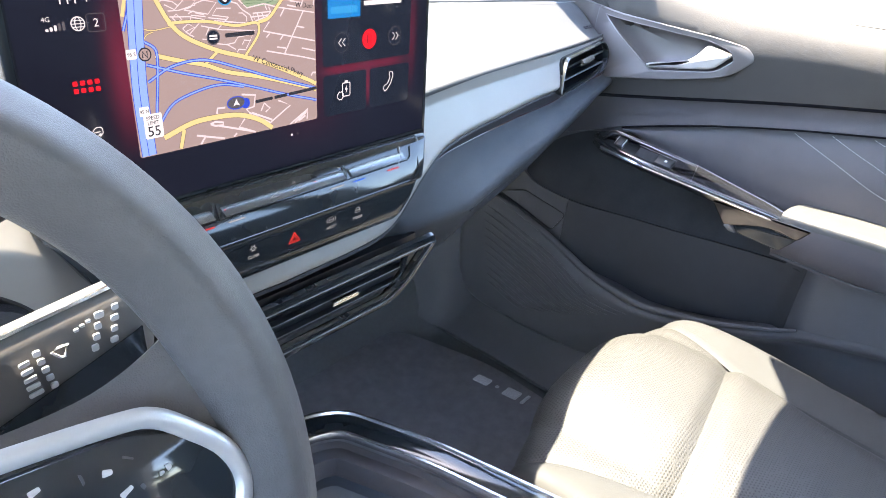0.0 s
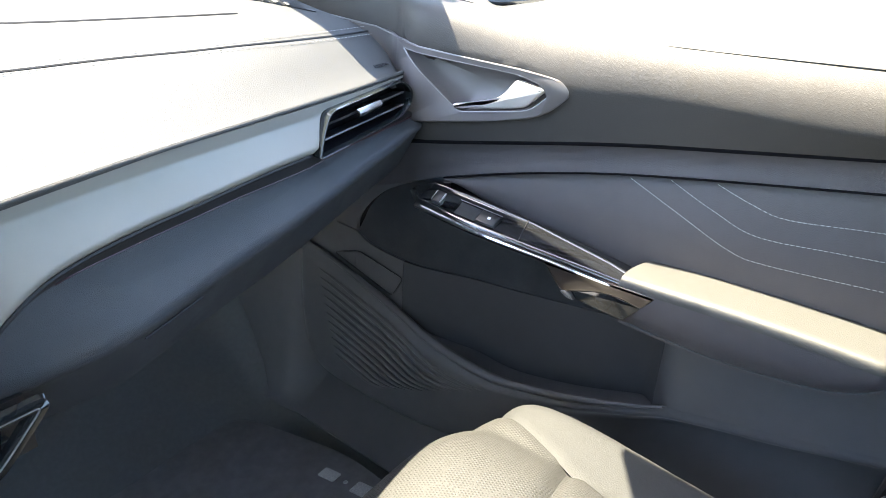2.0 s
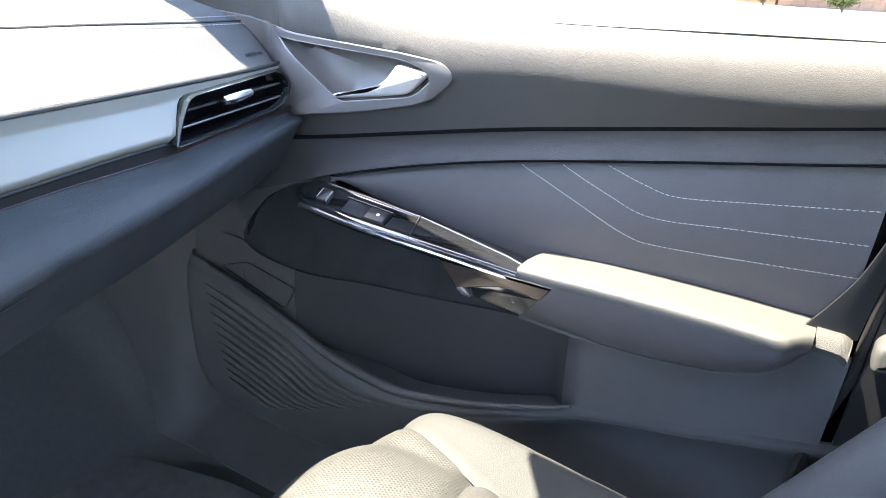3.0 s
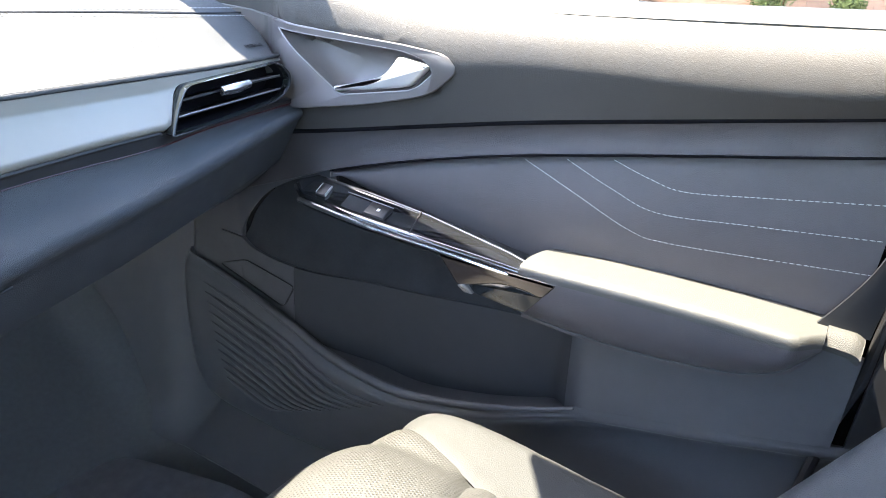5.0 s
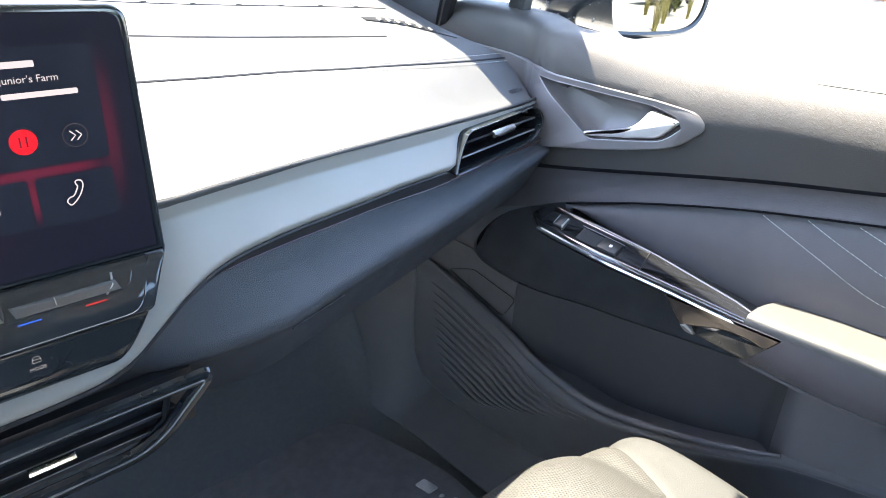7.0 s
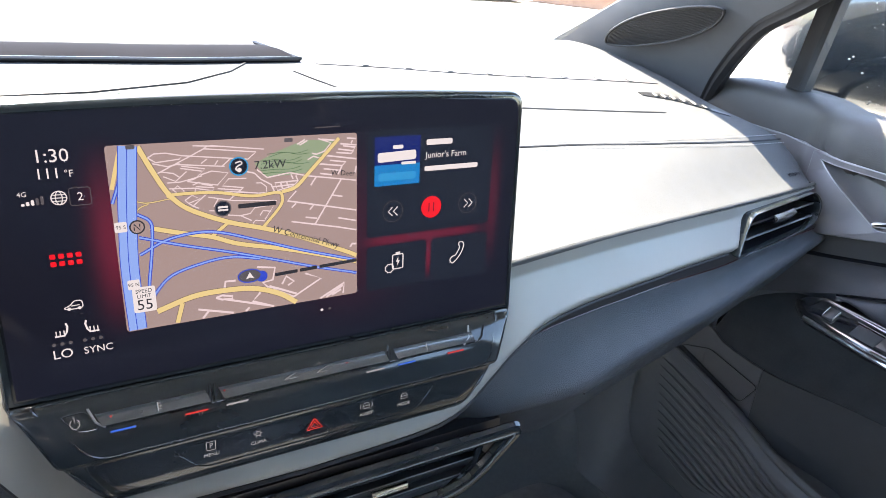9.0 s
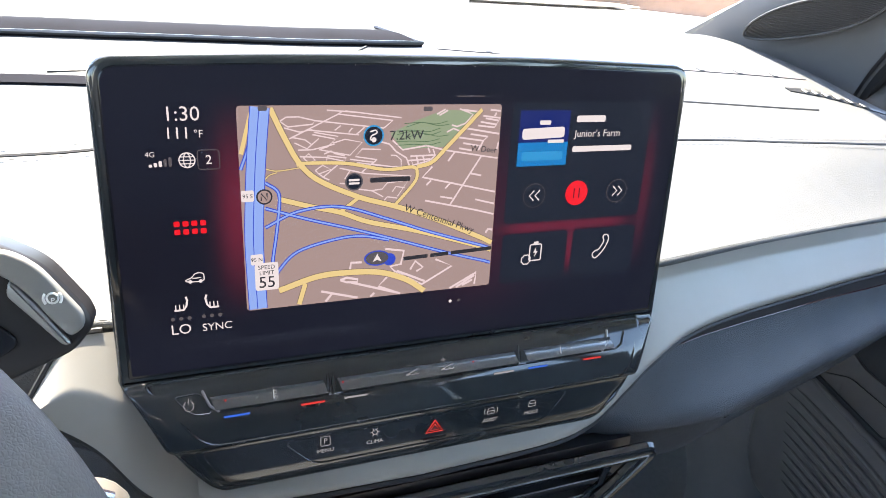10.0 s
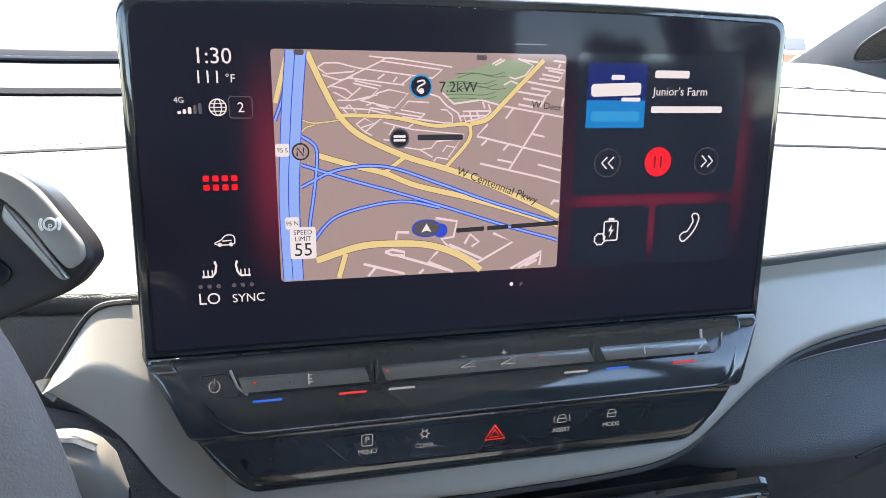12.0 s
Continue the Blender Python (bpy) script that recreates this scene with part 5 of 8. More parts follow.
ROADS = [([(-76.8, 123.9), (-71.2, 111.3), (-64.6, 99), (-55.6, 90.5), (-36.8, 81.7), (-19.4, 76.3), (0.2, 69.1), (35.5, 53.0)], 2.0),
         ([(-75, 83), (-60.2, 78.5), (-45.7, 74.6), (-32.3, 69.1), (-9.2, 63.2), (13.4, 56.3), (35.5, 49)], 1.9),
         ([(-36.8, 81.7), (-46.4, 74.6)], 1.4),
         ([(-19.4, 76.3), (-9.6, 87.2), (-8.1, 92.4), (-10.5, 95.3), (-24.1, 94.6), (-42.5, 98.2), (-61.1, 99), (-66, 98.3)], 1.3),
         ([(-8.2, 95.3), (-0.5, 97.4), (7.1, 104.7), (24.5, 122.5)], 1.6),
         ([(-75.8, 37.7), (-58.1, 42.9), (-43.1, 43.7), (-26.2, 42.2), (-12, 36.8), (-2.2, 29.6)], 2.4),
         ([(-63.3, 40.1), (-66.5, 29.5)], 1.8)]
for pts, wd in ROADS:
    road("road_edge", pts, 1.22 * wd + 0.5, UI_OUTLINE, 1, label="dark edge of a main road")
    road("main_road", pts, 1.22 * wd, UI_YELLOW, 2, label="yellow main road on the map")
HIGHWAY = [(-81.1, 124.4), (-83.3, 104.4), (-84.9, 85.2), (-86.2, 62.5), (-85.8, 29.5)]
RAMPS = [[(-80.2, 90.7), (-74.8, 86.5), (-74.3, 79.4), (-76.2, 65.1), (-78.1, 53.5), (-79, 40)], [(-81, 69.6), (-65.9, 76.4), (-45.7, 77.5), (-21.7, 69.6), (0.4, 61.4), (35.5, 49.8)],
         [(-80.6, 78.8), (-60.3, 72), (-38.4, 65.5), (-15.4, 58), (10.4, 49.3), (35.5, 41.8)], [(-77, 44), (-75.4, 48.2), (-66.5, 56.7), (-48.8, 61.4), (-35.4, 62.1), (-21.6, 59)], [(-84, 122), (-86.5, 108), (-90.5, 97)]]
for pts in RAMPS:
    road("ramp", pts, 1.7, UI_NAVY, 3, label="dark blue edge of a highway ramp")
    road("ramp", pts, 0.8, UI_BLUE, 4, label="blue highway ramp on the map")
road("highway", HIGHWAY, 8.6, UI_NAVY, 5)
road("highway", HIGHWAY, 7.9, UI_BLUE, 6, label="wide blue highway on the map")
for off in (-0.3,):
    road("lane_line", [(x + off, y) for x, y in HIGHWAY], 0.35, UI_NAVY, 7)
INKZ = MAPZ + 0.2


def words(name, text, x, y, size, mat, z=INKZ, turn=0.0, align="LEFT", parent=None, label=""):
    return ui(name, lettering(text, size, Matrix.Translation((x, y, z)) @ pose(0, 0, 0, 0, 0, turn), 0.03, align), mat, parent or glassp, label)


def bar(name, x, y, w, h, mat, z=INKZ, turn=0.0, parent=None, label=""):
    b = slab(rounded([(0, -h / 2), (w, -h / 2), (w, h / 2), (0, h / 2)], h * 0.25, 2), 0.04, 0, top=0.02)
    b.transform(Matrix.Translation((x, y, z)) @ pose(0, 0, 0, 0, 0, turn))
    return ui(name, b, mat, parent or glassp, label)


words("map_lettering", "7.2kW", -22.4, 110.6, 6.2, UI_INK, parent=mapp)
bar("map_name_bar", -31.6, 89.7, 20.0, 2.4, UI_INK, parent=mapp, label="plain bar in place of a shop name")
for bx0, bw in ((-14.0, 13.0), (0.4, 10.0), (11.8, 23.0)):
    bar("map_name_bar", bx0, 48.4 + (bx0 + 14) * 0.035, bw, 2.0, UI_INK, turn=2.0, parent=mapp, label="plain bar in place of a dealer name")
words("map_lettering", "W Centennial Pkwy", -14.0, 75.2, 5.0, UI_INK, turn=-21, parent=mapp)
words("map_lettering", "W Deer S", 19.5, 103.6, 4.2, UI_INK, turn=-6, parent=mapp)
for x, y, ring, core in ((-30.1, 110.9, UI_CYAN, UI_TILE), (-39.4, 89.4, UI_GREY, UI_TILE), (-80.8, 84.3, UI_INK, UI_MAP)):
    r = 4.9 if ring is UI_CYAN else 4.3 if ring is UI_GREY else 3.6
    ui("map_pin", disc(x, y, r, INKZ + 0.04, 0.05), ring, mapp, "round marker on the map")
    ui("map_pin", disc(x, y, r - 0.7, INKZ + 0.08, 0.05), core, mapp)
ui("plug_icon", ribbon(spline([(-31.8, 112.8, 0), (-29.2, 113.4, 0), (-28.6, 112.2, 0), (-31.0, 110.9, 0), (-31.6, 109.4, 0), (-30.2, 108.4, 0)], 5), 0.7, INKZ + 0.14, 0.03), UI_WHITE, mapp, "white plug icon")
ui("plug_icon", disc(-30.0, 109.0, 1.2, INKZ + 0.14, 0.03), UI_WHITE, mapp)
bar("shop_icon", -42.0, 90.2, 5.2, 1.1, UI_WHITE, INKZ + 0.14, parent=mapp)
bar("shop_icon", -42.0, 88.6, 5.2, 1.0, UI_WHITE, INKZ + 0.14, parent=mapp)
ui("badge_icon", ribbon([(-82.2, 82.6), (-82.2, 86.0), (-79.6, 82.6), (-79.6, 86.0)], 0.7, INKZ + 0.14, 0.03), UI_INK, mapp)
for x, y, t in ((-88.3, 85.0, "95 S"), (-85.6, 54.4, "95 N")):
    ui("route_shield", slab(rounded([(x - 2.6, y - 2.6), (x + 3.0, y - 2.6), (x + 3.0, y + 2.6), (x - 2.6, y + 2.6)], 0.8, 3), 0.05, 0, top=INKZ + 0.04), UI_WHITE, mapp, "white route shield")
    words("map_lettering", t, x + 0.2, y - 0.1, 2.6, UI_INK, INKZ + 0.1, align="CENTER", parent=mapp)
for x, y, w in ((-82, 124.0, 4.0), (-6, 123.2, 4.6)):
    ui("map_pin", slab(rounded([(x, y - 1.2), (x + w, y - 1.2), (x + w, y + 0.9), (x, y + 0.9)], 0.8, 3), 0.04, 0, top=INKZ + 0.04), UI_GREY, mapp)
sign = ui("speed_sign", slab(rounded([(-86.6, 38.8), (-75.8, 38.8), (-75.8, 52.6), (-86.6, 52.6)], 1.2, 3), 0.05, 0, top=INKZ + 0.06), UI_WHITE, glassp, "white speed limit sign")
words("sign_lettering", "SPEED", -81.2, 50.3, 2.9, UI_INK, INKZ + 0.12, align="CENTER")
words("sign_lettering", "LIMIT", -81.2, 47.5, 2.9, UI_INK, INKZ + 0.12, align="CENTER")
words("sign_lettering", "55", -81.2, 42.6, 8.0, UI_INK, INKZ + 0.12, align="CENTER")
pos = [(-27.7 + 6.6 * math.cos(w), 50.0 + 4.0 * math.sin(w)) for w in steps(0, 2 * math.pi, 32)[:-1]]
ui("position_marker", slab(pos, 0.04, 0, top=INKZ + 0.03), UI_NAVY, mapp, "dark blue car position marker")
ui("position_marker", slab([(-27.7 + (x + 27.7) * 0.88, 50 + (y - 50) * 0.84) for x, y in pos], 0.04, 0, top=INKZ + 0.06), UI_GREY, mapp)
ui("position_marker", slab([(-30.0, 48.2), (-27.6, 49.0), (-25.4, 48.2), (-27.6, 52.2)], 0.04, 0, top=INKZ + 0.1), UI_WHITE, mapp, "white position arrow")
ui("dealer_marker", disc(-21.3, 48.8, 3.2, INKZ + 0.02, 0.04), UI_NAVY, mapp, "plain dark blue round dealer mark")

# left column
words("clock_lettering", "1:30", -113.0, 121.6, 8.6, UI_WHITE, align="CENTER", label="white clock digits")
words("temperature_lettering", "111", -115.2, 113.6, 7.0, UI_WHITE, align="CENTER", label="white temperature digits")
words("temperature_lettering", "°F", -106.8, 113.2, 4.6, UI_WHITE, align="CENTER")
words("status_lettering", "4G", -126.6, 104.9, 3.2, UI_WHITE, align="CENTER")
for k in range(5):
    bar("signal_bar", -127.4 + 1.95 * k, 99.6 + (1.2 + 0.75 * k) / 2, 1.35, 1.2 + 0.75 * k, UI_WHITE if k < 3 else UI_GREY)
ui("globe_icon", ribbon([(-112.2 + 3.2 * math.cos(w), 102.2 + 3.2 * math.sin(w)) for w in steps(0, 2 * math.pi, 24)[:-1]], 0.5, INKZ, 0.03, closed=True), UI_WHITE, glassp, "white globe icon")
ui("globe_icon", ribbon([(-112.2 + 1.4 * math.cos(w), 102.2 + 3.1 * math.sin(w)) for w in steps(0, 2 * math.pi, 20)[:-1]], 0.45, INKZ, 0.03, closed=True), UI_WHITE, glassp)
for dy in (-1.5, 0, 1.5):
    bar("globe_icon", -115.1, 102.2 + dy, 5.8, 0.42, UI_WHITE)
bx = rounded([(-107.9, 98.0), (-99.0, 98.0), (-99.0, 106.4), (-107.9, 106.4)], 1.3, 4)
ui("profile_box", ribbon(bx, 0.4, INKZ, 0.03, closed=True), UI_GREY, glassp, "grey outlined profile box")
words("status_lettering", "2", -103.4, 102.0, 5.6, UI_WHITE, align="CENTER")
for i in range(4):
    for j in range(2):
        x, y = -118.6 + 3.65 * i, 74.0 - 3.7 * j
        ui("menu_dot", slab(rounded([(x - 1.25, y - 1.25), (x + 1.25, y - 1.25), (x + 1.25, y + 1.25), (x - 1.25, y + 1.25)], 0.6, 3), 0.04, 0, top=INKZ), UI_RED, glassp, "red menu square")
ui("car_outline", ribbon([(-114.0, 48.0), (-110.2, 48.2)], 0.5, INKZ, 0.03), UI_WHITE, glassp)
for wx in (-115.0, -110.6):
    ui("car_outline", disc(wx, 46.5, 0.85, INKZ + 0.01, 0.03, n=14), UI_WHITE, glassp)
ui("car_outline", ribbon(spline([(-117.0, 47.2, 0), (-114.5, 48.4, 0), (-112.4, 50.4, 0), (-109.6, 50.2, 0), (-109.0, 48.2, 0), (-109.8, 46.6, 0), (-115.0, 46.4, 0)], 4, closed=True), 0.5, INKZ, 0.03, closed=True), UI_WHITE, glassp, "white car outline icon")
for sx, x in ((1, -119.8), (-1, -106.4)):
    seat_line = [(x + sx * 2.2, 39.5), (x + sx * 2.8, 37.6), (x + sx * 2.2, 34.6), (x + sx * 1.0, 33.0), (x - sx * 3.0, 33.0)]
    ui("seat_icon", ribbon(seat_line, 0.9, INKZ, 0.03), UI_WHITE, glassp, "white heated seat icon")
    for k in range(3):
        bar("seat_icon", x - sx * (2.4 - 1.7 * k) - 0.2, 34.4, 0.5, 3.0, UI_WHITE)
    for k in range(3):
        ui("level_dot", disc(x - 4.0 + 3.6 * k, 28.8, 0.95, INKZ, 0.04, n=14), UI_GREY, glassp, "grey level dot")
words("climate_lettering", "LO", -120.6, 23.2, 7.0, UI_WHITE, align="CENTER")
words("climate_lettering", "SYNC", -104.8, 22.9, 5.3, UI_WHITE, align="CENTER")
# media tile
album = ui("album_cover", slab([(45.6, 93.2), (74.6, 93.2), (74.6, 105.5), (45.6, 105.5)], 0.05, 0, top=INKZ), UI_ALBUM_LOW, glassp, "blue album cover with plain white shapes")
ui("album_cover", slab([(45.6, 105.5), (74.6, 105.5), (74.6, 121.8), (45.6, 121.8)], 0.05, 0, top=INKZ), UI_ALBUM_TOP, glassp)
bar("album_shape", 47.5, 109.8, 24.5, 5.6, UI_WHITE, INKZ + 0.05, turn=2, parent=album, label="plain white bar for a band logo")
bar("album_shape", 57.0, 115.6, 6.5, 2.2, UI_WHITE, INKZ + 0.05, parent=album)
bar("album_shape", 62.5, 105.9, 9.5, 1.7, UI_WHITE, INKZ + 0.05, parent=album)
bar("album_shape", 48.0, 98.4, 24.0, 4.6, UI_CYAN, INKZ + 0.05, parent=album)
bar("title_bar", 78.6, 117.2, 17.5, 3.4, UI_WHITE, label="plain white bar for a band name")
words("title_lettering", "Junior's Farm", 78.2, 109.4, 5.3, UI_WHITE, label="white song title lettering")
bar("title_bar", 77.8, 101.4, 37.0, 3.0, UI_WHITE, label="plain white bar for an artist name")
for x, s in ((57.6, -1), (109.1, 1)):
    ui("media_button", disc(x, 77.3, 6.6, INKZ - 0.02, 0.04), UI_GREY, glassp, "dark round media button")
    ui("media_button", disc(x, 77.3, 6.2, INKZ + 0.02, 0.04), UI_TILE, glassp)
    for k in (-1.3, 1.7):
        ui("skip_mark", ribbon([(x + k * 1.1 - s * 1.2, 80.0), (x + k * 1.1 + s * 1.5, 77.3), (x + k * 1.1 - s * 1.2, 74.6)], 0.75, INKZ + 0.08, 0.03), UI_WHITE, glassp, "white skip chevron")
ui("pause_button", disc(83.4, 77.4, 6.9, INKZ, 0.05), UI_RED, glassp, "round red pause button")
for x in (81.4, 84.6):
    bar("pause_mark", x, 77.4, 0.7, 5.6, UI_DARKRED, INKZ + 0.05)
ui("battery_icon", ribbon(rounded([(58.0, 40.6), (65.0, 40.6), (65.0, 49.8), (58.0, 49.8)], 0.9, 3), 0.7, INKZ, 0.03, closed=True), UI_WHITE, glassp, "white battery icon")
bar("battery_icon", 60.0, 50.8, 3.0, 1.2, UI_WHITE)
ui("battery_icon", slab([(61.8, 48.2), (60.2, 45.0), (61.5, 45.0), (60.9, 42.2), (63.0, 45.8), (61.8, 45.8)], 0.04, 0, top=INKZ), UI_WHITE, glassp)
ui("gear_icon", ribbon([(56.0 + (2.5 + 0.45 * (k % 2)) * math.cos(k * math.pi / 8), 41.4 + (2.5 + 0.45 * (k % 2)) * math.sin(k * math.pi / 8)) for k in range(16)], 0.7, INKZ + 0.05, 0.03, closed=True), UI_WHITE, glassp, "white gear icon")
ui("phone_icon", ribbon(spline([(98.6, 39.9, 0), (100.4, 38.4, 0), (103.4, 40.6, 0), (106.4, 44.6, 0), (108.0, 49.0, 0), (107.2, 51.6, 0), (104.9, 51.9, 0), (104.2, 50.6, 0), (105.0, 48.4, 0), (103.9, 45.9, 0), (102.2, 43.4, 0), (100.3, 42.9, 0), (98.7, 41.6, 0)], 4, closed=True), 0.75, INKZ, 0.03, closed=True), UI_WHITE, glassp, "white telephone handset icon")
bar("page_bar", 10.8, 128.9, 14.5, 0.55, UI_GREY, label="thin grey page bar")
ui("page_dot", disc(12.8, 22.0, 0.9, INKZ, 0.04, n=14), UI_WHITE, glassp)
ui("page_dot", disc(17.6, 22.0, 0.8, INKZ, 0.04, n=14), UI_GREY, glassp)

# ---- passenger door ----
door = thing("door_1", (0.74, 0.2, 0.47), "closed dark grey car door panel with armrest and handle", "car door", kind="structure")


def door_map(bm, off=0.0):
    """From (y, z, height above the panel) to the world."""
    for v in bm.verts:
        y, z, d = v.co
        v.co = (xu(y) + off - d, y, z)
    return bm


def band(y0, y1, low, high, off, ny=60, ns=10, thick=0.006):
    """Part of the door between two lines low(y) and high(y)."""
    def at(y, s):
        z = lerp(low(y), high(y), s)
        return Vector((xb(y) + off(y, s), y, z))
    return sheet(at, steps(y0, y1, ny), steps(0, 1, ns), thick if y0 > y1 else -thick)


def table(*pts):
    return lambda y: curve_at(pts, y)


def z_line(y):
    return 0.975 + (0.455 - y) * 0.203


z_panel = table((-0.34, 1.105), (-0.092, 1.0525), (0.1, 1.0125), (0.288, 0.970), (0.40, 0.938), (0.45, 0.918), (0.62, 0.850))
z_belt = table((-0.34, 1.178), (-0.06, 1.160), (0.18, 1.143), (0.33, 1.1385), (0.46, 1.1420), (0.55, 1.1480), (0.62, 1.1490), (0.672, 1.1440), (0.69, 1.134), (0.705, 1.095))


def hollow(y, z):
    """The belt is cut back behind the door handle."""
    low = 1.029 + (0.381 - y) * 0.2 if y < 0.381 else 1.029 - (y - 0.381) * 0.26
    top = lerp(1.080, 1.0885, smooth(0.27, 0.33, y))
    return 0.030 * smooth(0.274, 0.292, y) * smooth(low - 0.006, low, z) * smooth(top + 0.004, top - 0.003, z)


def belt_skin(y, s):
    """Belt: overhanging lower face (s below 0.45), then rolling outwards to the glass."""
    zl, zt = z_line(y) + 0.0030, z_belt(y)
    zc = lerp(zl, zt, lerp(0.50, 0.76, smooth(0.38, 0.50, y))) if y > 0.2 else lerp(zl, zt, lerp(0.22, 0.50, smooth(-0.12, 0.2, y)))
    if s < 0.45:
        k = s / 0.45
        return Vector((xu(y) - (0.012 - 0.012 * smooth(0.45, 0.50, y)) * k + hollow(y, lerp(zl, zc, k)), y, lerp(zl, zc, k)))
    k = (s - 0.45) / 0.55
    w, crisp = k * math.pi / 2, lerp(1.0, 0.34, smooth(0.30, 0.46, y))
    out, up = 1 - max(0.0, math.cos(w)) ** crisp, math.sin(w) ** crisp
    return Vector((xu(y) - 0.012 + 0.012 * smooth(0.45, 0.50, y) + 0.050 * out + 0.012 * max(0, k - 0.8), y, zc + (zt - zc) * up)) + Vector((hollow(y, zc + (zt - zc) * up), 0, 0))


part("door_belt", sheet(belt_skin, steps(0.705, 0.50, 26) + steps(0.495, 0.25, 60) + steps(0.24, -0.34, 55), steps(0, 1, 44), -0.005), BELT_GREY, door, "grained grey upper belt, sunlit along the window")
part("window_seal", pipe([belt_skin(y, 1.0) + Vector((0.003, 0, 0.001)) for y in steps(0.66, -0.34, 60)], 0.0022, 6), DARK, door, "thin window seal")
part("door_strip", band(0.66, -0.34, lambda y: z_panel(y) + 0.001, lambda y: z_line(y) - 0.0024, lambda y, s: 0.002 + 0.004 * math.sin(math.pi * s)), DARK, door, "dark plain strip")


def insert_off(y, s):
    s = min(1.0, max(0.0, s))
    return 0.013 - 0.011 * math.sin(math.pi * s) ** 0.7 + 0.006 * smooth(0.68, 0.15, s) * smooth(0.30, 0.14, y)


insert_low = table((-0.152, 0.875), (0.14, 0.855), (0.25, 0.875), (0.36, 0.915), (0.412, 0.934))
part("door_insert", band(-0.150, 0.408, insert_low, lambda y: z_panel(y) - 0.0022, insert_off, 50, 24), DARK_SOFT, door, "padded dark leatherette insert with three stitched lines")
part("panel_gap", pipe([(xb(y) - 0.0012, y, z_line(y) - 0.0004) for y in steps(-0.34, 0.66, 60)], 0.0030, 6), GLARE_BLACK, door, "dark joint under the belt")
part("insert_piping", pipe([(xb(y) + 0.003, y, z_panel(y) - 0.0008) for y in steps(-0.150, 0.408, 50)], 0.0013, 6), GLARE_BLACK, door, "dark joint over the padded insert")


def on_insert(y, z):
    s = (z - insert_low(y)) / (z_panel(y) - 0.0022 - insert_low(y))
    return Vector((xb(y) + insert_off(y, s) - 0.0006, y, z))


for line in ([(0.183, 0.988), (0.118, 0.965), (0.059, 0.943), (0.025, 0.940), (-0.06, 0.949), (-0.149, 0.960)],
             [(0.138, 0.998), (0.085, 0.980), (0.037, 0.968), (-0.04, 0.977), (-0.149, 0.992)],
             [(0.090, 1.008), (0.050, 0.998), (0.016, 0.994), (-0.05, 1.005), (-0.149, 1.023)]):
    pts = [on_insert(p.x, p.y) for p in spline([(y, z, 0) for y, z in line], 10)]
    part("stitching", stitches(pts, 0.0036, 0.0013, 0.00055), STITCH, door, "pale stitched line")

# armrest: soft cap and dark face
arm_top = table((-0.131, 0.9065), (-0.05, 0.906), (0.05, 0.902), (0.152, 0.895))
arm_low = table((-0.131, 0.889), (-0.115, 0.868), (-0.080, 0.847), (-0.02, 0.834), (0.05, 0.827), (0.152, 0.828))


def arm_out(y):
    return -0.026 - 0.024 * smooth(-0.134, -0.104, y)


def arm_cap(y, s):
    zt = arm_top(y)
    y -= 0.030 * max(0.0, 1 - s / 0.55) ** 2 * smooth(0.06, 0.150, y)
    if s < 0.6:
        k = s / 0.6
        return Vector((xb(y) + lerp(0.034, arm_out(y) + 0.006, k), y, zt + 0.004 - 0.003 * k))
    w = (s - 0.6) / 0.4 * math.pi / 2
    return Vector((xb(y) + arm_out(y) + 0.006 - 0.008 * math.sin(w), y, zt + 0.001 - 0.010 * (1 - math.cos(w)) - 0.004 * (s - 0.6)))


def arm_face(y, s):
    zt, zb = arm_top(y) - 0.0105, min(arm_low(y), arm_top(y) - 0.012)
    return Vector((xb(y) + lerp(arm_out(y) - 0.002, 0.012 * s * s + arm_out(y) * 0.75, s) - 0.004 * math.sin(math.pi * s), y, lerp(zt, zb, s)))


part("armrest", sheet(arm_cap, steps(0.150, -0.130, 50), steps(0, 1, 16), -0.005), CAP_GREY, door, "padded armrest cap bleached by the sun")
part("armrest_face", sheet(arm_face, steps(0.150, -0.130, 50), steps(0, 1, 12), -0.004), DARK_SOFT, door, "dark front of the armrest")
part("armrest_face", sheet(lambda y, s: Vector((xb(y) + lerp(arm_out(y) * 0.75 + 0.012, 0.018, s), y, min(arm_low(y), arm_top(y) - 0.012) - 0.002 * s)), steps(0.150, -0.130, 40), steps(0, 1, 4), 0.004), DARK_SOFT, door)

part("armrest_piping", pipe([arm_face(y, 1.0) + Vector((-0.001, 0, 0)) for y in steps(0.140, -0.128, 50)], 0.0011, 6), DARK_LEATHER, door, "thin edge under the armrest")

# lower trim
z_lip_door = table((-0.34, 0.835), (-0.12, 0.774), (-0.045, 0.7520), (0.012, 0.738), (0.075, 0.7200), (0.092, 0.7120), (0.115, 0.7005), (0.19, 0.671), (0.255, 0.657), (0.312, 0.6535), (0.366, 0.6660), (0.412, 0.683), (0.469, 0.711), (0.533, 0.7310), (0.60, 0.748), (0.68, 0.760))
z_foot = table((-0.34, 0.497), (0.54, 0.497), (0.600, 0.498), (0.635, 0.509), (0.658, 0.533), (0.672, 0.575), (0.6805, 0.640), (0.684, 0.70))


def lower_off(y, s):
    z = lerp(z_foot(y), z_lip_door(y), s)
    tuck = smooth(0.006, 0.045, z_lip_door(y) - z) * smooth(0.34, 0.08, y)
    turn = smooth(0.645, 0.684, y) ** 2 + smooth(0.035, 0.0, z - z_foot(y)) ** 2
    return -0.004 - 0.010 * math.sin(math.pi * s * 0.8) + 0.010 * smooth(0.9, 1.0, s) + 0.046 * tuck + 0.030 * min(1.0, turn)


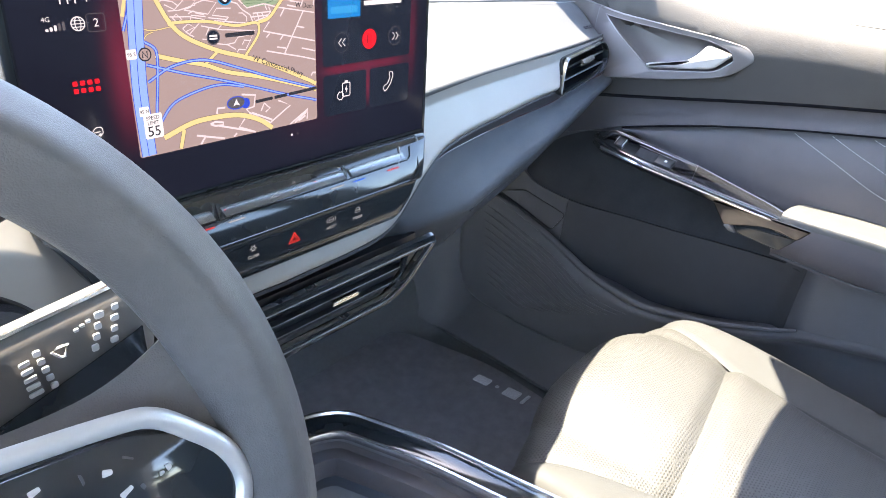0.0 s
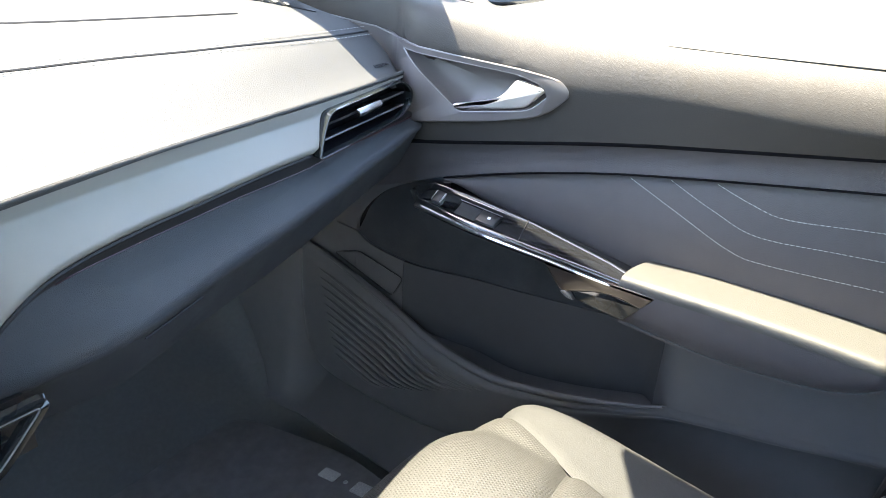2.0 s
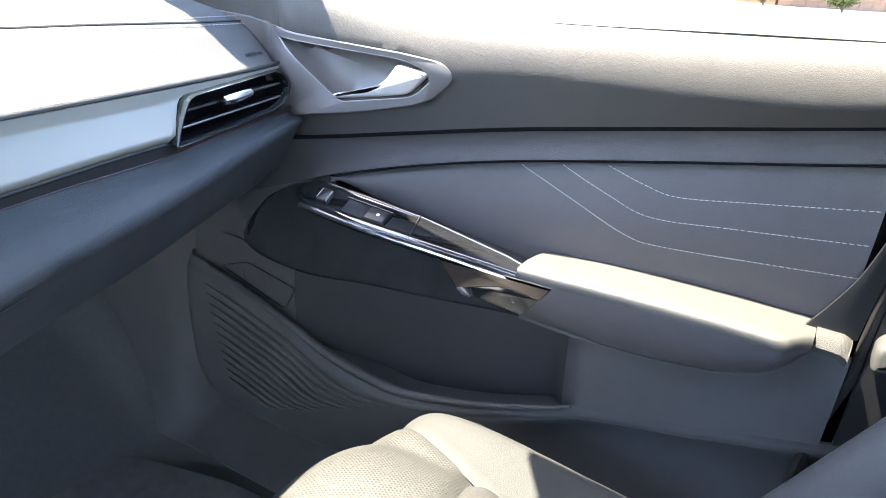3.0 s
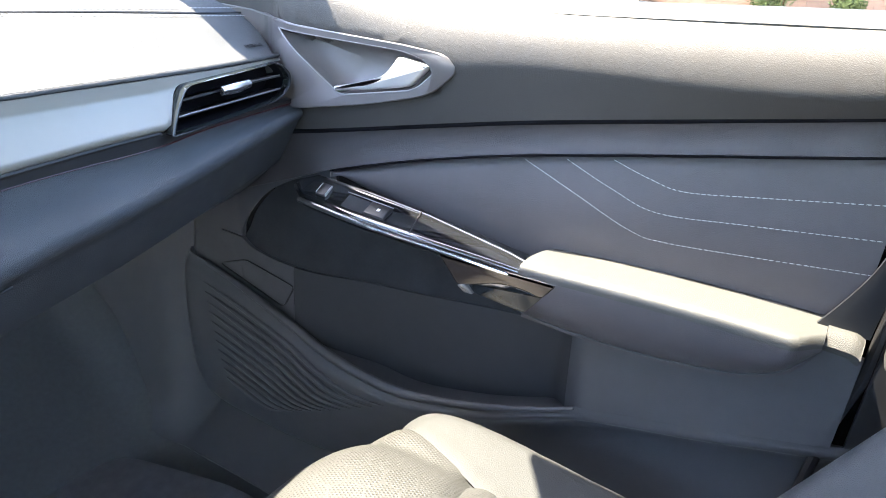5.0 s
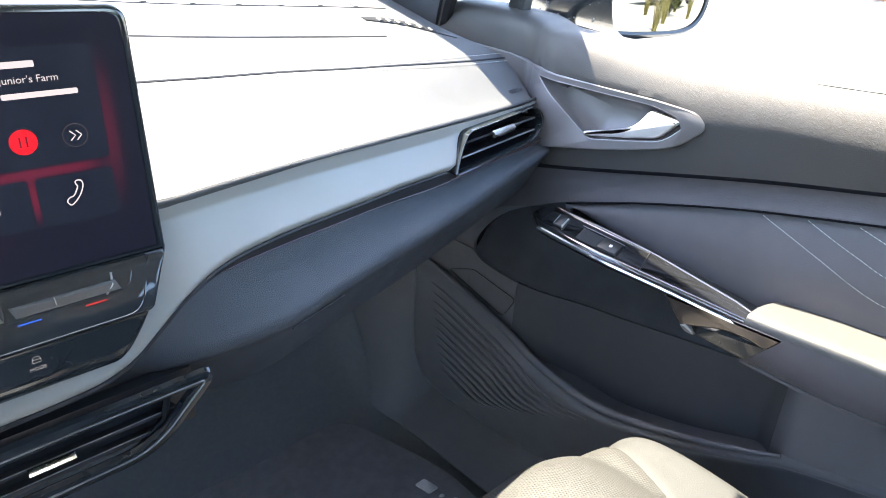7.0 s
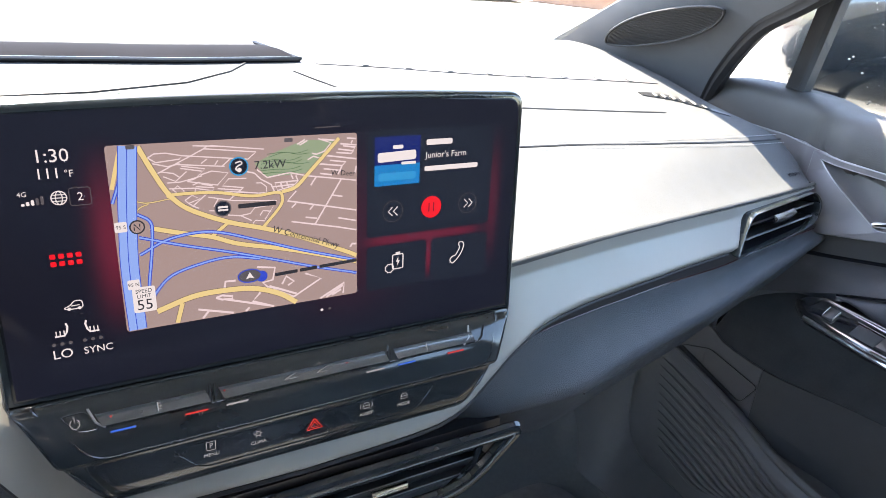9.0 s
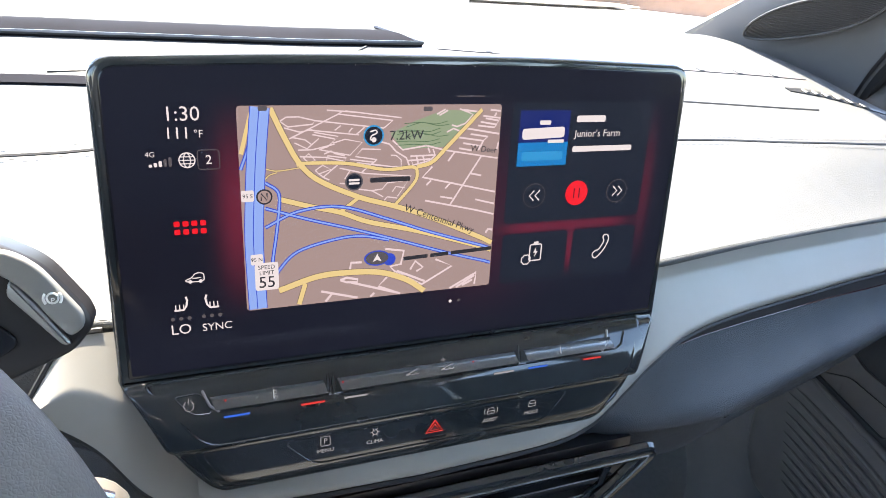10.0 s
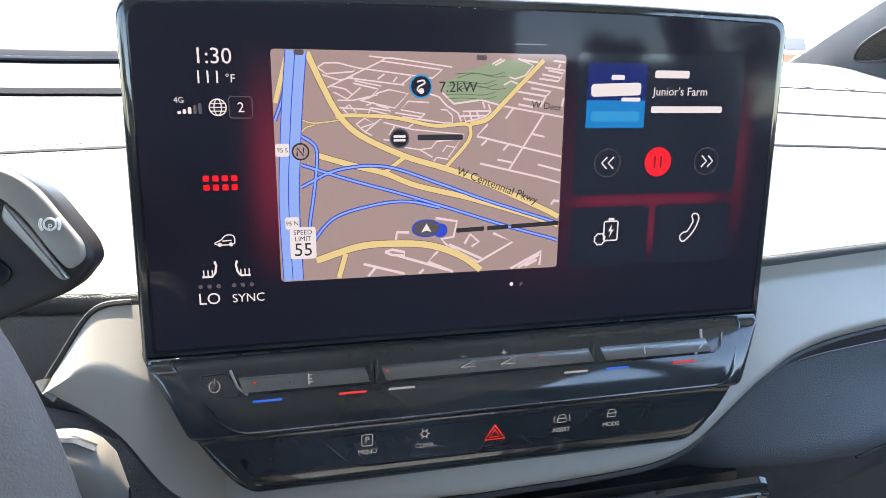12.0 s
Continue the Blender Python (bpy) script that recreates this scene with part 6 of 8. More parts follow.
part("lower_panel", band(-0.34, 0.684, z_foot, z_lip_door, lower_off, 140, 44), DOOR_LOW, door, "dark hard plastic lower panel")
part("pocket_lip", pipe([(xb(y) - 0.003, y, z_lip_door(y)) for y in steps(0.080, 0.62, 70)], lambda s: 0.0020 + 0.0050 * math.sin(math.pi * s) ** 0.8, 10), DOOR_LOW, door, "rounded lip of the door pocket")
black_low = table((0.10, 0.800), (0.168, 0.794), (0.287, 0.786), (0.385, 0.785), (0.462, 0.787), (0.535, 0.793), (0.562, 0.806))
black_high = table((0.10, 0.85), (0.164, 0.87), (0.30, 0.905), (0.44, 0.918), (0.495, 0.895), (0.530, 0.865), (0.552, 0.836), (0.562, 0.812))


def wall_top(y):
    return lerp(black_low(min(y, 0.560)), 0.885, smooth(0.135, 0.095, y))


def wall_off(y, s):
    """Deep in the pocket, flowing out to the door's face at both ends."""
    end = lerp(0.094, 0.112, s)
    deep = smooth(0.475, 0.35, y) * smooth(end - 0.022, end + 0.030, y)
    return lerp(-0.004, 0.010, smooth(0.05, 0.14, y)) + deep * (0.047 - 0.030 * s)


pocket_low = lambda y: z_lip_door(y) - 0.026 * smooth(0.075, 0.11, y)
part("front_panel", band(0.4685, 0.600, pocket_low, wall_top, wall_off, 40, 20), DOOR_LOW, door, "door panel round the trim flap")
# pocket wall darker than the panels beside it, part of its shade painted in
part("pocket_wall", band(0.1010, 0.4680, pocket_low, wall_top, wall_off, 80, 20), POCKET_DARK, door, "back wall of the open pocket, darkened in colour for its shade")
part("rear_panel", band(-0.165, 0.1005, pocket_low, wall_top, wall_off, 60, 20), DOOR_LOW, door, "door panel flowing into the open pocket")
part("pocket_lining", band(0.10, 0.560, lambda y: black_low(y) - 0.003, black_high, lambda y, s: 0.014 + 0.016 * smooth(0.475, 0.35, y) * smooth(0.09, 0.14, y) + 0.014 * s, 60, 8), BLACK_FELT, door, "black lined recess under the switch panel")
part("pocket_floor", sheet(lambda y, s: Vector((xb(y) + lerp(0.010, 0.056, s), y, z_lip_door(y) - 0.022)), steps(0.098, 0.59, 34), steps(0, 1, 3), 0.003), DOOR_LOW, door, "floor of the door pocket")
part("front_trim", band(0.561, 0.684, lambda y: z_lip_door(y) - 0.004, z_panel, lambda y, s: 0.008 + 0.010 * s + 0.024 * smooth(0.645, 0.684, y) ** 2, 24, 12), DOOR_LOW, door, "dark front end of the door trim")
part("front_trim", band(0.405, 0.562, lambda y: black_high(y) - 0.002, z_panel, lambda y, s: 0.012 - 0.004 * s, 20, 8), DOOR_LOW, door)
flap = [(p.x, p.y) for p in rounded([(0.604, 0.7530), (0.552, 0.7740), (0.4660, 0.7600), (0.4850, 0.7230)], 0.008, 4)]
part("trim_flap", pipe([(xb(y) + 0.008, y, z) for y, z in flap], 0.0011, 5, closed=True), BLACK_SATIN, door, "thin joint of a small trim flap")
for k in range(11):
    y0, y1 = 0.618 - 0.0035 * k, 0.318 + 0.0150 * k
    drop = 0.024 + 0.0142 * k
    spine = [(y, lerp(z_lip_door(y) - drop, 0.632 - 0.0062 * k, smooth(0.55, 1.05, (y0 - y) / (y0 - y1)))) for y in steps(y0, y1, 12)]
    line = [(xb(y) + lower_off(y, (z - z_foot(y)) / (z_lip_door(y) - z_foot(y))) - 0.0014, y, z) for y, z in spine]
    part("rib", pipe(line, lambda s: 0.0008 + 0.0034 * math.sin(math.pi * s) ** 0.8, 8), DOOR_LOW, door)

# window switch panel: gloss plate from the grab recess to the armrest
TOP = [((0.436, 0.9195), -0.026), ((0.428, 0.928), -0.020), ((0.408, 0.935), -0.015), ((0.345, 0.9265), -0.014), ((0.275, 0.914), -0.014), ((0.174, 0.893), -0.016), ((0.125, 0.884), -0.022), ((0.109, 0.881), -0.032),
       ((0.130, 0.8845), -0.046), ((0.176, 0.890), -0.054), ((0.243, 0.896), -0.056), ((0.330, 0.906), -0.055), ((0.410, 0.916), -0.048)]
top3 = [Vector((xb(y) + o, y, z)) for (y, z), o in TOP]


def rings(loops, cap0=True, cap1=True):
    bm = bmesh.new()
    vs = [[bm.verts.new(p) for p in L] for L in loops]
    for A, B in zip(vs, vs[1:]):
        for i in range(len(A)):
            j = (i + 1) % len(A)
            bm.faces.new((A[i], A[j], B[j], B[i]))
    if cap0:
        bm.faces.new(vs[0])
    if cap1:
        bm.faces.new(list(reversed(vs[-1])))
    return bm


mid = sum(top3, Vector()) / len(top3)


def shrink(loop, d, dz):
    out = []
    m = len(loop)
    for i, p in enumerate(loop):
        t = (loop[(i + 1) % m] - loop[i - 1]).normalized()
        n = t.cross(Vector((-0.45, 0.0, 0.89))).normalized()
        if (mid - p).dot(n) < 0:
            n = -n
        out.append(p + n * d + Vector((-0.2, 0, 1)) * dz)
    return out


switches = part("switch_panel", rings([shrink(top3, 0.0060, 0.0004), shrink(top3, 0.0032, 0.0010), shrink(top3, 0.0012, -0.0004), shrink(top3, 0.0, -0.003), shrink(top3, 0.002, -0.014)]), GLOSS_PLATE, door, "gloss black window switch panel")
edge_line = spline([top3[12] + Vector((-0.002, 0, -0.003)), top3[11] + Vector((-0.003, 0, -0.003)), top3[10] + Vector((-0.003, 0, -0.003)), top3[9] + Vector((-0.003, 0, -0.004)), top3[8] + Vector((-0.001, 0, -0.004))], 8)
part("edge_trim", pipe(edge_line, lambda s: 0.0034 - 0.0018 * s, 8), BRIGHT_CHROME, switches, "bright chrome edge of the switch panel")


def on_switch(y, k):
    """A point on the plate at y, k from the door side (0) to the cabin side (1)."""
    up = lambda i: (top3[i].y, top3[i])
    a = [top3[2], top3[3], top3[4], top3[5], top3[6], top3[7]]
    b = [top3[12], top3[11], top3[10], top3[9], top3[8], top3[7]]

    def at(line):
        for p, q in zip(line, line[1:]):
            if q.y <= y <= p.y:
                return p.lerp(q, (p.y - y) / (p.y - q.y))
        return line[0] if y > line[0].y else line[-1]
    return at(a).lerp(at(b), k)


def key(y0, y1, k0, k1, h):
    pts = [on_switch(y0, k0), on_switch(y1, k0), on_switch(y1, k1), on_switch(y0, k1)]
    upn = Vector((-0.45, 0, 0.89))
    c = sum(pts, Vector()) / 4
    ring = lambda s, z: [c + (p - c) * s + upn * z for p in pts]
    return rings([ring(0.82, h), ring(0.95, h - 0.0006), ring(1.0, h - 0.002), ring(1.0, -0.002)])


part("window_switch", key(0.332, 0.308, 0.38, 0.80, 0.0045), BLACK_SATIN, switches, "raised window switch")
part("switch_well", key(0.362, 0.333, 0.35, 0.82, 0.0012), BLACK_FELT, switches, "dark well beside the window switch")
part("switch_well_rim", pipe([on_switch(0.364, 0.34) + Vector((0, 0, 0.002)), on_switch(0.308, 0.34) + Vector((0, 0, 0.002))], 0.0005, 5), SATIN, switches)
part("lock_switch", key(0.396, 0.384, 0.28, 0.72, 0.0022), BLACK_SATIN, switches, "small door lock switch")
part("switch_icon", key(0.3205, 0.3165, 0.54, 0.64, 0.0049), ICON_WHITE, switches, "small white window icon")
for a, b in ((0.396, 0.3955), (0.3845, 0.384)):
    part("switch_icon", key(a, b, 0.30, 0.70, 0.0026), ICON_WHITE, switches)
part("panel_joint", pipe([on_switch(0.282, 0.02) + Vector((-0.0005, 0, 0.001)), on_switch(0.274, 0.95) + Vector((-0.0005, 0, 0.001))], 0.0006, 5), RUBBER, switches)
part("bronze_cheek", door_map(slab(rounded([(0.242, 0.886), (0.106, 0.887), (0.121, 0.866), (0.138, 0.8695), (0.166, 0.8695), (0.203, 0.857), (0.216, 0.853)], [0.004, 0.003, 0.006, 0.010, 0.02, 0.008, 0.004], 4), 0.022, 0.003, None, 3, top=0.053)), BRONZE, door, "gloss bronze cheek of the grab recess")
part("grab_recess", door_map(slab(rounded([(0.207, 0.860), (0.164, 0.8725), (0.137, 0.8725), (0.119, 0.869), (0.138, 0.8435), (0.197, 0.8475)], [0.004, 0.016, 0.010, 0.003, 0.004, 0.006], 4), 0.018, 0.002, None, 2, top=0.0505)), PIANO, door, "gloss black hollow of the grab recess")
part("recess_tip", door_map(slab(rounded([(0.216, 0.854), (0.209, 0.858), (0.203, 0.8545), (0.197, 0.8475), (0.207, 0.8475)], 0.002, 3), 0.006, 0.0015, None, 3, top=0.0535)), SATIN, door, "small satin lip of the grab recess")

# hidden sheet added to keep a sliver of sun out of the pocket
roof_z = table((0.10, 0.866), (0.174, 0.879), (0.275, 0.899), (0.345, 0.911), (0.44, 0.914))
part("recess_roof", sheet(lambda y, s: Vector((xb(y) + lerp(-0.018, 0.052, s), y, roof_z(y))), steps(0.110, 0.44, 24), steps(0, 1, 4), 0.003), BLACK_FELT, door, "hidden black sheet under the switch panel, added to block sun")

# inner handle in its satin bezel
def resample(poly, n):
    pts = [Vector((p[0], p[1])) for p in poly]
    seg = [(pts[(i + 1) % len(pts)] - pts[i]).length for i in range(len(pts))]
    total = sum(seg)
    out, i, acc = [], 0, 0.0
    for k in range(n):
        want = total * k / n
        while acc + seg[i] < want:
            acc += seg[i]
            i += 1
        out.append(pts[i].lerp(pts[(i + 1) % len(pts)], (want - acc) / max(seg[i], 1e-9)))
    return out


outer = resample(rounded([(0.482, 1.099), (0.312, 1.0920), (0.266, 1.0875), (0.253, 1.073), (0.283, 1.0425), (0.36, 1.0225), (0.486, 0.998)], [0.001, 0.03, 0.012, 0.012, 0.018, 0.02, 0.001], 6), 96)
inner = resample(rounded([(0.467, 1.0915), (0.315, 1.0860), (0.279, 1.0775), (0.276, 1.070), (0.297, 1.0475), (0.381, 1.0310)], [0.001, 0.012, 0.006, 0.006, 0.012, 0.006], 6), 96)


def handle_rings(levels):
    loops = []
    for k, h in levels:
        loops.append([Vector((p.lerp(q, k).x, p.lerp(q, k).y, h)) for p, q in zip(outer, inner)])
    return loops


bezel = part("handle_bezel", door_map(rings(handle_rings([(0.0, 0.002), (0.0, 0.0175), (0.08, 0.0190), (0.92, 0.0185), (1.0, 0.0170), (1.03, 0.004)]), False, False)), BEZEL_GREY, door, "satin grey handle bezel")
part("bezel_plate", sheet(lambda y, s: Vector((xu(y) - 0.0150 + 0.012 * smooth(0.476, 0.52, y), y, lerp(lerp(0.985, 1.0, smooth(0.6, 0.476, y)), 1.0995, s))), steps(0.64, 0.474, 14), steps(0, 1, 6), -0.003), BEZEL_GREY, bezel, "satin grey front of the bezel")
cen = sum(inner, Vector((0, 0))) / len(inner)
pan = [[Vector(((cen + (p - cen) * k).x, (cen + (p - cen) * k).y, h)) for p in inner] for k, h in ((1.0, 0.0145), (0.93, 0.005), (0.7, -0.004), (0.35, -0.008), (0.08, -0.009))]
part("handle_recess", door_map(rings(pan, False, True)), BEZEL_GREY, bezel, "hollow behind the door handle")
part("bezel_edge", pipe([Vector((xu(p.x) - 0.0178, p.x, p.y)) for p in inner], 0.0009, 6, closed=True), SATIN, bezel, "bright inner edge of the bezel")
part("door_handle", door_map(slab(rounded([(0.389, 1.0395), (0.350, 1.0490), (0.330, 1.0590), (0.316, 1.0800), (0.281, 1.0745), (0.302, 1.0505), (0.332, 1.0440), (0.387, 1.0345)], [0.002, 0.02, 0.012, 0.004, 0.005, 0.006, 0.02, 0.002], 5), 0.008, 0.0035, None, 4, top=0.0215)), LEVER, bezel, "satin chrome door handle lever")
# thin satin line along the belt; above the bezel it paints the edge's highlight
part("belt_line", pipe([Vector((xu(y) - 0.0184 + 0.013 * smooth(0.46, 0.52, y), y, z)) for y, z in ((0.66, 1.1030), (0.60, 1.1015), (0.54, 1.1002), (0.482, 1.0990), (0.44, 1.0974), (0.40, 1.0956), (0.36, 1.0938), (0.312, 1.0915))], 0.0010, 6), SATIN, door, "thin satin belt line, painting a highlight along the bezel")

# upper frame of the door round the window, unseen, added to block sun
part("window_frame", pipe(spline([(0.628, 0.03, 1.450), (0.622, -0.08, 1.480), (0.614, -0.30, 1.512), (0.610, -0.56, 1.527)], 8), 0.008, 10, flat=0.8), RUBBER, door, "unseen black upper window frame, added to block sun")

# outer shell of the door, closing it up to the glass
part("outer_shell", sheet(lambda y, s: Vector((lerp(0.80, 0.815, math.sin(math.pi * min(1, s))) if s < 1 else lerp(0.80, 0.742, s - 1), y, lerp(0.42, z_belt(y) - 0.010, s) if s < 1 else z_belt(y) - 0.010)), steps(0.98, -0.34, 20), steps(0, 1, 8) + [1.001, 1.5, 2.0], 0.003), CAR_PAINT, door, "painted outer door skin")
# rear edge of the door and the pillar behind it
part("door_seal", pipe([(xb(y) + 0.006, y, z) for y, z in ((-0.180, 1.06), (-0.175, 0.98), (-0.172, 0.93), (-0.171, 0.86), (-0.159, 0.80), (-0.154, 0.72), (-0.152, 0.55))], 0.0055, 8), RUBBER, door, "black rear door edge")
# black colour stands in for the shade this trim should lie in
bm = sheet(lambda y, z: Vector((xb(y) + 0.010, y, z)), steps(-0.176, -0.34, 12), steps(0.50, 1.08, 16), -0.01)
setting("pillar_trim_lower", bm, BLACK_SATIN, "lower trim of the middle door pillar, coloured black for its shade", "trim")
# edge strip made black, its shade put into the colour
part("rear_edge_trim", sheet(lambda z, s: Vector((xb(-0.15) - 0.004 + 0.004 * s * s, lerp(curve_at([(0.905, -0.119), (0.931, -0.133), (0.965, -0.148), (1.0, -0.157), (1.06, -0.170)], z), curve_at([(0.905, -0.163), (0.965, -0.166), (1.06, -0.176)], z), s), z)), steps(0.905, 1.06, 20), steps(0, 1, 6), 0.004), BLACK_SATIN, door, "rear edge of the door trim, coloured black for its shade")
part("armrest_end", sheet(lambda y, s: Vector((xb(y) + lerp(0.010, -0.021, s), y, 0.9020 + 0.04 * (y + 0.1325) - 0.011 * smooth(0.60, 1.0, s) ** 1.6 - 0.004 * smooth(-0.150, -0.1585, y))), steps(-0.1300, -0.1600, 16), steps(0, 1, 20), 0.008), CAP_GRAIN, door, "grained end piece behind the armrest")
cap = thing("pillar_cap", (0.735, -0.19, 0.885), "small pale padded cap on the pillar trim beside the armrest", "trim cap")
part("cap_pad", door_map(slab(rounded([(-0.1765, 0.912), (-0.186, 0.922), (-0.230, 0.930), (-0.232, 0.902), (-0.178, 0.888)], [0.008, 0.008, 0.004, 0.004, 0.006], 4), 0.03, 0.007, None, 4, top=0.026)), CAP_GREY, cap)

# ---- passenger seat ----
SEAT_X = 0.435
SEAT_SIDE = [(0.080, 0.52), (0.145, 0.560), (0.200, 0.602), (0.238, 0.645), (0.250, 0.672), (0.240, 0.694), (0.210, 0.707), (0.150, 0.710), (0.06, 0.704), (-0.06, 0.696), (-0.20, 0.690), (-0.34, 0.690)]
side = spline([(0, y, z) for y, z in SEAT_SIDE], 5)


def half_width(s, d=1):
    """Half width of the seat's centre panel, wider towards the knees."""
    w = 0.135 + 0.35 * (edge_at(side, s).y - 0.121)
    return min(0.190, max(0.105, w + 0.014)) if d < 0 else min(0.182, max(0.095, w))


def cross_seam(d):
    """Where the seam across the cushion runs."""
    return 0.667 + 0.145 * (0.135 - d)


def cushion(d, s, lift=0.0):
    """d across from the seat's middle, s along the side profile."""
    p = edge_at(side, s)
    q = edge_at(side, min(1, s + 0.01)) - edge_at(side, max(0, s - 0.01))
    n = Vector((0, q.z, -q.y)).normalized()
    a, a0 = abs(d), half_width(s, d)
    h = -0.003 * math.exp(-((a - a0) / 0.005) ** 2) + 0.003 * smooth(a0 + 0.002, 0.200, a) - 0.075 * smooth(0.200, 0.245, a) ** 1.5 + 0.027 * (1 - min(a / 0.13, 1) ** 3)
    if a < a0:
        k = s - cross_seam(d)
        h += 0.006 * smooth(0.0, 0.022, k) - 0.006 * math.exp(-(k / 0.012) ** 2)
    h *= smooth(0.05, 0.45, s)
    back = 0.030 * smooth(0.12, 0.245, a)
    return Vector((SEAT_X + d, p.y - back, p.z)) + n * (h + lift)


seat = thing("car_seat", (SEAT_X, -0.1, 0.45), "grey leather passenger seat with perforated centre, half in sun", "car seat")


def panel_of(u, v, front):
    d0 = lerp(-1, 1, u) * 0.135
    s = lerp(0.0, cross_seam(d0) - 0.0012, v) if front else lerp(cross_seam(d0) + 0.0012, 1.0, v)
    return cushion(lerp(-1, 1, u) * (half_width(s, u - 0.5) - 0.001), s)


part("cushion_centre", sheet(lambda u, v: panel_of(u, v, False), steps(0, 1, 40), steps(0, 0.15, 10) + steps(0.18, 1, 24), 0.006), PERF_LEATHER, seat, "perforated leather cushion centre")
part("cushion_front", sheet(lambda u, v: panel_of(u, v, True), steps(0, 1, 40), steps(0, 0.9, 40) + steps(0.915, 1, 10), 0.006), PERF_LEATHER, seat, "perforated front of the cushion")
for sx in (1, -1):
    part("bolster", sheet(lambda u, s: cushion(sx * lerp(half_width(s, sx) + 0.001, 0.246, u), s), steps(0, 1, 24), steps(0, 1, 60), 0.006 * sx), SEAT_LEATHER, seat, "smooth leather side bolster")
    part("seam", pipe([cushion(sx * half_width(s, sx), s, 0.0003) for s in steps(0.06, 1, 60)], 0.0012, 5), DARK_LEATHER, seat)
part("seam", pipe([cushion(d, cross_seam(d), 0.0003) for d in steps(-0.132, 0.132, 30)], 0.0012, 5), DARK_LEATHER, seat)
part("stitching", stitches([cushion(half_width(s) + 0.005, s, 0.0006) for s in steps(0.35, 1, 60)], 0.0045, 0.0016, 0.0005), SEAT_LEATHER, seat, "tone-on-tone stitching")
part("padding", sheet(lambda d, s: cushion(d, s, -0.007), steps(-0.215, 0.215, 50), steps(0.02, 1, 60), 0.004), SEAT_LEATHER, seat, "soft padding under the cover")
part("seat_base", box(SEAT_X - 0.20, SEAT_X + 0.20, -0.40, 0.16, 0.45, 0.58, 0.02), DARK_LOW, seat, "dark plastic seat base")


def backrest(d, s, lift=0.0):
    """s up the backrest, d across."""
    a = abs(d)
    y, z = -0.285 - 0.20 * s, 0.70 + 0.56 * s
    fwd = 0.145 * smooth(0.13, 0.21, a) * (1 - 0.5 * s) - 0.10 * smooth(0.215, 0.25, a) ** 1.4
    return Vector((SEAT_X + d, y + fwd + lift, z + 0.3 * fwd))


part("backrest_centre", sheet(lambda d, s: backrest(d, s), steps(-0.14, 0.14, 16), steps(0, 1, 24), 0.05), PERF_LEATHER, seat, "perforated backrest centre")
for sx in (1, -1):
    part("backrest_bolster", sheet(lambda d, s: backrest(sx * d, s), steps(0.143, 0.252, 20), steps(0, 1, 24), 0.02), DARK_LEATHER, seat, "dark leather backrest bolster")
part("stitching", stitches([backrest(0.196, s, 0.002) for s in steps(0.2, 1, 30)], 0.004, 0.0016, 0.0006), STITCH, seat, "pale seam stitching")

# ---- floor mat with plain embroidered bars ----
mat = thing("floor_mat", (0.42, 0.45, 0.452), "black fabric floor mat with a small grey embroidered mark", "floor mat")
bm = slab(rounded([(0.19, 0.22), (0.60, 0.22), (0.615, 0.50), (0.56, 0.70), (0.22, 0.72)], 0.05, 6), 0.008, 0.003, None, 2, top=0.458)
part("mat_fabric", bm, MAT_FABRIC, mat)
for y0, y1, w in ((0.402, 0.408, 0.028), (0.417, 0.444, 0.024), (0.456, 0.462, 0.007), (0.474, 0.502, 0.020)):
    bm = slab(rounded([(0.572 - w / 2 - 0.18 * (y0 - 0.45), y0), (0.572 + w / 2 - 0.18 * (y0 - 0.45), y0), (0.572 + w / 2 - 0.18 * (y1 - 0.45), y1), (0.572 - w / 2 - 0.18 * (y1 - 0.45), y1)], 0.003, 3), 0.002, 0.0005, None, 2, top=0.4595)
    part("embroidered_bar", bm, MAT_MARK, mat, "plain grey embroidered bar")

# ---- centre console ----
console = thing("centre_console", (0.0, 0.15, 0.45), "gloss black framed centre console tray between the seats", "console")
CON = [(-0.150, 0.02), (-0.118, 0.262), (-0.088, 0.352), (-0.050, 0.372), (0.050, 0.372), (0.088, 0.352), (0.122, 0.262), (0.180, 0.02), (0.20, -0.35), (-0.18, -0.35)]
con_out = rounded(CON, [0.02, 0.03, 0.03, 0.02, 0.02, 0.03, 0.03, 0.02, 0.01, 0.01], 5)
CON_Z = 0.784


def console_ring(d0, d1, z0, z1, depth):
    """A ring between two insets of the console's outline."""
    poly = [Vector((p[0], p[1])) for p in con_out]
    if area2(poly) < 0:
        poly.reverse()
    L = [[Vector((p.x, p.y, z)) for p in inset(poly, d)] for d, z in ((d0, z0 - depth), (d0, z0), ((d0 * 0.8 + d1 * 0.2), (z0 + z1) / 2 + 0.0018), ((d0 * 0.2 + d1 * 0.8), (z0 + z1) / 2 + 0.0018), (d1, z1), (d1, z1 - depth))]
    return rings(L, False, False)


part("console_rim", console_ring(0.0, 0.022, CON_Z, CON_Z - 0.002, 0.010), PIANO, console, "gloss black rim")
part("rim_line", console_ring(0.0225, 0.0265, CON_Z - 0.001, CON_Z - 0.001, 0.006), CHROME, console, "thin chrome line inside the rim")
part("rim_edge", pipe([Vector((p.x, p.y, CON_Z + 0.0005)) for p in (Vector((q[0], q[1])) for q in con_out)], 0.0024, 6, closed=True), CHROME, console, "bright outer edge of the rim")
part("console_tray", console_ring(0.027, 0.048, CON_Z - 0.010, CON_Z - 0.022, 0.010), DARK, console, "dark grey inner edge of the tray")
poly = [Vector((p[0], p[1])) for p in con_out]
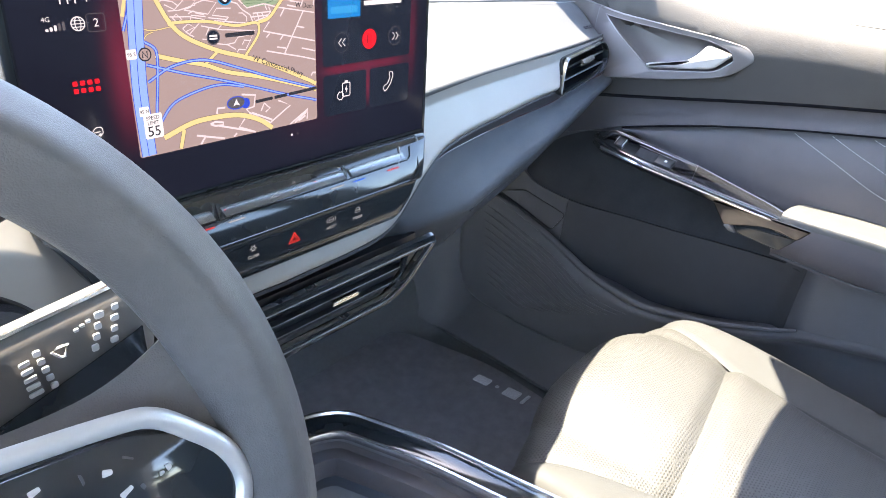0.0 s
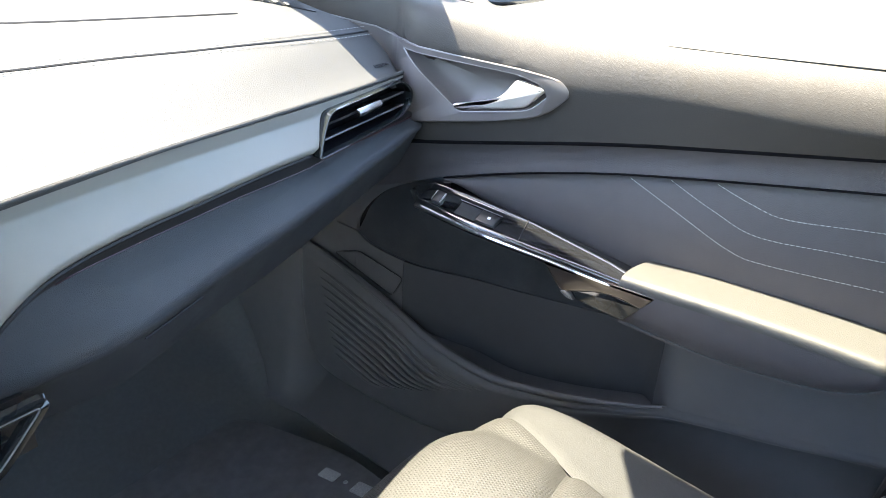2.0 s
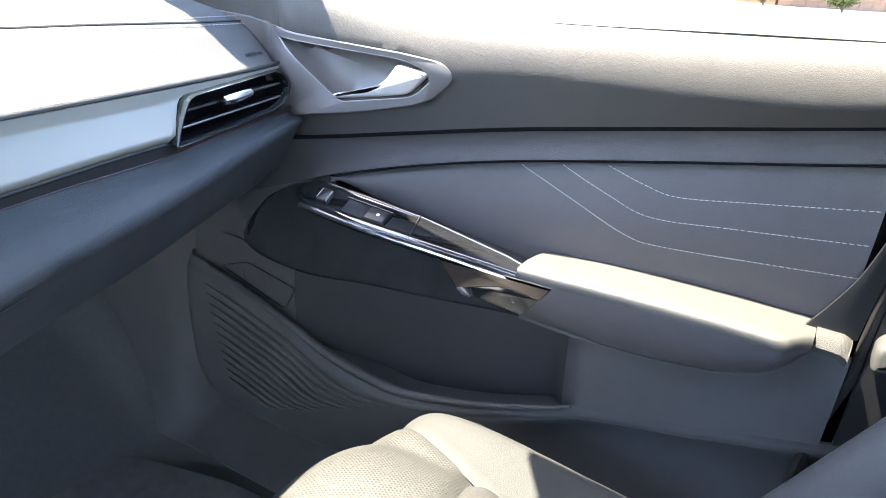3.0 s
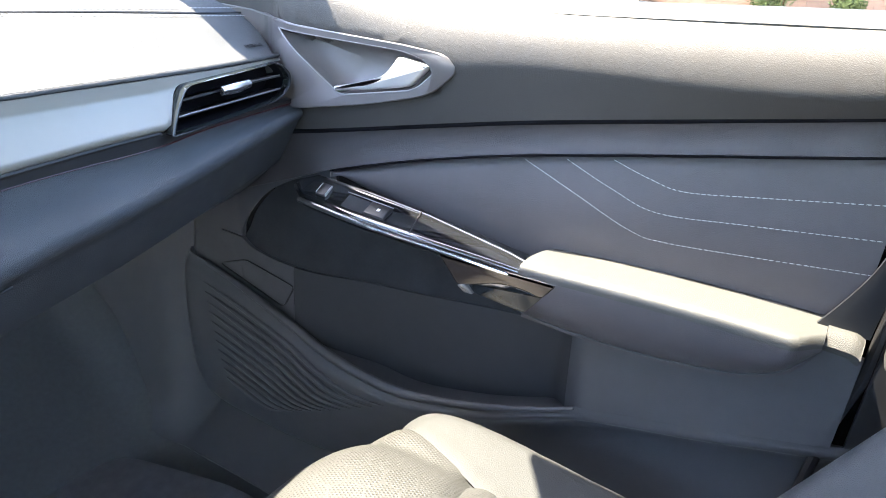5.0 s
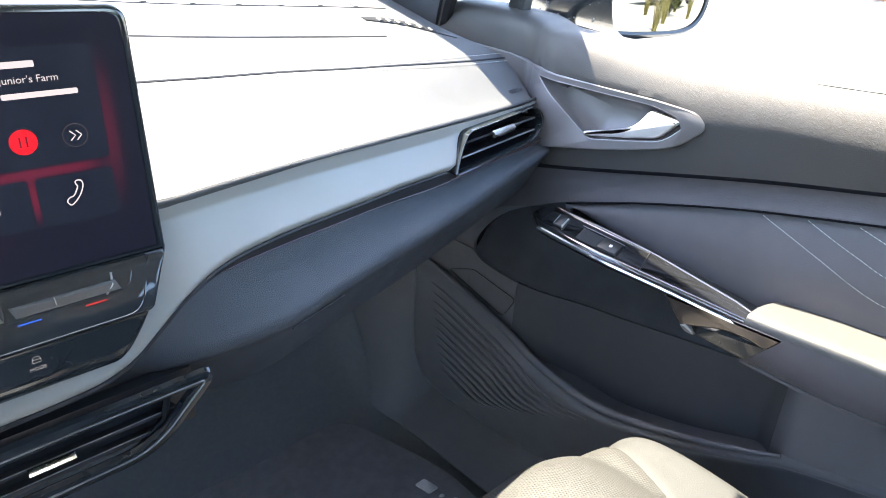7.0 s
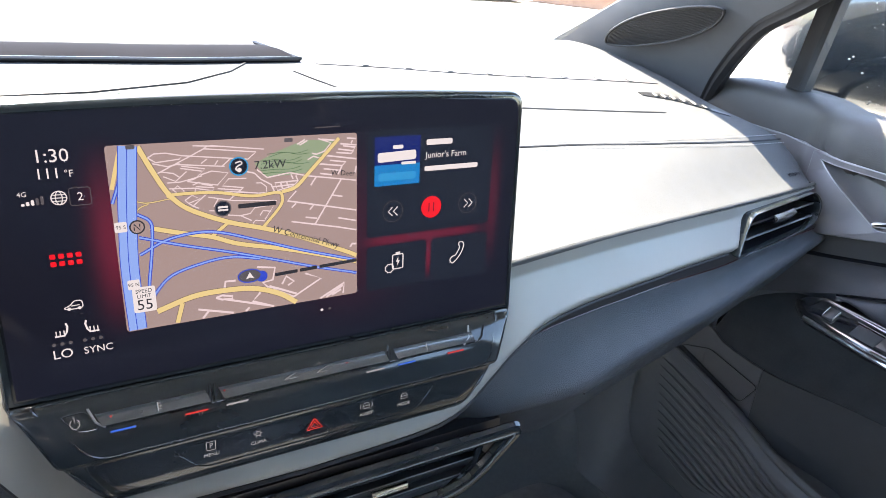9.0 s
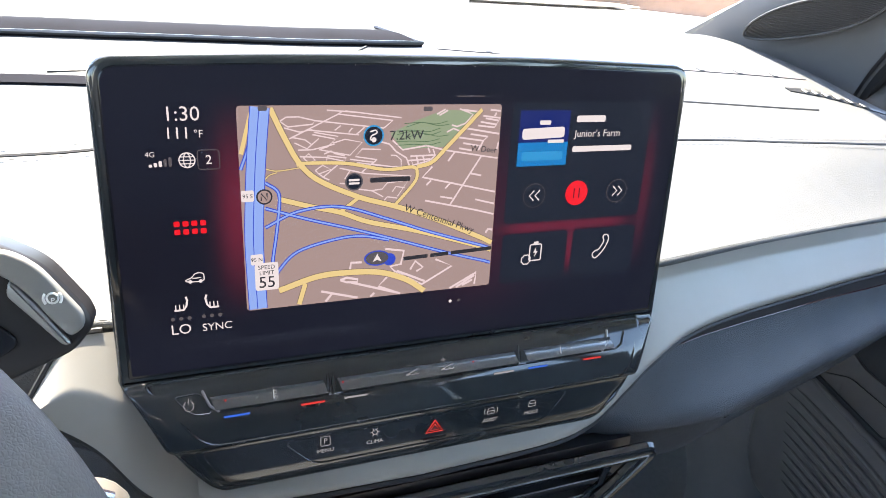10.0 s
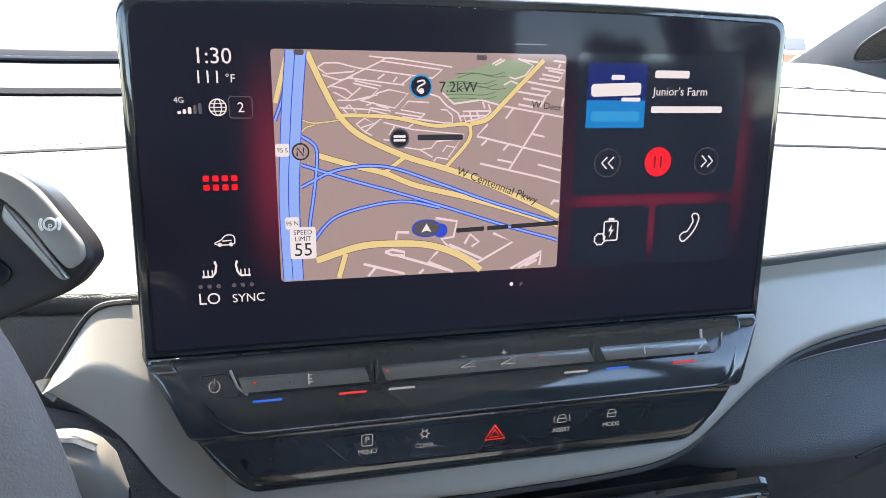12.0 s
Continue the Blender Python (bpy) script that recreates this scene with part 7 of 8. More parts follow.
part("tray_floor", slab(inset(poly if area2(poly) > 0 else poly[::-1], 0.044), 0.01, 0, None, top=CON_Z - 0.05), TRAY_GREY, console, "grey tray floor")
part("console_body", slab(inset(poly if area2(poly) > 0 else poly[::-1], 0.006), 0.325, 0.004, None, 2, top=CON_Z - 0.062), DARK_LOW, console, "dark console side")

# ---- steering wheel ----
WC, WT = Vector((-0.309, 0.1675, 1.055)), radians(25.8)
MW = Matrix(((1, 0, 0, WC.x), (0, math.sin(WT), -math.cos(WT), WC.y), (0, math.cos(WT), math.sin(WT), WC.z), (0, 0, 0, 1)))
wheel = thing("steering_wheel", tuple(WC), "grey leather steering wheel with gloss black spoke buttons", "steering wheel")


def wheel_part(name, bm, mat, label="", parent=None):
    bm.transform(MW)
    return part(name, bm, mat, parent or wheel, label)


def rim_skin(u, w):
    """u round the wheel, w round the rim's section: four soft faces, one edge towards the driver."""
    c, q = math.cos(w), math.sin(w)
    a, b = (c + q) / math.sqrt(2), (c - q) / math.sqrt(2)
    r = 0.0160 / (abs(a) ** 4 + abs(b) ** 4) ** 0.25 - 0.0007 * math.exp(-((w - 1.9) / 0.10) ** 2)
    high = math.sin(u) * (0.965 if math.sin(u) > 0 else 1.0)  # the upper half is a little flattened
    return Vector(((0.1675 + r * c) * math.cos(u), (0.1690 + r * c) * high, r * q))


wheel_part("rim", sheet(rim_skin, steps(0, 2 * math.pi, 120), steps(0, 2 * math.pi, 40), 0), WHEEL_LEATHER, "grey stitched leather rim")
for sgn in (1, -1):
    def spoke(u, v):
        x = lerp(0.163, 0.060, u)
        hi = curve_at([(0, 0.052), (0.25, 0.040), (0.5, 0.034), (1, 0.036)], u)
        lo = curve_at([(0, -0.062), (0.3, -0.046), (1, -0.040)], u)
        return Vector((sgn * x, lerp(hi, lo, v), -0.004 + 0.009 * math.sin(math.pi * v) - 0.004 * u))
    wheel_part("spoke", sheet(spoke, steps(0, 1, 20), steps(0, 1, 16), 0.014), WHEEL_LEATHER, "grey soft spoke")
    trim = [(sgn * x, y, 0.0085) for x, y in ((0.060, 0.0345), (0.085, 0.0312), (0.117, 0.0258), (0.128, 0.0220), (0.137, 0.0135), (0.148, -0.0005), (0.151, -0.016), (0.143, -0.034))]
    wheel_part("spoke_trim", pipe(spline(trim, 6), 0.0036, 8, flat=0.6), LEVER, "satin silver spoke trim")
    pad_o = rounded([(sgn * 0.060, 0.0285), (sgn * 0.117, 0.0215), (sgn * 0.139, 0.0110), (sgn * 0.152, -0.008), (sgn * 0.140, -0.034), (sgn * 0.060, -0.036)], 0.006, 4)
    btn = wheel_part("button_panel", slab(pad_o, 0.010, 0.0015, None, 2, top=0.0085), PIANO, "gloss black touch button panel")
    if sgn > 0:
        for x, y, w, h, turn, mat in ((0.0893, 0.0183, 0.0046, 0.0030, 10, PRINT_WHITE), (0.1020, 0.0146, 0.0012, 0.0056, 5, MESH_GREY), (0.1093, 0.0126, 0.0042, 0.0034, -15, PRINT_WHITE), (0.1165, 0.0138, 0.0050, 0.0012, -38, MESH_GREY),
                                      (0.1248, 0.0032, 0.0024, 0.0022, 0, PRINT_WHITE), (0.1275, 0.0040, 0.0024, 0.0034, 10, PRINT_WHITE), (0.1128, 0.0036, 0.0060, 0.0028, 20, PRINT_WHITE), (0.1180, 0.0024, 0.0018, 0.0030, 20, MESH_GREY), (0.1000, 0.0040, 0.0040, 0.0030, 10, PRINT_WHITE)):
            w, h = 0.75 * w, 0.75 * h
            bm = slab(rounded([(-w / 2, -h / 2), (w / 2, -h / 3), (w / 2, h / 3), (-w / 2, h / 2)], min(w, h) * 0.25, 3), 0.0006, 0.0, Matrix.Translation((x, y, 0.0089)) @ pose(0, 0, 0, 0, 0, turn), 1)
            bm.transform(MW)
            part("button_mark", bm, mat, btn, "small printed button mark")
wheel_part("hub", slab(rounded([(-0.066, 0.048), (0.066, 0.048), (0.060, -0.06), (-0.060, -0.06)], 0.025, 6), 0.03, 0.010, None, 4, top=0.016), WHEEL_LEATHER, "soft grey airbag hub")

# ---- wiper stalk and steering column ----
column = thing("steering_column", (-0.309, 0.33, 0.95), "dark steering column shroud behind the wheel", "steering column")
axis = [Vector((-0.309, 0.1675 + 0.02 + 0.20 * k, 1.045 - 0.09 * k)) for k in steps(0, 1, 8)]
part("shroud", pipe(axis, lambda s: 0.050 + 0.018 * s, 20, flat=0.8), DARK_LOW, column)
stalk = thing("wiper_stalk", (-0.27, 0.24, 1.03), "flat grey wiper stalk with white printed symbols", "stalk")


def stalk_at(s, w):
    """s along the stalk, w round it: a flat paddle."""
    c = Vector((lerp(-0.275, -0.137, s), lerp(0.236, 0.253, s), lerp(1.050, 1.055, s)))
    hh = 0.0245 * (1 - 0.15 * smooth(0.3, 0.0, s)) * math.sqrt(max(0.0, 1 - max(0, (s - 0.86) / 0.14) ** 2.2))
    tt = 0.0095 * math.sqrt(max(0.0, 1 - max(0, (s - 0.90) / 0.10) ** 2))
    cw, sw = math.cos(w), math.sin(w)
    p = lambda q, e: math.copysign(abs(q) ** e, q)
    return c + Vector((0, -tt * p(cw, 0.6), hh * p(sw, 0.6))) + Vector((0, 0.10, 0)) * p(sw, 0.6) * hh


part("stalk_body", sheet(stalk_at, steps(0, 0.999, 40), steps(0, 2 * math.pi, 28), 0), STALK_GREY, stalk, "flat grey plastic paddle")
part("stalk_edge", pipe([stalk_at(s, math.pi / 2) + Vector((0, -0.004, 0.0008)) for s in steps(0.05, 0.95, 24)], 0.0013, 6), CHROME, stalk, "bright upper edge")


def stalk_face(s, h):
    """A point on the driver's side of the paddle, h from -1 (low) to 1 (high)."""
    c = stalk_at(s, 0)
    return c + Vector((0, 0.10 * h * 0.0245 - 0.0008, h * 0.0225))


part("stalk_underside", sheet(lambda s, k: stalk_face(s, lerp(-1.0, curve_at([(0.0, -0.6), (0.49, -0.22), (0.96, 0.25)], s), k)) + Vector((0, -0.0006, 0)), steps(0.02, 0.93, 24), steps(0, 1, 8), 0.0005), PIANO, stalk, "gloss black lower half")


def symbol_on_stalk(x, z, w, h, lean=0.0):
    """A small filled white mark printed on the paddle."""
    y = lerp(0.236, 0.253, (x + 0.275) / 0.138) - 0.0105
    w, h = 0.92 * w, 0.80 * h
    pts = rounded([(x - w / 2, z - h / 2), (x + w / 2, z - h / 2 + lean), (x + w / 2, z + h / 2 + lean), (x - w / 2, z + h / 2)], min(w, h) * 0.3, 3)
    m = Matrix(((1, 0, 0, 0), (0, 0, -1, y), (0, 1, 0, 0), (0, 0, 0, 1)))
    part("printed_symbol", slab(pts, 0.0008, 0.0, m, 1, top=0.0004), PRINT_WHITE, stalk, "white printed wiper symbol")


for k in range(4):
    symbol_on_stalk(-0.1652 - 0.0012 * k, 1.0755 - 0.0049 * k, 0.0030 if k else 0.0042, 0.0040)
    symbol_on_stalk(-0.1582 - 0.0007 * k, 1.0760 - 0.0052 * k, 0.0036 if k % 2 else 0.0030, 0.0036)
for k in range(3):
    symbol_on_stalk(-0.1700 - 0.0026 * k, 1.0748 - 0.0008 * k, 0.0020, 0.0016)
fan = [(-0.1858, 1.0680, 0), (-0.1832, 1.0692, 0), (-0.1796, 1.0690, 0), (-0.1812, 1.0640, 0), (-0.1828, 1.0642, 0)]
fan_y = lerp(0.236, 0.253, (-0.1825 + 0.275) / 0.138) - 0.0105
part("printed_symbol", pipe([Vector((p[0], fan_y, p[1])) for p in fan], 0.0006, 5, closed=True), PRINT_WHITE, stalk, "white printed wiper symbol")
for k in range(5):
    symbol_on_stalk(-0.1912 + 0.0010 * k, 1.0710 - 0.0045 * k, 0.0030, 0.0034)
    symbol_on_stalk(-0.1962 + 0.0005 * k, 1.0685 - 0.0039 * k, 0.0042 + 0.0004 * k, 0.0024, 0.0006)

# ---- driver's display pod with the gear rocker ----
pod = thing("instrument_pod", (-0.30, 0.30, 1.08), "gloss black instrument pod on the column with a grey gear rocker", "instrument display")
MP = Matrix.Translation((0, 0.285, 1.10)) @ pose(0, 0, 0, 90 - 10, 0, 0)


def pod_part(name, outline, depth, bevel, top, mat, label=""):
    bm = slab(outline, depth, bevel, None, 3, top=top)
    bm.transform(MP)
    return part(name, bm, mat, pod, label)


POD_BLACK = material("matte_black_pod", (0.012, 0.012, 0.014), 0.45, spec=0.3, vary=0.1, vary_scale=30, rough_vary=0.05)
ROCKER = material("grey_satin_rocker", (0.17, 0.17, 0.165), 0.45, metal=0.2, vary=0.05, vary_scale=30, rough_vary=0.05)
pod_part("pod_shell", rounded([(-0.470, 0.058), (-0.178, 0.0555), (-0.1605, 0.0445), (-0.1487, 0.0262), (-0.1472, 0.0200), (-0.1545, 0.0110), (-0.185, -0.001), (-0.470, -0.012)], [0.01, 0.008, 0.006, 0.005, 0.004, 0.004, 0.01, 0.01], 4), 0.014, 0.003, 0.0, POD_BLACK, "black pod shell")
pod_part("gear_rocker", rounded([(-0.186, 0.0540), (-0.169, 0.0500), (-0.1615, 0.0440), (-0.1500, 0.0262), (-0.1496, 0.0215), (-0.1545, 0.0175), (-0.1600, 0.0250), (-0.1655, 0.0345), (-0.172, 0.0420), (-0.186, 0.0480)], [0.002, 0.006, 0.006, 0.003, 0.002, 0.003, 0.01, 0.01, 0.01, 0.002], 3), 0.004, 0.0012, 0.003, ROCKER, "grey satin gear rocker")
pod_part("rocker_edge", rounded([(-0.1710, 0.0405), (-0.1640, 0.0315), (-0.1545, 0.0150), (-0.1575, 0.0150), (-0.1660, 0.0265), (-0.1725, 0.0350)], 0.002, 3), 0.003, 0.001, 0.0026, SATIN, "satin edge strip beside the rocker")
pod_part("pod_screen", rounded([(-0.460, 0.050), (-0.195, 0.044), (-0.1690, 0.0170), (-0.190, 0.006), (-0.460, -0.004)], 0.006, 4), 0.003, 0.0008, 0.0016, SCREEN_GLASS, "black glass of the driver's display")
symbol = bmesh.new()
merge(symbol, pipe([(-0.1585 + 0.0018 * math.cos(w), 0.0330 + 0.0018 * math.sin(w), 0.0033) for w in steps(0, 2 * math.pi, 14)[:-1]], 0.0004, 5, closed=True))
for sx in (-1, 1):
    merge(symbol, pipe([(-0.1585 + sx * 0.0028 * math.cos(w), 0.0330 + 0.0028 * math.sin(w), 0.0033) for w in steps(-0.7, 0.7, 8)], 0.0005, 5))
symbol.transform(MP)
part("park_symbol", symbol, ICON_WHITE, pod, "white park brake symbol")
bm = lettering("P", 0.0026, Matrix.Translation((-0.1585, 0.0321, 0.0033)), 0.0001, "CENTER")
bm.transform(MP)
part("park_symbol", bm, ICON_WHITE, pod)

# ---- door mirror outside the passenger window ----
door_mirror = thing("door_mirror", (0.84, 0.62, 1.09), "grey-blue door mirror with water-spotted housing outside the window", "door mirror")


def mirror_shell(u, w):
    """u from the glass (0) to the nose (1), w round it."""
    k = math.sqrt(max(0.0, 1 - u ** 4.5))
    p = lambda q, e: math.copysign(abs(q) ** e, q)
    return Vector((1.075 - 0.020 * u + 0.137 * k * p(math.cos(w), 0.55), 0.545 + 0.27 * u, 1.216 + 0.004 * u + 0.123 * k * p(math.sin(w), 0.6)))


part("mirror_housing", sheet(mirror_shell, [0, 0.04, 0.12, 0.25, 0.4, 0.55, 0.7, 0.82, 0.91, 0.97, 0.999], steps(0, 2 * math.pi, 40), 0.004), CAR_PAINT, door_mirror, "grey-blue painted housing")
MM_GLASS = Matrix.Translation((1.075, 0.548, 1.195)) @ pose(0, 0, 0, 87, 0, -14)


def convex(u, w):
    """Wide-angle mirror glass, bulging a little towards the car."""
    p = lambda q, e: math.copysign(abs(q) ** e, q)
    x, y = 0.126 * u * p(math.cos(w), 0.5), 0.090 * u * p(math.sin(w), 0.55)
    return MM_GLASS @ Vector((x, y, -(x * x + y * y) / 2.6))


part("mirror_glass", sheet(convex, [0.001] + steps(0.1, 1, 12), steps(0, 2 * math.pi, 48), 0.002), MIRROR, door_mirror, "clear mirror glass")
part("glass_rim", pipe([convex(1.03, w) for w in steps(0, 2 * math.pi, 48)[:-1]], 0.005, 6, closed=True), BLACK_SATIN, door_mirror, "black rim round the mirror glass")
part("mirror_arm", box(0.80, 0.98, 0.63, 0.69, 1.092, 1.116, 0.010), BLACK_SATIN, door_mirror, "black mirror foot")
rnd = random.Random(7)
drops = bmesh.new()
for k in range(120):
    u, w = 0.05 + 0.6 * rnd.random(), math.pi * (0.72 + 0.56 * rnd.random())
    c = mirror_shell(u, w)
    bl = bmesh.new()
    bmesh.ops.create_icosphere(bl, subdivisions=1, radius=0.0007 + 0.0018 * rnd.random() ** 3)
    bl.transform(Matrix.Translation(c) @ Matrix.Diagonal((0.4, 1, 0.8, 1)))
    merge(drops, bl)
part("water_spots", drops, SATIN, door_mirror, "dried water spots on the housing")

# quarter window frame: the upright bar ahead of the main glass
bar_line = [(0.752, 0.574, 1.118), (0.745, 0.564, 1.150), (0.733, 0.549, 1.200), (0.718, 0.532, 1.254), (0.700, 0.512, 1.31)]
bar_spine = spline([Vector(p) for p in bar_line], 6)


def bar_side(i, k, shift, wide, deep):
    """A flat upright bar: k runs round its four corners."""
    return bar_spine[int(i)] + Vector(((-1, -1, 1, 1, -1)[int(k)] * deep, shift + (-1, 1, 1, -1, -1)[int(k)] * wide, 0))


divider = part("window_divider", sheet(lambda i, k: bar_side(i, k, 0.004, 0.010, 0.005), range(len(bar_spine)), range(5), 0), BLACK_SATIN, door, "dark flat upright bar of the quarter window")
part("glass_channel", sheet(lambda i, k: bar_side(i, k, -0.0105, 0.0040, 0.008), range(len(bar_spine)), range(5), 0), BLACK_FELT, divider, "black rubber glass channel")

# ---- planting and parked cars round the lot ----
def leaf_cloud(rnd, centres, count, size, squash=0.8):
    """Many small leaf blades in clumps, as one mesh of loose quads."""
    verts, faces = [], []
    for k in range(count):
        c, r = centres[rnd.randrange(len(centres))]
        d = Vector((rnd.gauss(0, 1), rnd.gauss(0, 1), rnd.gauss(0, 1))).normalized()
        p = Vector(c) + Vector((d.x, d.y, d.z * squash)) * r * (0.55 + 0.5 * rnd.random() ** 0.6)
        t = Vector((rnd.gauss(0, 1), rnd.gauss(0, 1), rnd.gauss(0, 1))).normalized()
        s = t.cross(d).normalized() if t.cross(d).length > 0.05 else t.orthogonal().normalized()
        L, W = size * (0.7 + 0.6 * rnd.random()), size * 0.45
        i = len(verts)
        verts += [p - t * L / 2, p + s * W / 2, p + t * L / 2, p - s * W / 2]
        faces.append((i, i + 1, i + 2, i + 3))
    bm = bmesh.new()
    vs = [bm.verts.new(v) for v in verts]
    for f in faces:
        bm.faces.new([vs[j] for j in f])
    return bm


def tree(x, y, height, spread, seed):
    rnd = random.Random(seed)
    root = thing("tree", (x, y, 0), "small desert tree with a thin trunk and rounded green crown", "tree", "trees round the lot")
    trunk = bmesh.new()
    top = Vector((x + 0.2 * (rnd.random() - 0.5), y, height * 0.48))
    merge(trunk, pipe(spline([(x, y, 0), (x + 0.06, y + 0.03, height * 0.25), top], 5), lambda s: 0.075 * (1 - 0.45 * s), 8))
    centres = []
    for k in range(7):
        w = 2 * math.pi * k / 7 + rnd.random()
        tip = top + Vector((math.cos(w) * spread * (0.35 + 0.4 * rnd.random()), math.sin(w) * spread * (0.35 + 0.4 * rnd.random()), height * (0.12 + 0.34 * rnd.random())))
        merge(trunk, pipe(spline([top - Vector((0, 0, 0.1)), top.lerp(tip, 0.5) + Vector((0, 0, 0.12)), tip], 4), lambda s: 0.035 * (1 - 0.75 * s), 6))
        centres.append((tip, spread * (0.33 + 0.2 * rnd.random())))
    centres.append((top + Vector((0, 0, height * 0.3)), spread * 0.5))
    part("trunk", trunk, BARK, root, "thin brown trunk with limbs")
    part("crown", leaf_cloud(rnd, centres, 2600, 0.16), LEAVES, root, "uneven crown of small leaves", flat=True)
    return root


def bush(x, y, r, h, seed, mat=None, label="clipped round green shrub in the gravel", blade=0.09, z=0.12):
    rnd = random.Random(seed)
    root = thing("bush", (x, y, 0), label, "shrub", "shrubs round the lot")
    cs = [((x + (rnd.random() - 0.5) * r * 0.8, y + (rnd.random() - 0.5) * r * 0.8, z + h * (0.45 + 0.15 * rnd.random())), h * 0.55 + 0.1 * rnd.random()) for k in range(6)]
    stems = bmesh.new()
    for k in range(6):
        w = k * 1.05
        merge(stems, pipe([(x, y, 0), (x + 0.3 * r * math.cos(w), y + 0.3 * r * math.sin(w), z + h * 0.5)], 0.018, 5))
    part("stems", stems, BARK, root)
    part("foliage", leaf_cloud(rnd, cs, 1500, blade), mat or LEAVES, root, flat=True)
    return root


def topiary(x, y, width, low, high, seed):
    """A shrub clipped flat on top, standing on short stems."""
    rnd = random.Random(seed)
    root = thing("clipped_shrub", (x, y, 0), "olive green shrub clipped flat on short bare stems", "shrub", "clipped shrubs along the wall")
    stems = bmesh.new()
    for k in range(5):
        w = 2 * math.pi * k / 5 + rnd.random()
        tip = (x + 0.28 * width * math.cos(w), y + 0.22 * width * math.sin(w), lerp(low, high, 0.5))
        merge(stems, pipe(spline([(x + 0.05 * math.cos(w), y + 0.05 * math.sin(w), 0), (x + 0.10 * width * math.cos(w), y + 0.08 * width * math.sin(w), low), tip], 4), lambda q: 0.045 * (1 - 0.6 * q), 6))
    part("stems", stems, BARK, root, "bare brown stems")
    verts, faces = [], []
    for k in range(3000):
        c, w, q = rnd.random() ** 0.35, 2 * math.pi * rnd.random(), rnd.random() ** 0.8
        flare = (0.62 + 0.38 * smooth(0, 0.45, q)) * width / 2 * (1 + 0.06 * math.sin(3 * w + seed)) * c
        sq = max(abs(math.cos(w)), abs(math.sin(w))) ** -0.55
        top = high + 0.05 * math.sin(2.3 * w + seed) - 0.10 * c ** 4
        p = Vector((x + flare * sq * math.cos(w), y + 0.8 * flare * sq * math.sin(w), lerp(low, top, q) + 0.03 * rnd.gauss(0, 1)))
        t = Vector((rnd.gauss(0, 1), rnd.gauss(0, 1), rnd.gauss(0, 1))).normalized()
        n = t.orthogonal().normalized()
        i, h = len(verts), 0.075 * (0.7 + 0.6 * rnd.random())
        verts += [p - t * h, p + n * h * 0.5, p + t * h, p - n * h * 0.5]
        faces.append((i, i + 1, i + 2, i + 3))
    me = bpy.data.meshes.new("foliage")
    me.from_pydata(verts, [], faces)
    bm = bmesh.new()
    bm.from_mesh(me)
    bpy.data.meshes.remove(me)
    part("foliage", bm, LEAVES, root, flat=True)
    return root


def grass_tuft(x, y, h, seed):
    rnd = random.Random(seed)
    root = thing("grass_tuft", (x, y, 0), "tuft of dry ornamental grass in the planting bed", "grass", "tufts in the bed")
    bm = bmesh.new()
    for k in range(110):
        w, r = rnd.random() * 2 * math.pi, 0.08 * rnd.random()
        lean = 0.45 * rnd.random() * h
        a = Vector((x + r * math.cos(w), y + r * math.sin(w), 0.0))
        b = a + Vector((lean * 0.4 * math.cos(w), lean * 0.4 * math.sin(w), h * 0.65))
        c = a + Vector((lean * math.cos(w), lean * math.sin(w), h * (0.85 + 0.2 * rnd.random())))
        merge(bm, pipe([a, b, c], lambda s: 0.006 * (1 - 0.85 * s), 3))
    part("blades", bm, GRASS, root, flat=True)
    return root


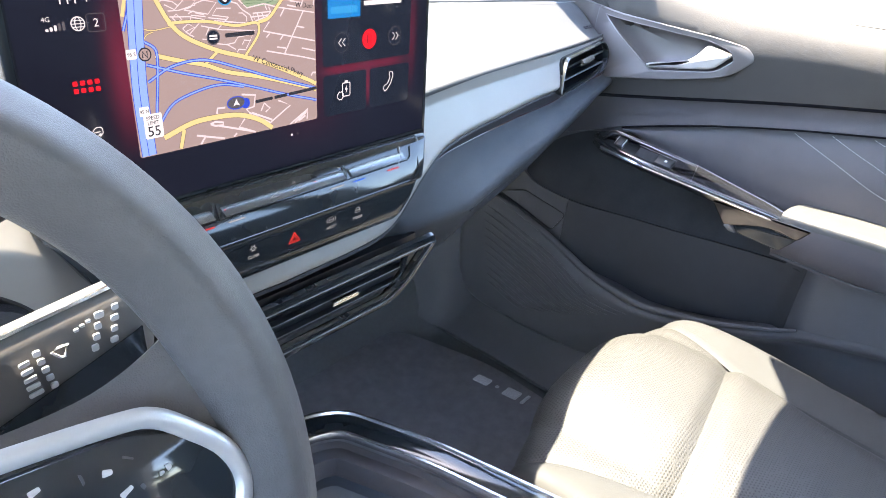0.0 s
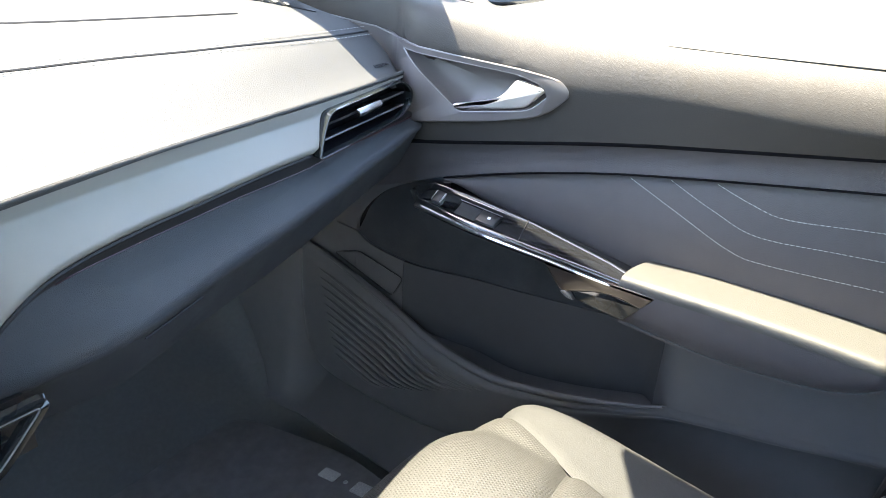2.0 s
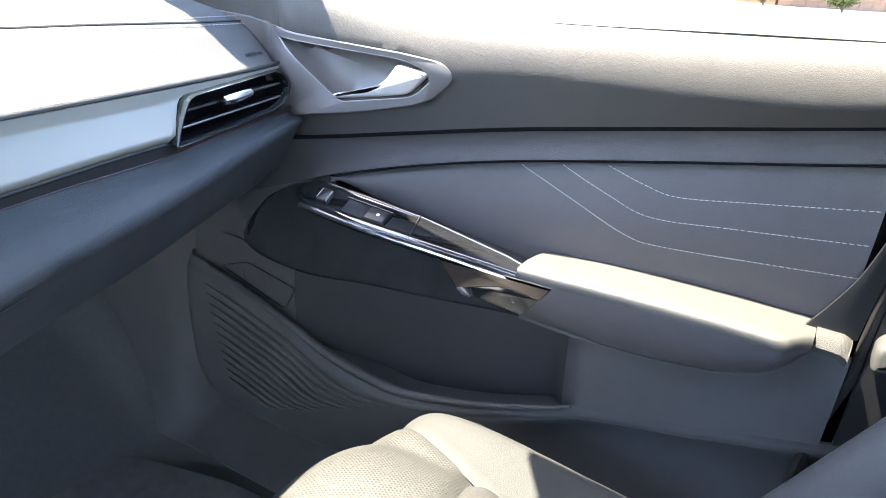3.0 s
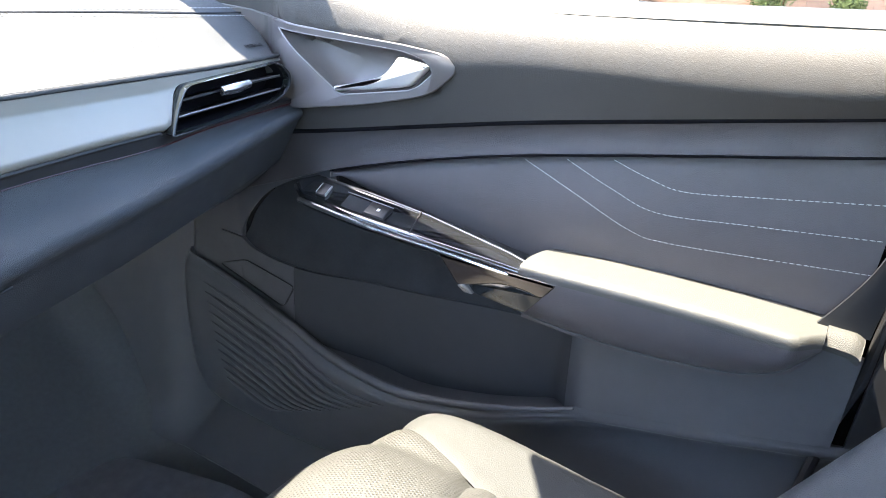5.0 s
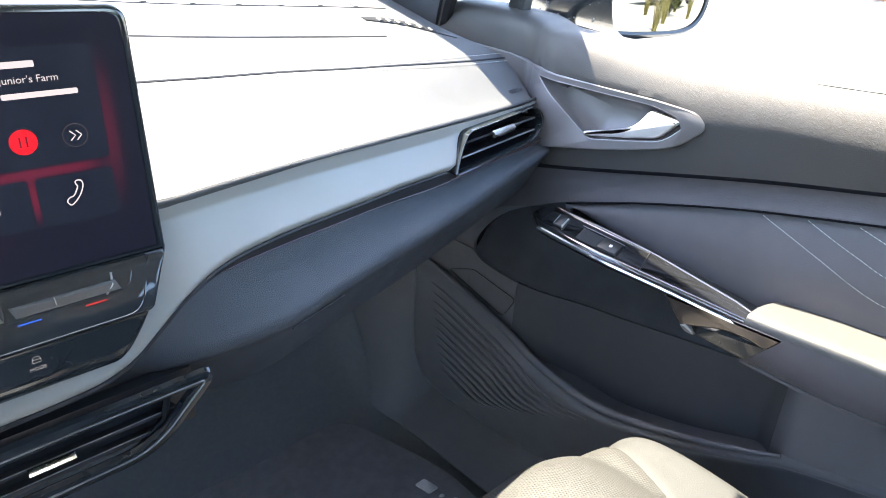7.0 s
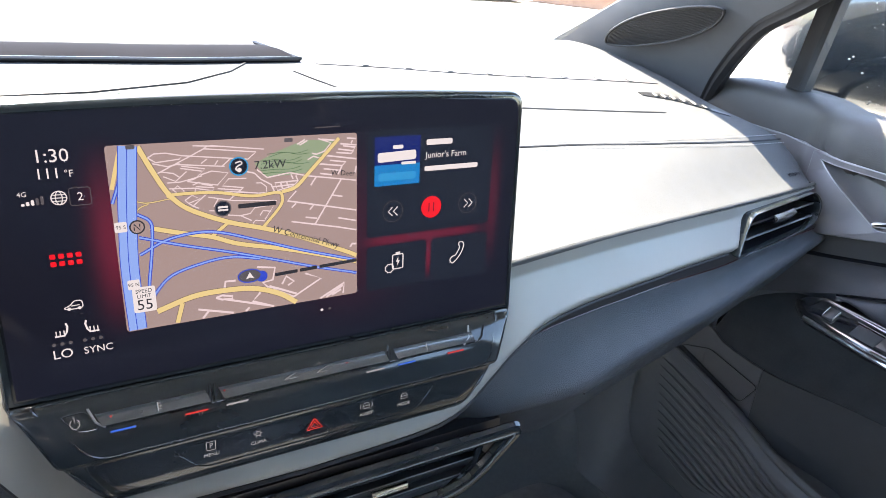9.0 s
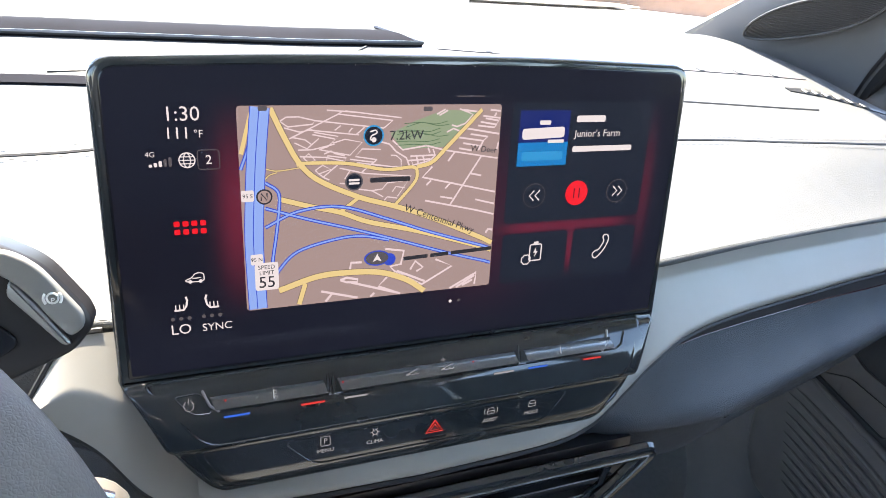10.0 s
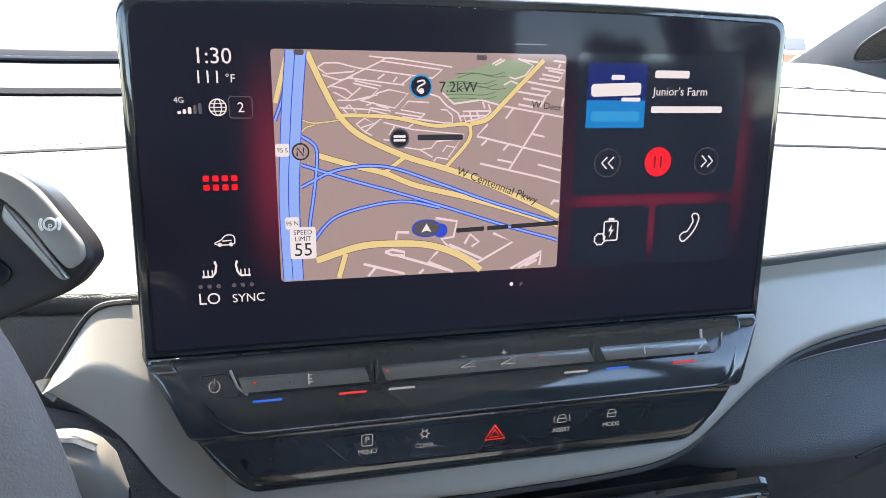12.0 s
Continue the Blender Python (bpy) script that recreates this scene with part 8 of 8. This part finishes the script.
def parked_car(x, y, turn, paint, label, seed=0):
    """A parked car seen from far: body, cabin glass, wheels, lamps."""
    root = thing("parked_car", (x, y, 0), label, "car", "cars parked in the lot")
    m = Matrix.Translation((x, y, 0)) @ pose(0, 0, 0, 0, 0, turn)

    def put(name, bm, mat, lab="", parent=None):
        bm.transform(m)
        return part(name, bm, mat, parent or root, lab)
    prof = [(-2.25, 0.35), (-2.3, 0.75), (-2.2, 0.98), (-1.3, 1.02), (1.0, 1.03), (1.75, 0.95), (2.2, 0.80), (2.28, 0.45), (2.2, 0.30), (-2.15, 0.28)]
    side_m = Matrix(((1, 0, 0, 0), (0, 0, -1, 0.9), (0, 1, 0, 0), (0, 0, 0, 1)))
    b = slab(rounded(prof, 0.12, 4), 1.8, 0.09, side_m, 3)
    body = put("body", b, paint, "painted body")
    cabin = [(-2.0, 0.98), (-1.75, 1.42), (-1.45, 1.58), (0.1, 1.60), (0.45, 1.52), (1.15, 1.00)]
    put("cabin_glass", slab(rounded(cabin, 0.1, 4), 1.5, 0.12, Matrix(((1, 0, 0, 0), (0, 0, -1, 0.75), (0, 1, 0, 0), (0, 0, 0, 1))), 3), FAR_GLASS, "dark window glass")
    put("roof", slab(rounded([(-1.6, -0.66), (0.25, -0.66), (0.25, 0.66), (-1.6, 0.66)], 0.2, 4), 0.06, 0.03, Matrix.Translation((0, 0, 1.64)), 2), paint, "painted roof")
    for wx in (-1.4, 1.4):
        for wy in (-0.84, 0.84):
            ringp = [(wx + 0.24 * math.cos(w), wy, 0.33 + 0.24 * math.sin(w)) for w in steps(0, 2 * math.pi, 20)[:-1]]
            wh = put("wheel", pipe(ringp, 0.09, 8, closed=True, up=(0, 1, 0)), TYRE, "black tyre")
            put("rim", slab([(0.19 * math.cos(w), 0.19 * math.sin(w)) for w in steps(0, 2 * math.pi, 18)[:-1]], 0.1, 0.02, Matrix.Translation((wx, wy - 0.06, 0.33)) @ pose(0, 0, 0, 90, 0, 0), 2), POLE, "", wh)
    for wy in (-0.65, 0.65):
        put("headlight", box(2.16, 2.27, wy - 0.18, wy + 0.18, 0.66, 0.78, 0.02), FAR_WHITE, "clear headlight", body)
        put("air_intake", box(2.20, 2.30, 0.62 * wy - 0.36, 0.62 * wy + 0.36, 0.40, 0.62, 0.02), FAR_BLACK, "dark air intake", body)
        put("tail_light", box(-2.31, -2.22, wy - 0.16, wy + 0.16, 0.80, 0.95, 0.02), RED_KERB, "red tail light", body)
    return root


for k, (x, y, h, s) in enumerate(((1.75, 30.5, 4.8, 1.1), (11.6, 34.0, 4.2, 1.2), (17.5, 17.0, 4.4, 1.1), (-9.0, 26.0, 4.0, 1.2))):
    tree(x, y, h, s, 10 + k)
for k, (x, y, r, h) in enumerate(((16.4, 22.0, 0.5, 1.35), (-3.6, 21.4, 0.35, 0.4), (0.2, 27.5, 0.3, 0.3), (19.0, 9.2, 0.35, 0.55), (20.0, 5.5, 0.4, 0.5), (20.2, 2.2, 0.45, 0.6), (20.8, 0.4, 0.4, 0.55))):
    bush(x, y, r, h, 30 + k)
for k, (x, y, width, low, high) in enumerate(((5.28, 23.6, 1.85, 0.42, 1.30), (7.34, 20.7, 1.6, 0.50, 1.34), (10.9, 20.4, 2.15, 0.45, 1.50), (-2.9, 30.4, 2.35, 0.50, 1.55))):
    topiary(x, y, width, low, high, 90 + k)
for k, (x, y, turn, paint, label) in enumerate(((8.3, 31.0, 60, FAR_WHITE, "white parked car beyond the low wall"), (12.9, 29.5, 62, FAR_WHITE, "white parked car beyond the low wall"), (16.2, 27.6, -115, FAR_WHITE, "white parked car beyond the low wall"), (19.2, 26.4, -115, FAR_WHITE, "white parked car beyond the low wall"),
                                                (11.5, -13.5, 68, FAR_BLACK, "black parked car behind the planting bed"), (16.0, -19.0, 70, FAR_WHITE, "white parked car in the far row"), (12.5, -22.0, 70, FAR_WHITE, "white parked car in the far row"), (19.5, -15.5, 68, FAR_BLACK, "dark parked car in the far row"))):
    parked_car(x, y, turn, paint, label)
for k, (x, y, h) in enumerate(((5.2, -5.6, 0.75), (6.2, -6.6, 0.85), (7.1, -7.8, 0.7), (8.3, -7.2, 0.8), (9.0, -9.4, 0.8), (6.6, -8.8, 0.7))):
    grass_tuft(x, y, h, 50 + k)
bush(7.8, -8.4, 0.6, 0.9, 71, label="loose green shrub among dry grass")
tree(13.0, -16.5, 4.2, 1.1, 80)
tree(9.5, -18.0, 4.0, 1.0, 81)

lamp = thing("street_lamp", (10.6, -14.6, 0), "tall pale steel parking lot lamp post", "lamp post")
part("post", pipe([(10.6, -14.6, 0), (10.6, -14.6, 4), (10.6, -14.6, 8)], lambda s: 0.09 - 0.03 * s, 10), POLE, lamp)
part("lamp_head", box(10.2, 11.0, -14.8, -14.4, 7.95, 8.12, 0.03), POLE, lamp)
part("footing", pipe([(10.6, -14.6, 0), (10.6, -14.6, 0.6)], 0.28, 14), CONCRETE, lamp)

# pale post in the low wall and weathered boulders in the gravel
post = thing("wall_post", (9.35, 22.3, 0), "pale concrete post in the low brown wall", "post")
part("post_body", box(8.95, 9.75, 22.05, 22.55, 0, 0.97, 0.02), CONCRETE, post)
for x, y, r, seed in ((5.2, 33.0, 0.50, 3), (4.6, 33.3, 0.42, 5)):
    rock = bmesh.new()
    bmesh.ops.create_icosphere(rock, subdivisions=3, radius=r)
    for v in rock.verts:
        v.co *= 1 + 0.35 * noise.noise(v.co * 2.1 + Vector((seed, 0, 0))) + 0.08 * noise.noise(v.co * 7)
        v.co = Vector((x + v.co.x * 1.1, y + v.co.y, 0.45 + v.co.z * 0.95))
    tagged(part("boulder", rock, ROCK, None), "weathered tan boulder lying in the gravel bed", "boulder", "boulders in the bed")

# single blocks of the low walls
shared = {}
for root, blocks, thick in WALLS:
    rest = bmesh.new()
    done = 0
    for m, x0, x1, z0, z1 in blocks:
        w, h = round(x1 - x0, 3), round(z1 - z0, 3)
        if w < 0.03:
            continue
        if done < 280:
            if (w, h) not in shared:
                b = box(-w / 2, w / 2, -thick / 2, thick / 2, -h / 2, h / 2)
                me = bpy.data.meshes.new("block")
                b.to_mesh(me)
                b.free()
                me.materials.append(BLOCK)
                shared[(w, h)] = me
            ob = new("block", shared[(w, h)])
            ob.parent = root
            ob.matrix_basis = Matrix.Translation(-ORIGIN[root.name]) @ m @ Matrix.Translation(((x0 + x1) / 2, 0, (z0 + z1) / 2))
            done += 1
        else:
            b = box(x0, x1, -thick / 2, thick / 2, z0, z1)
            b.transform(m)
            merge(rest, b)
    if rest.verts:
        tagged(part("blocks", rest, BLOCK, root), kind="stuff")
    else:
        rest.free()
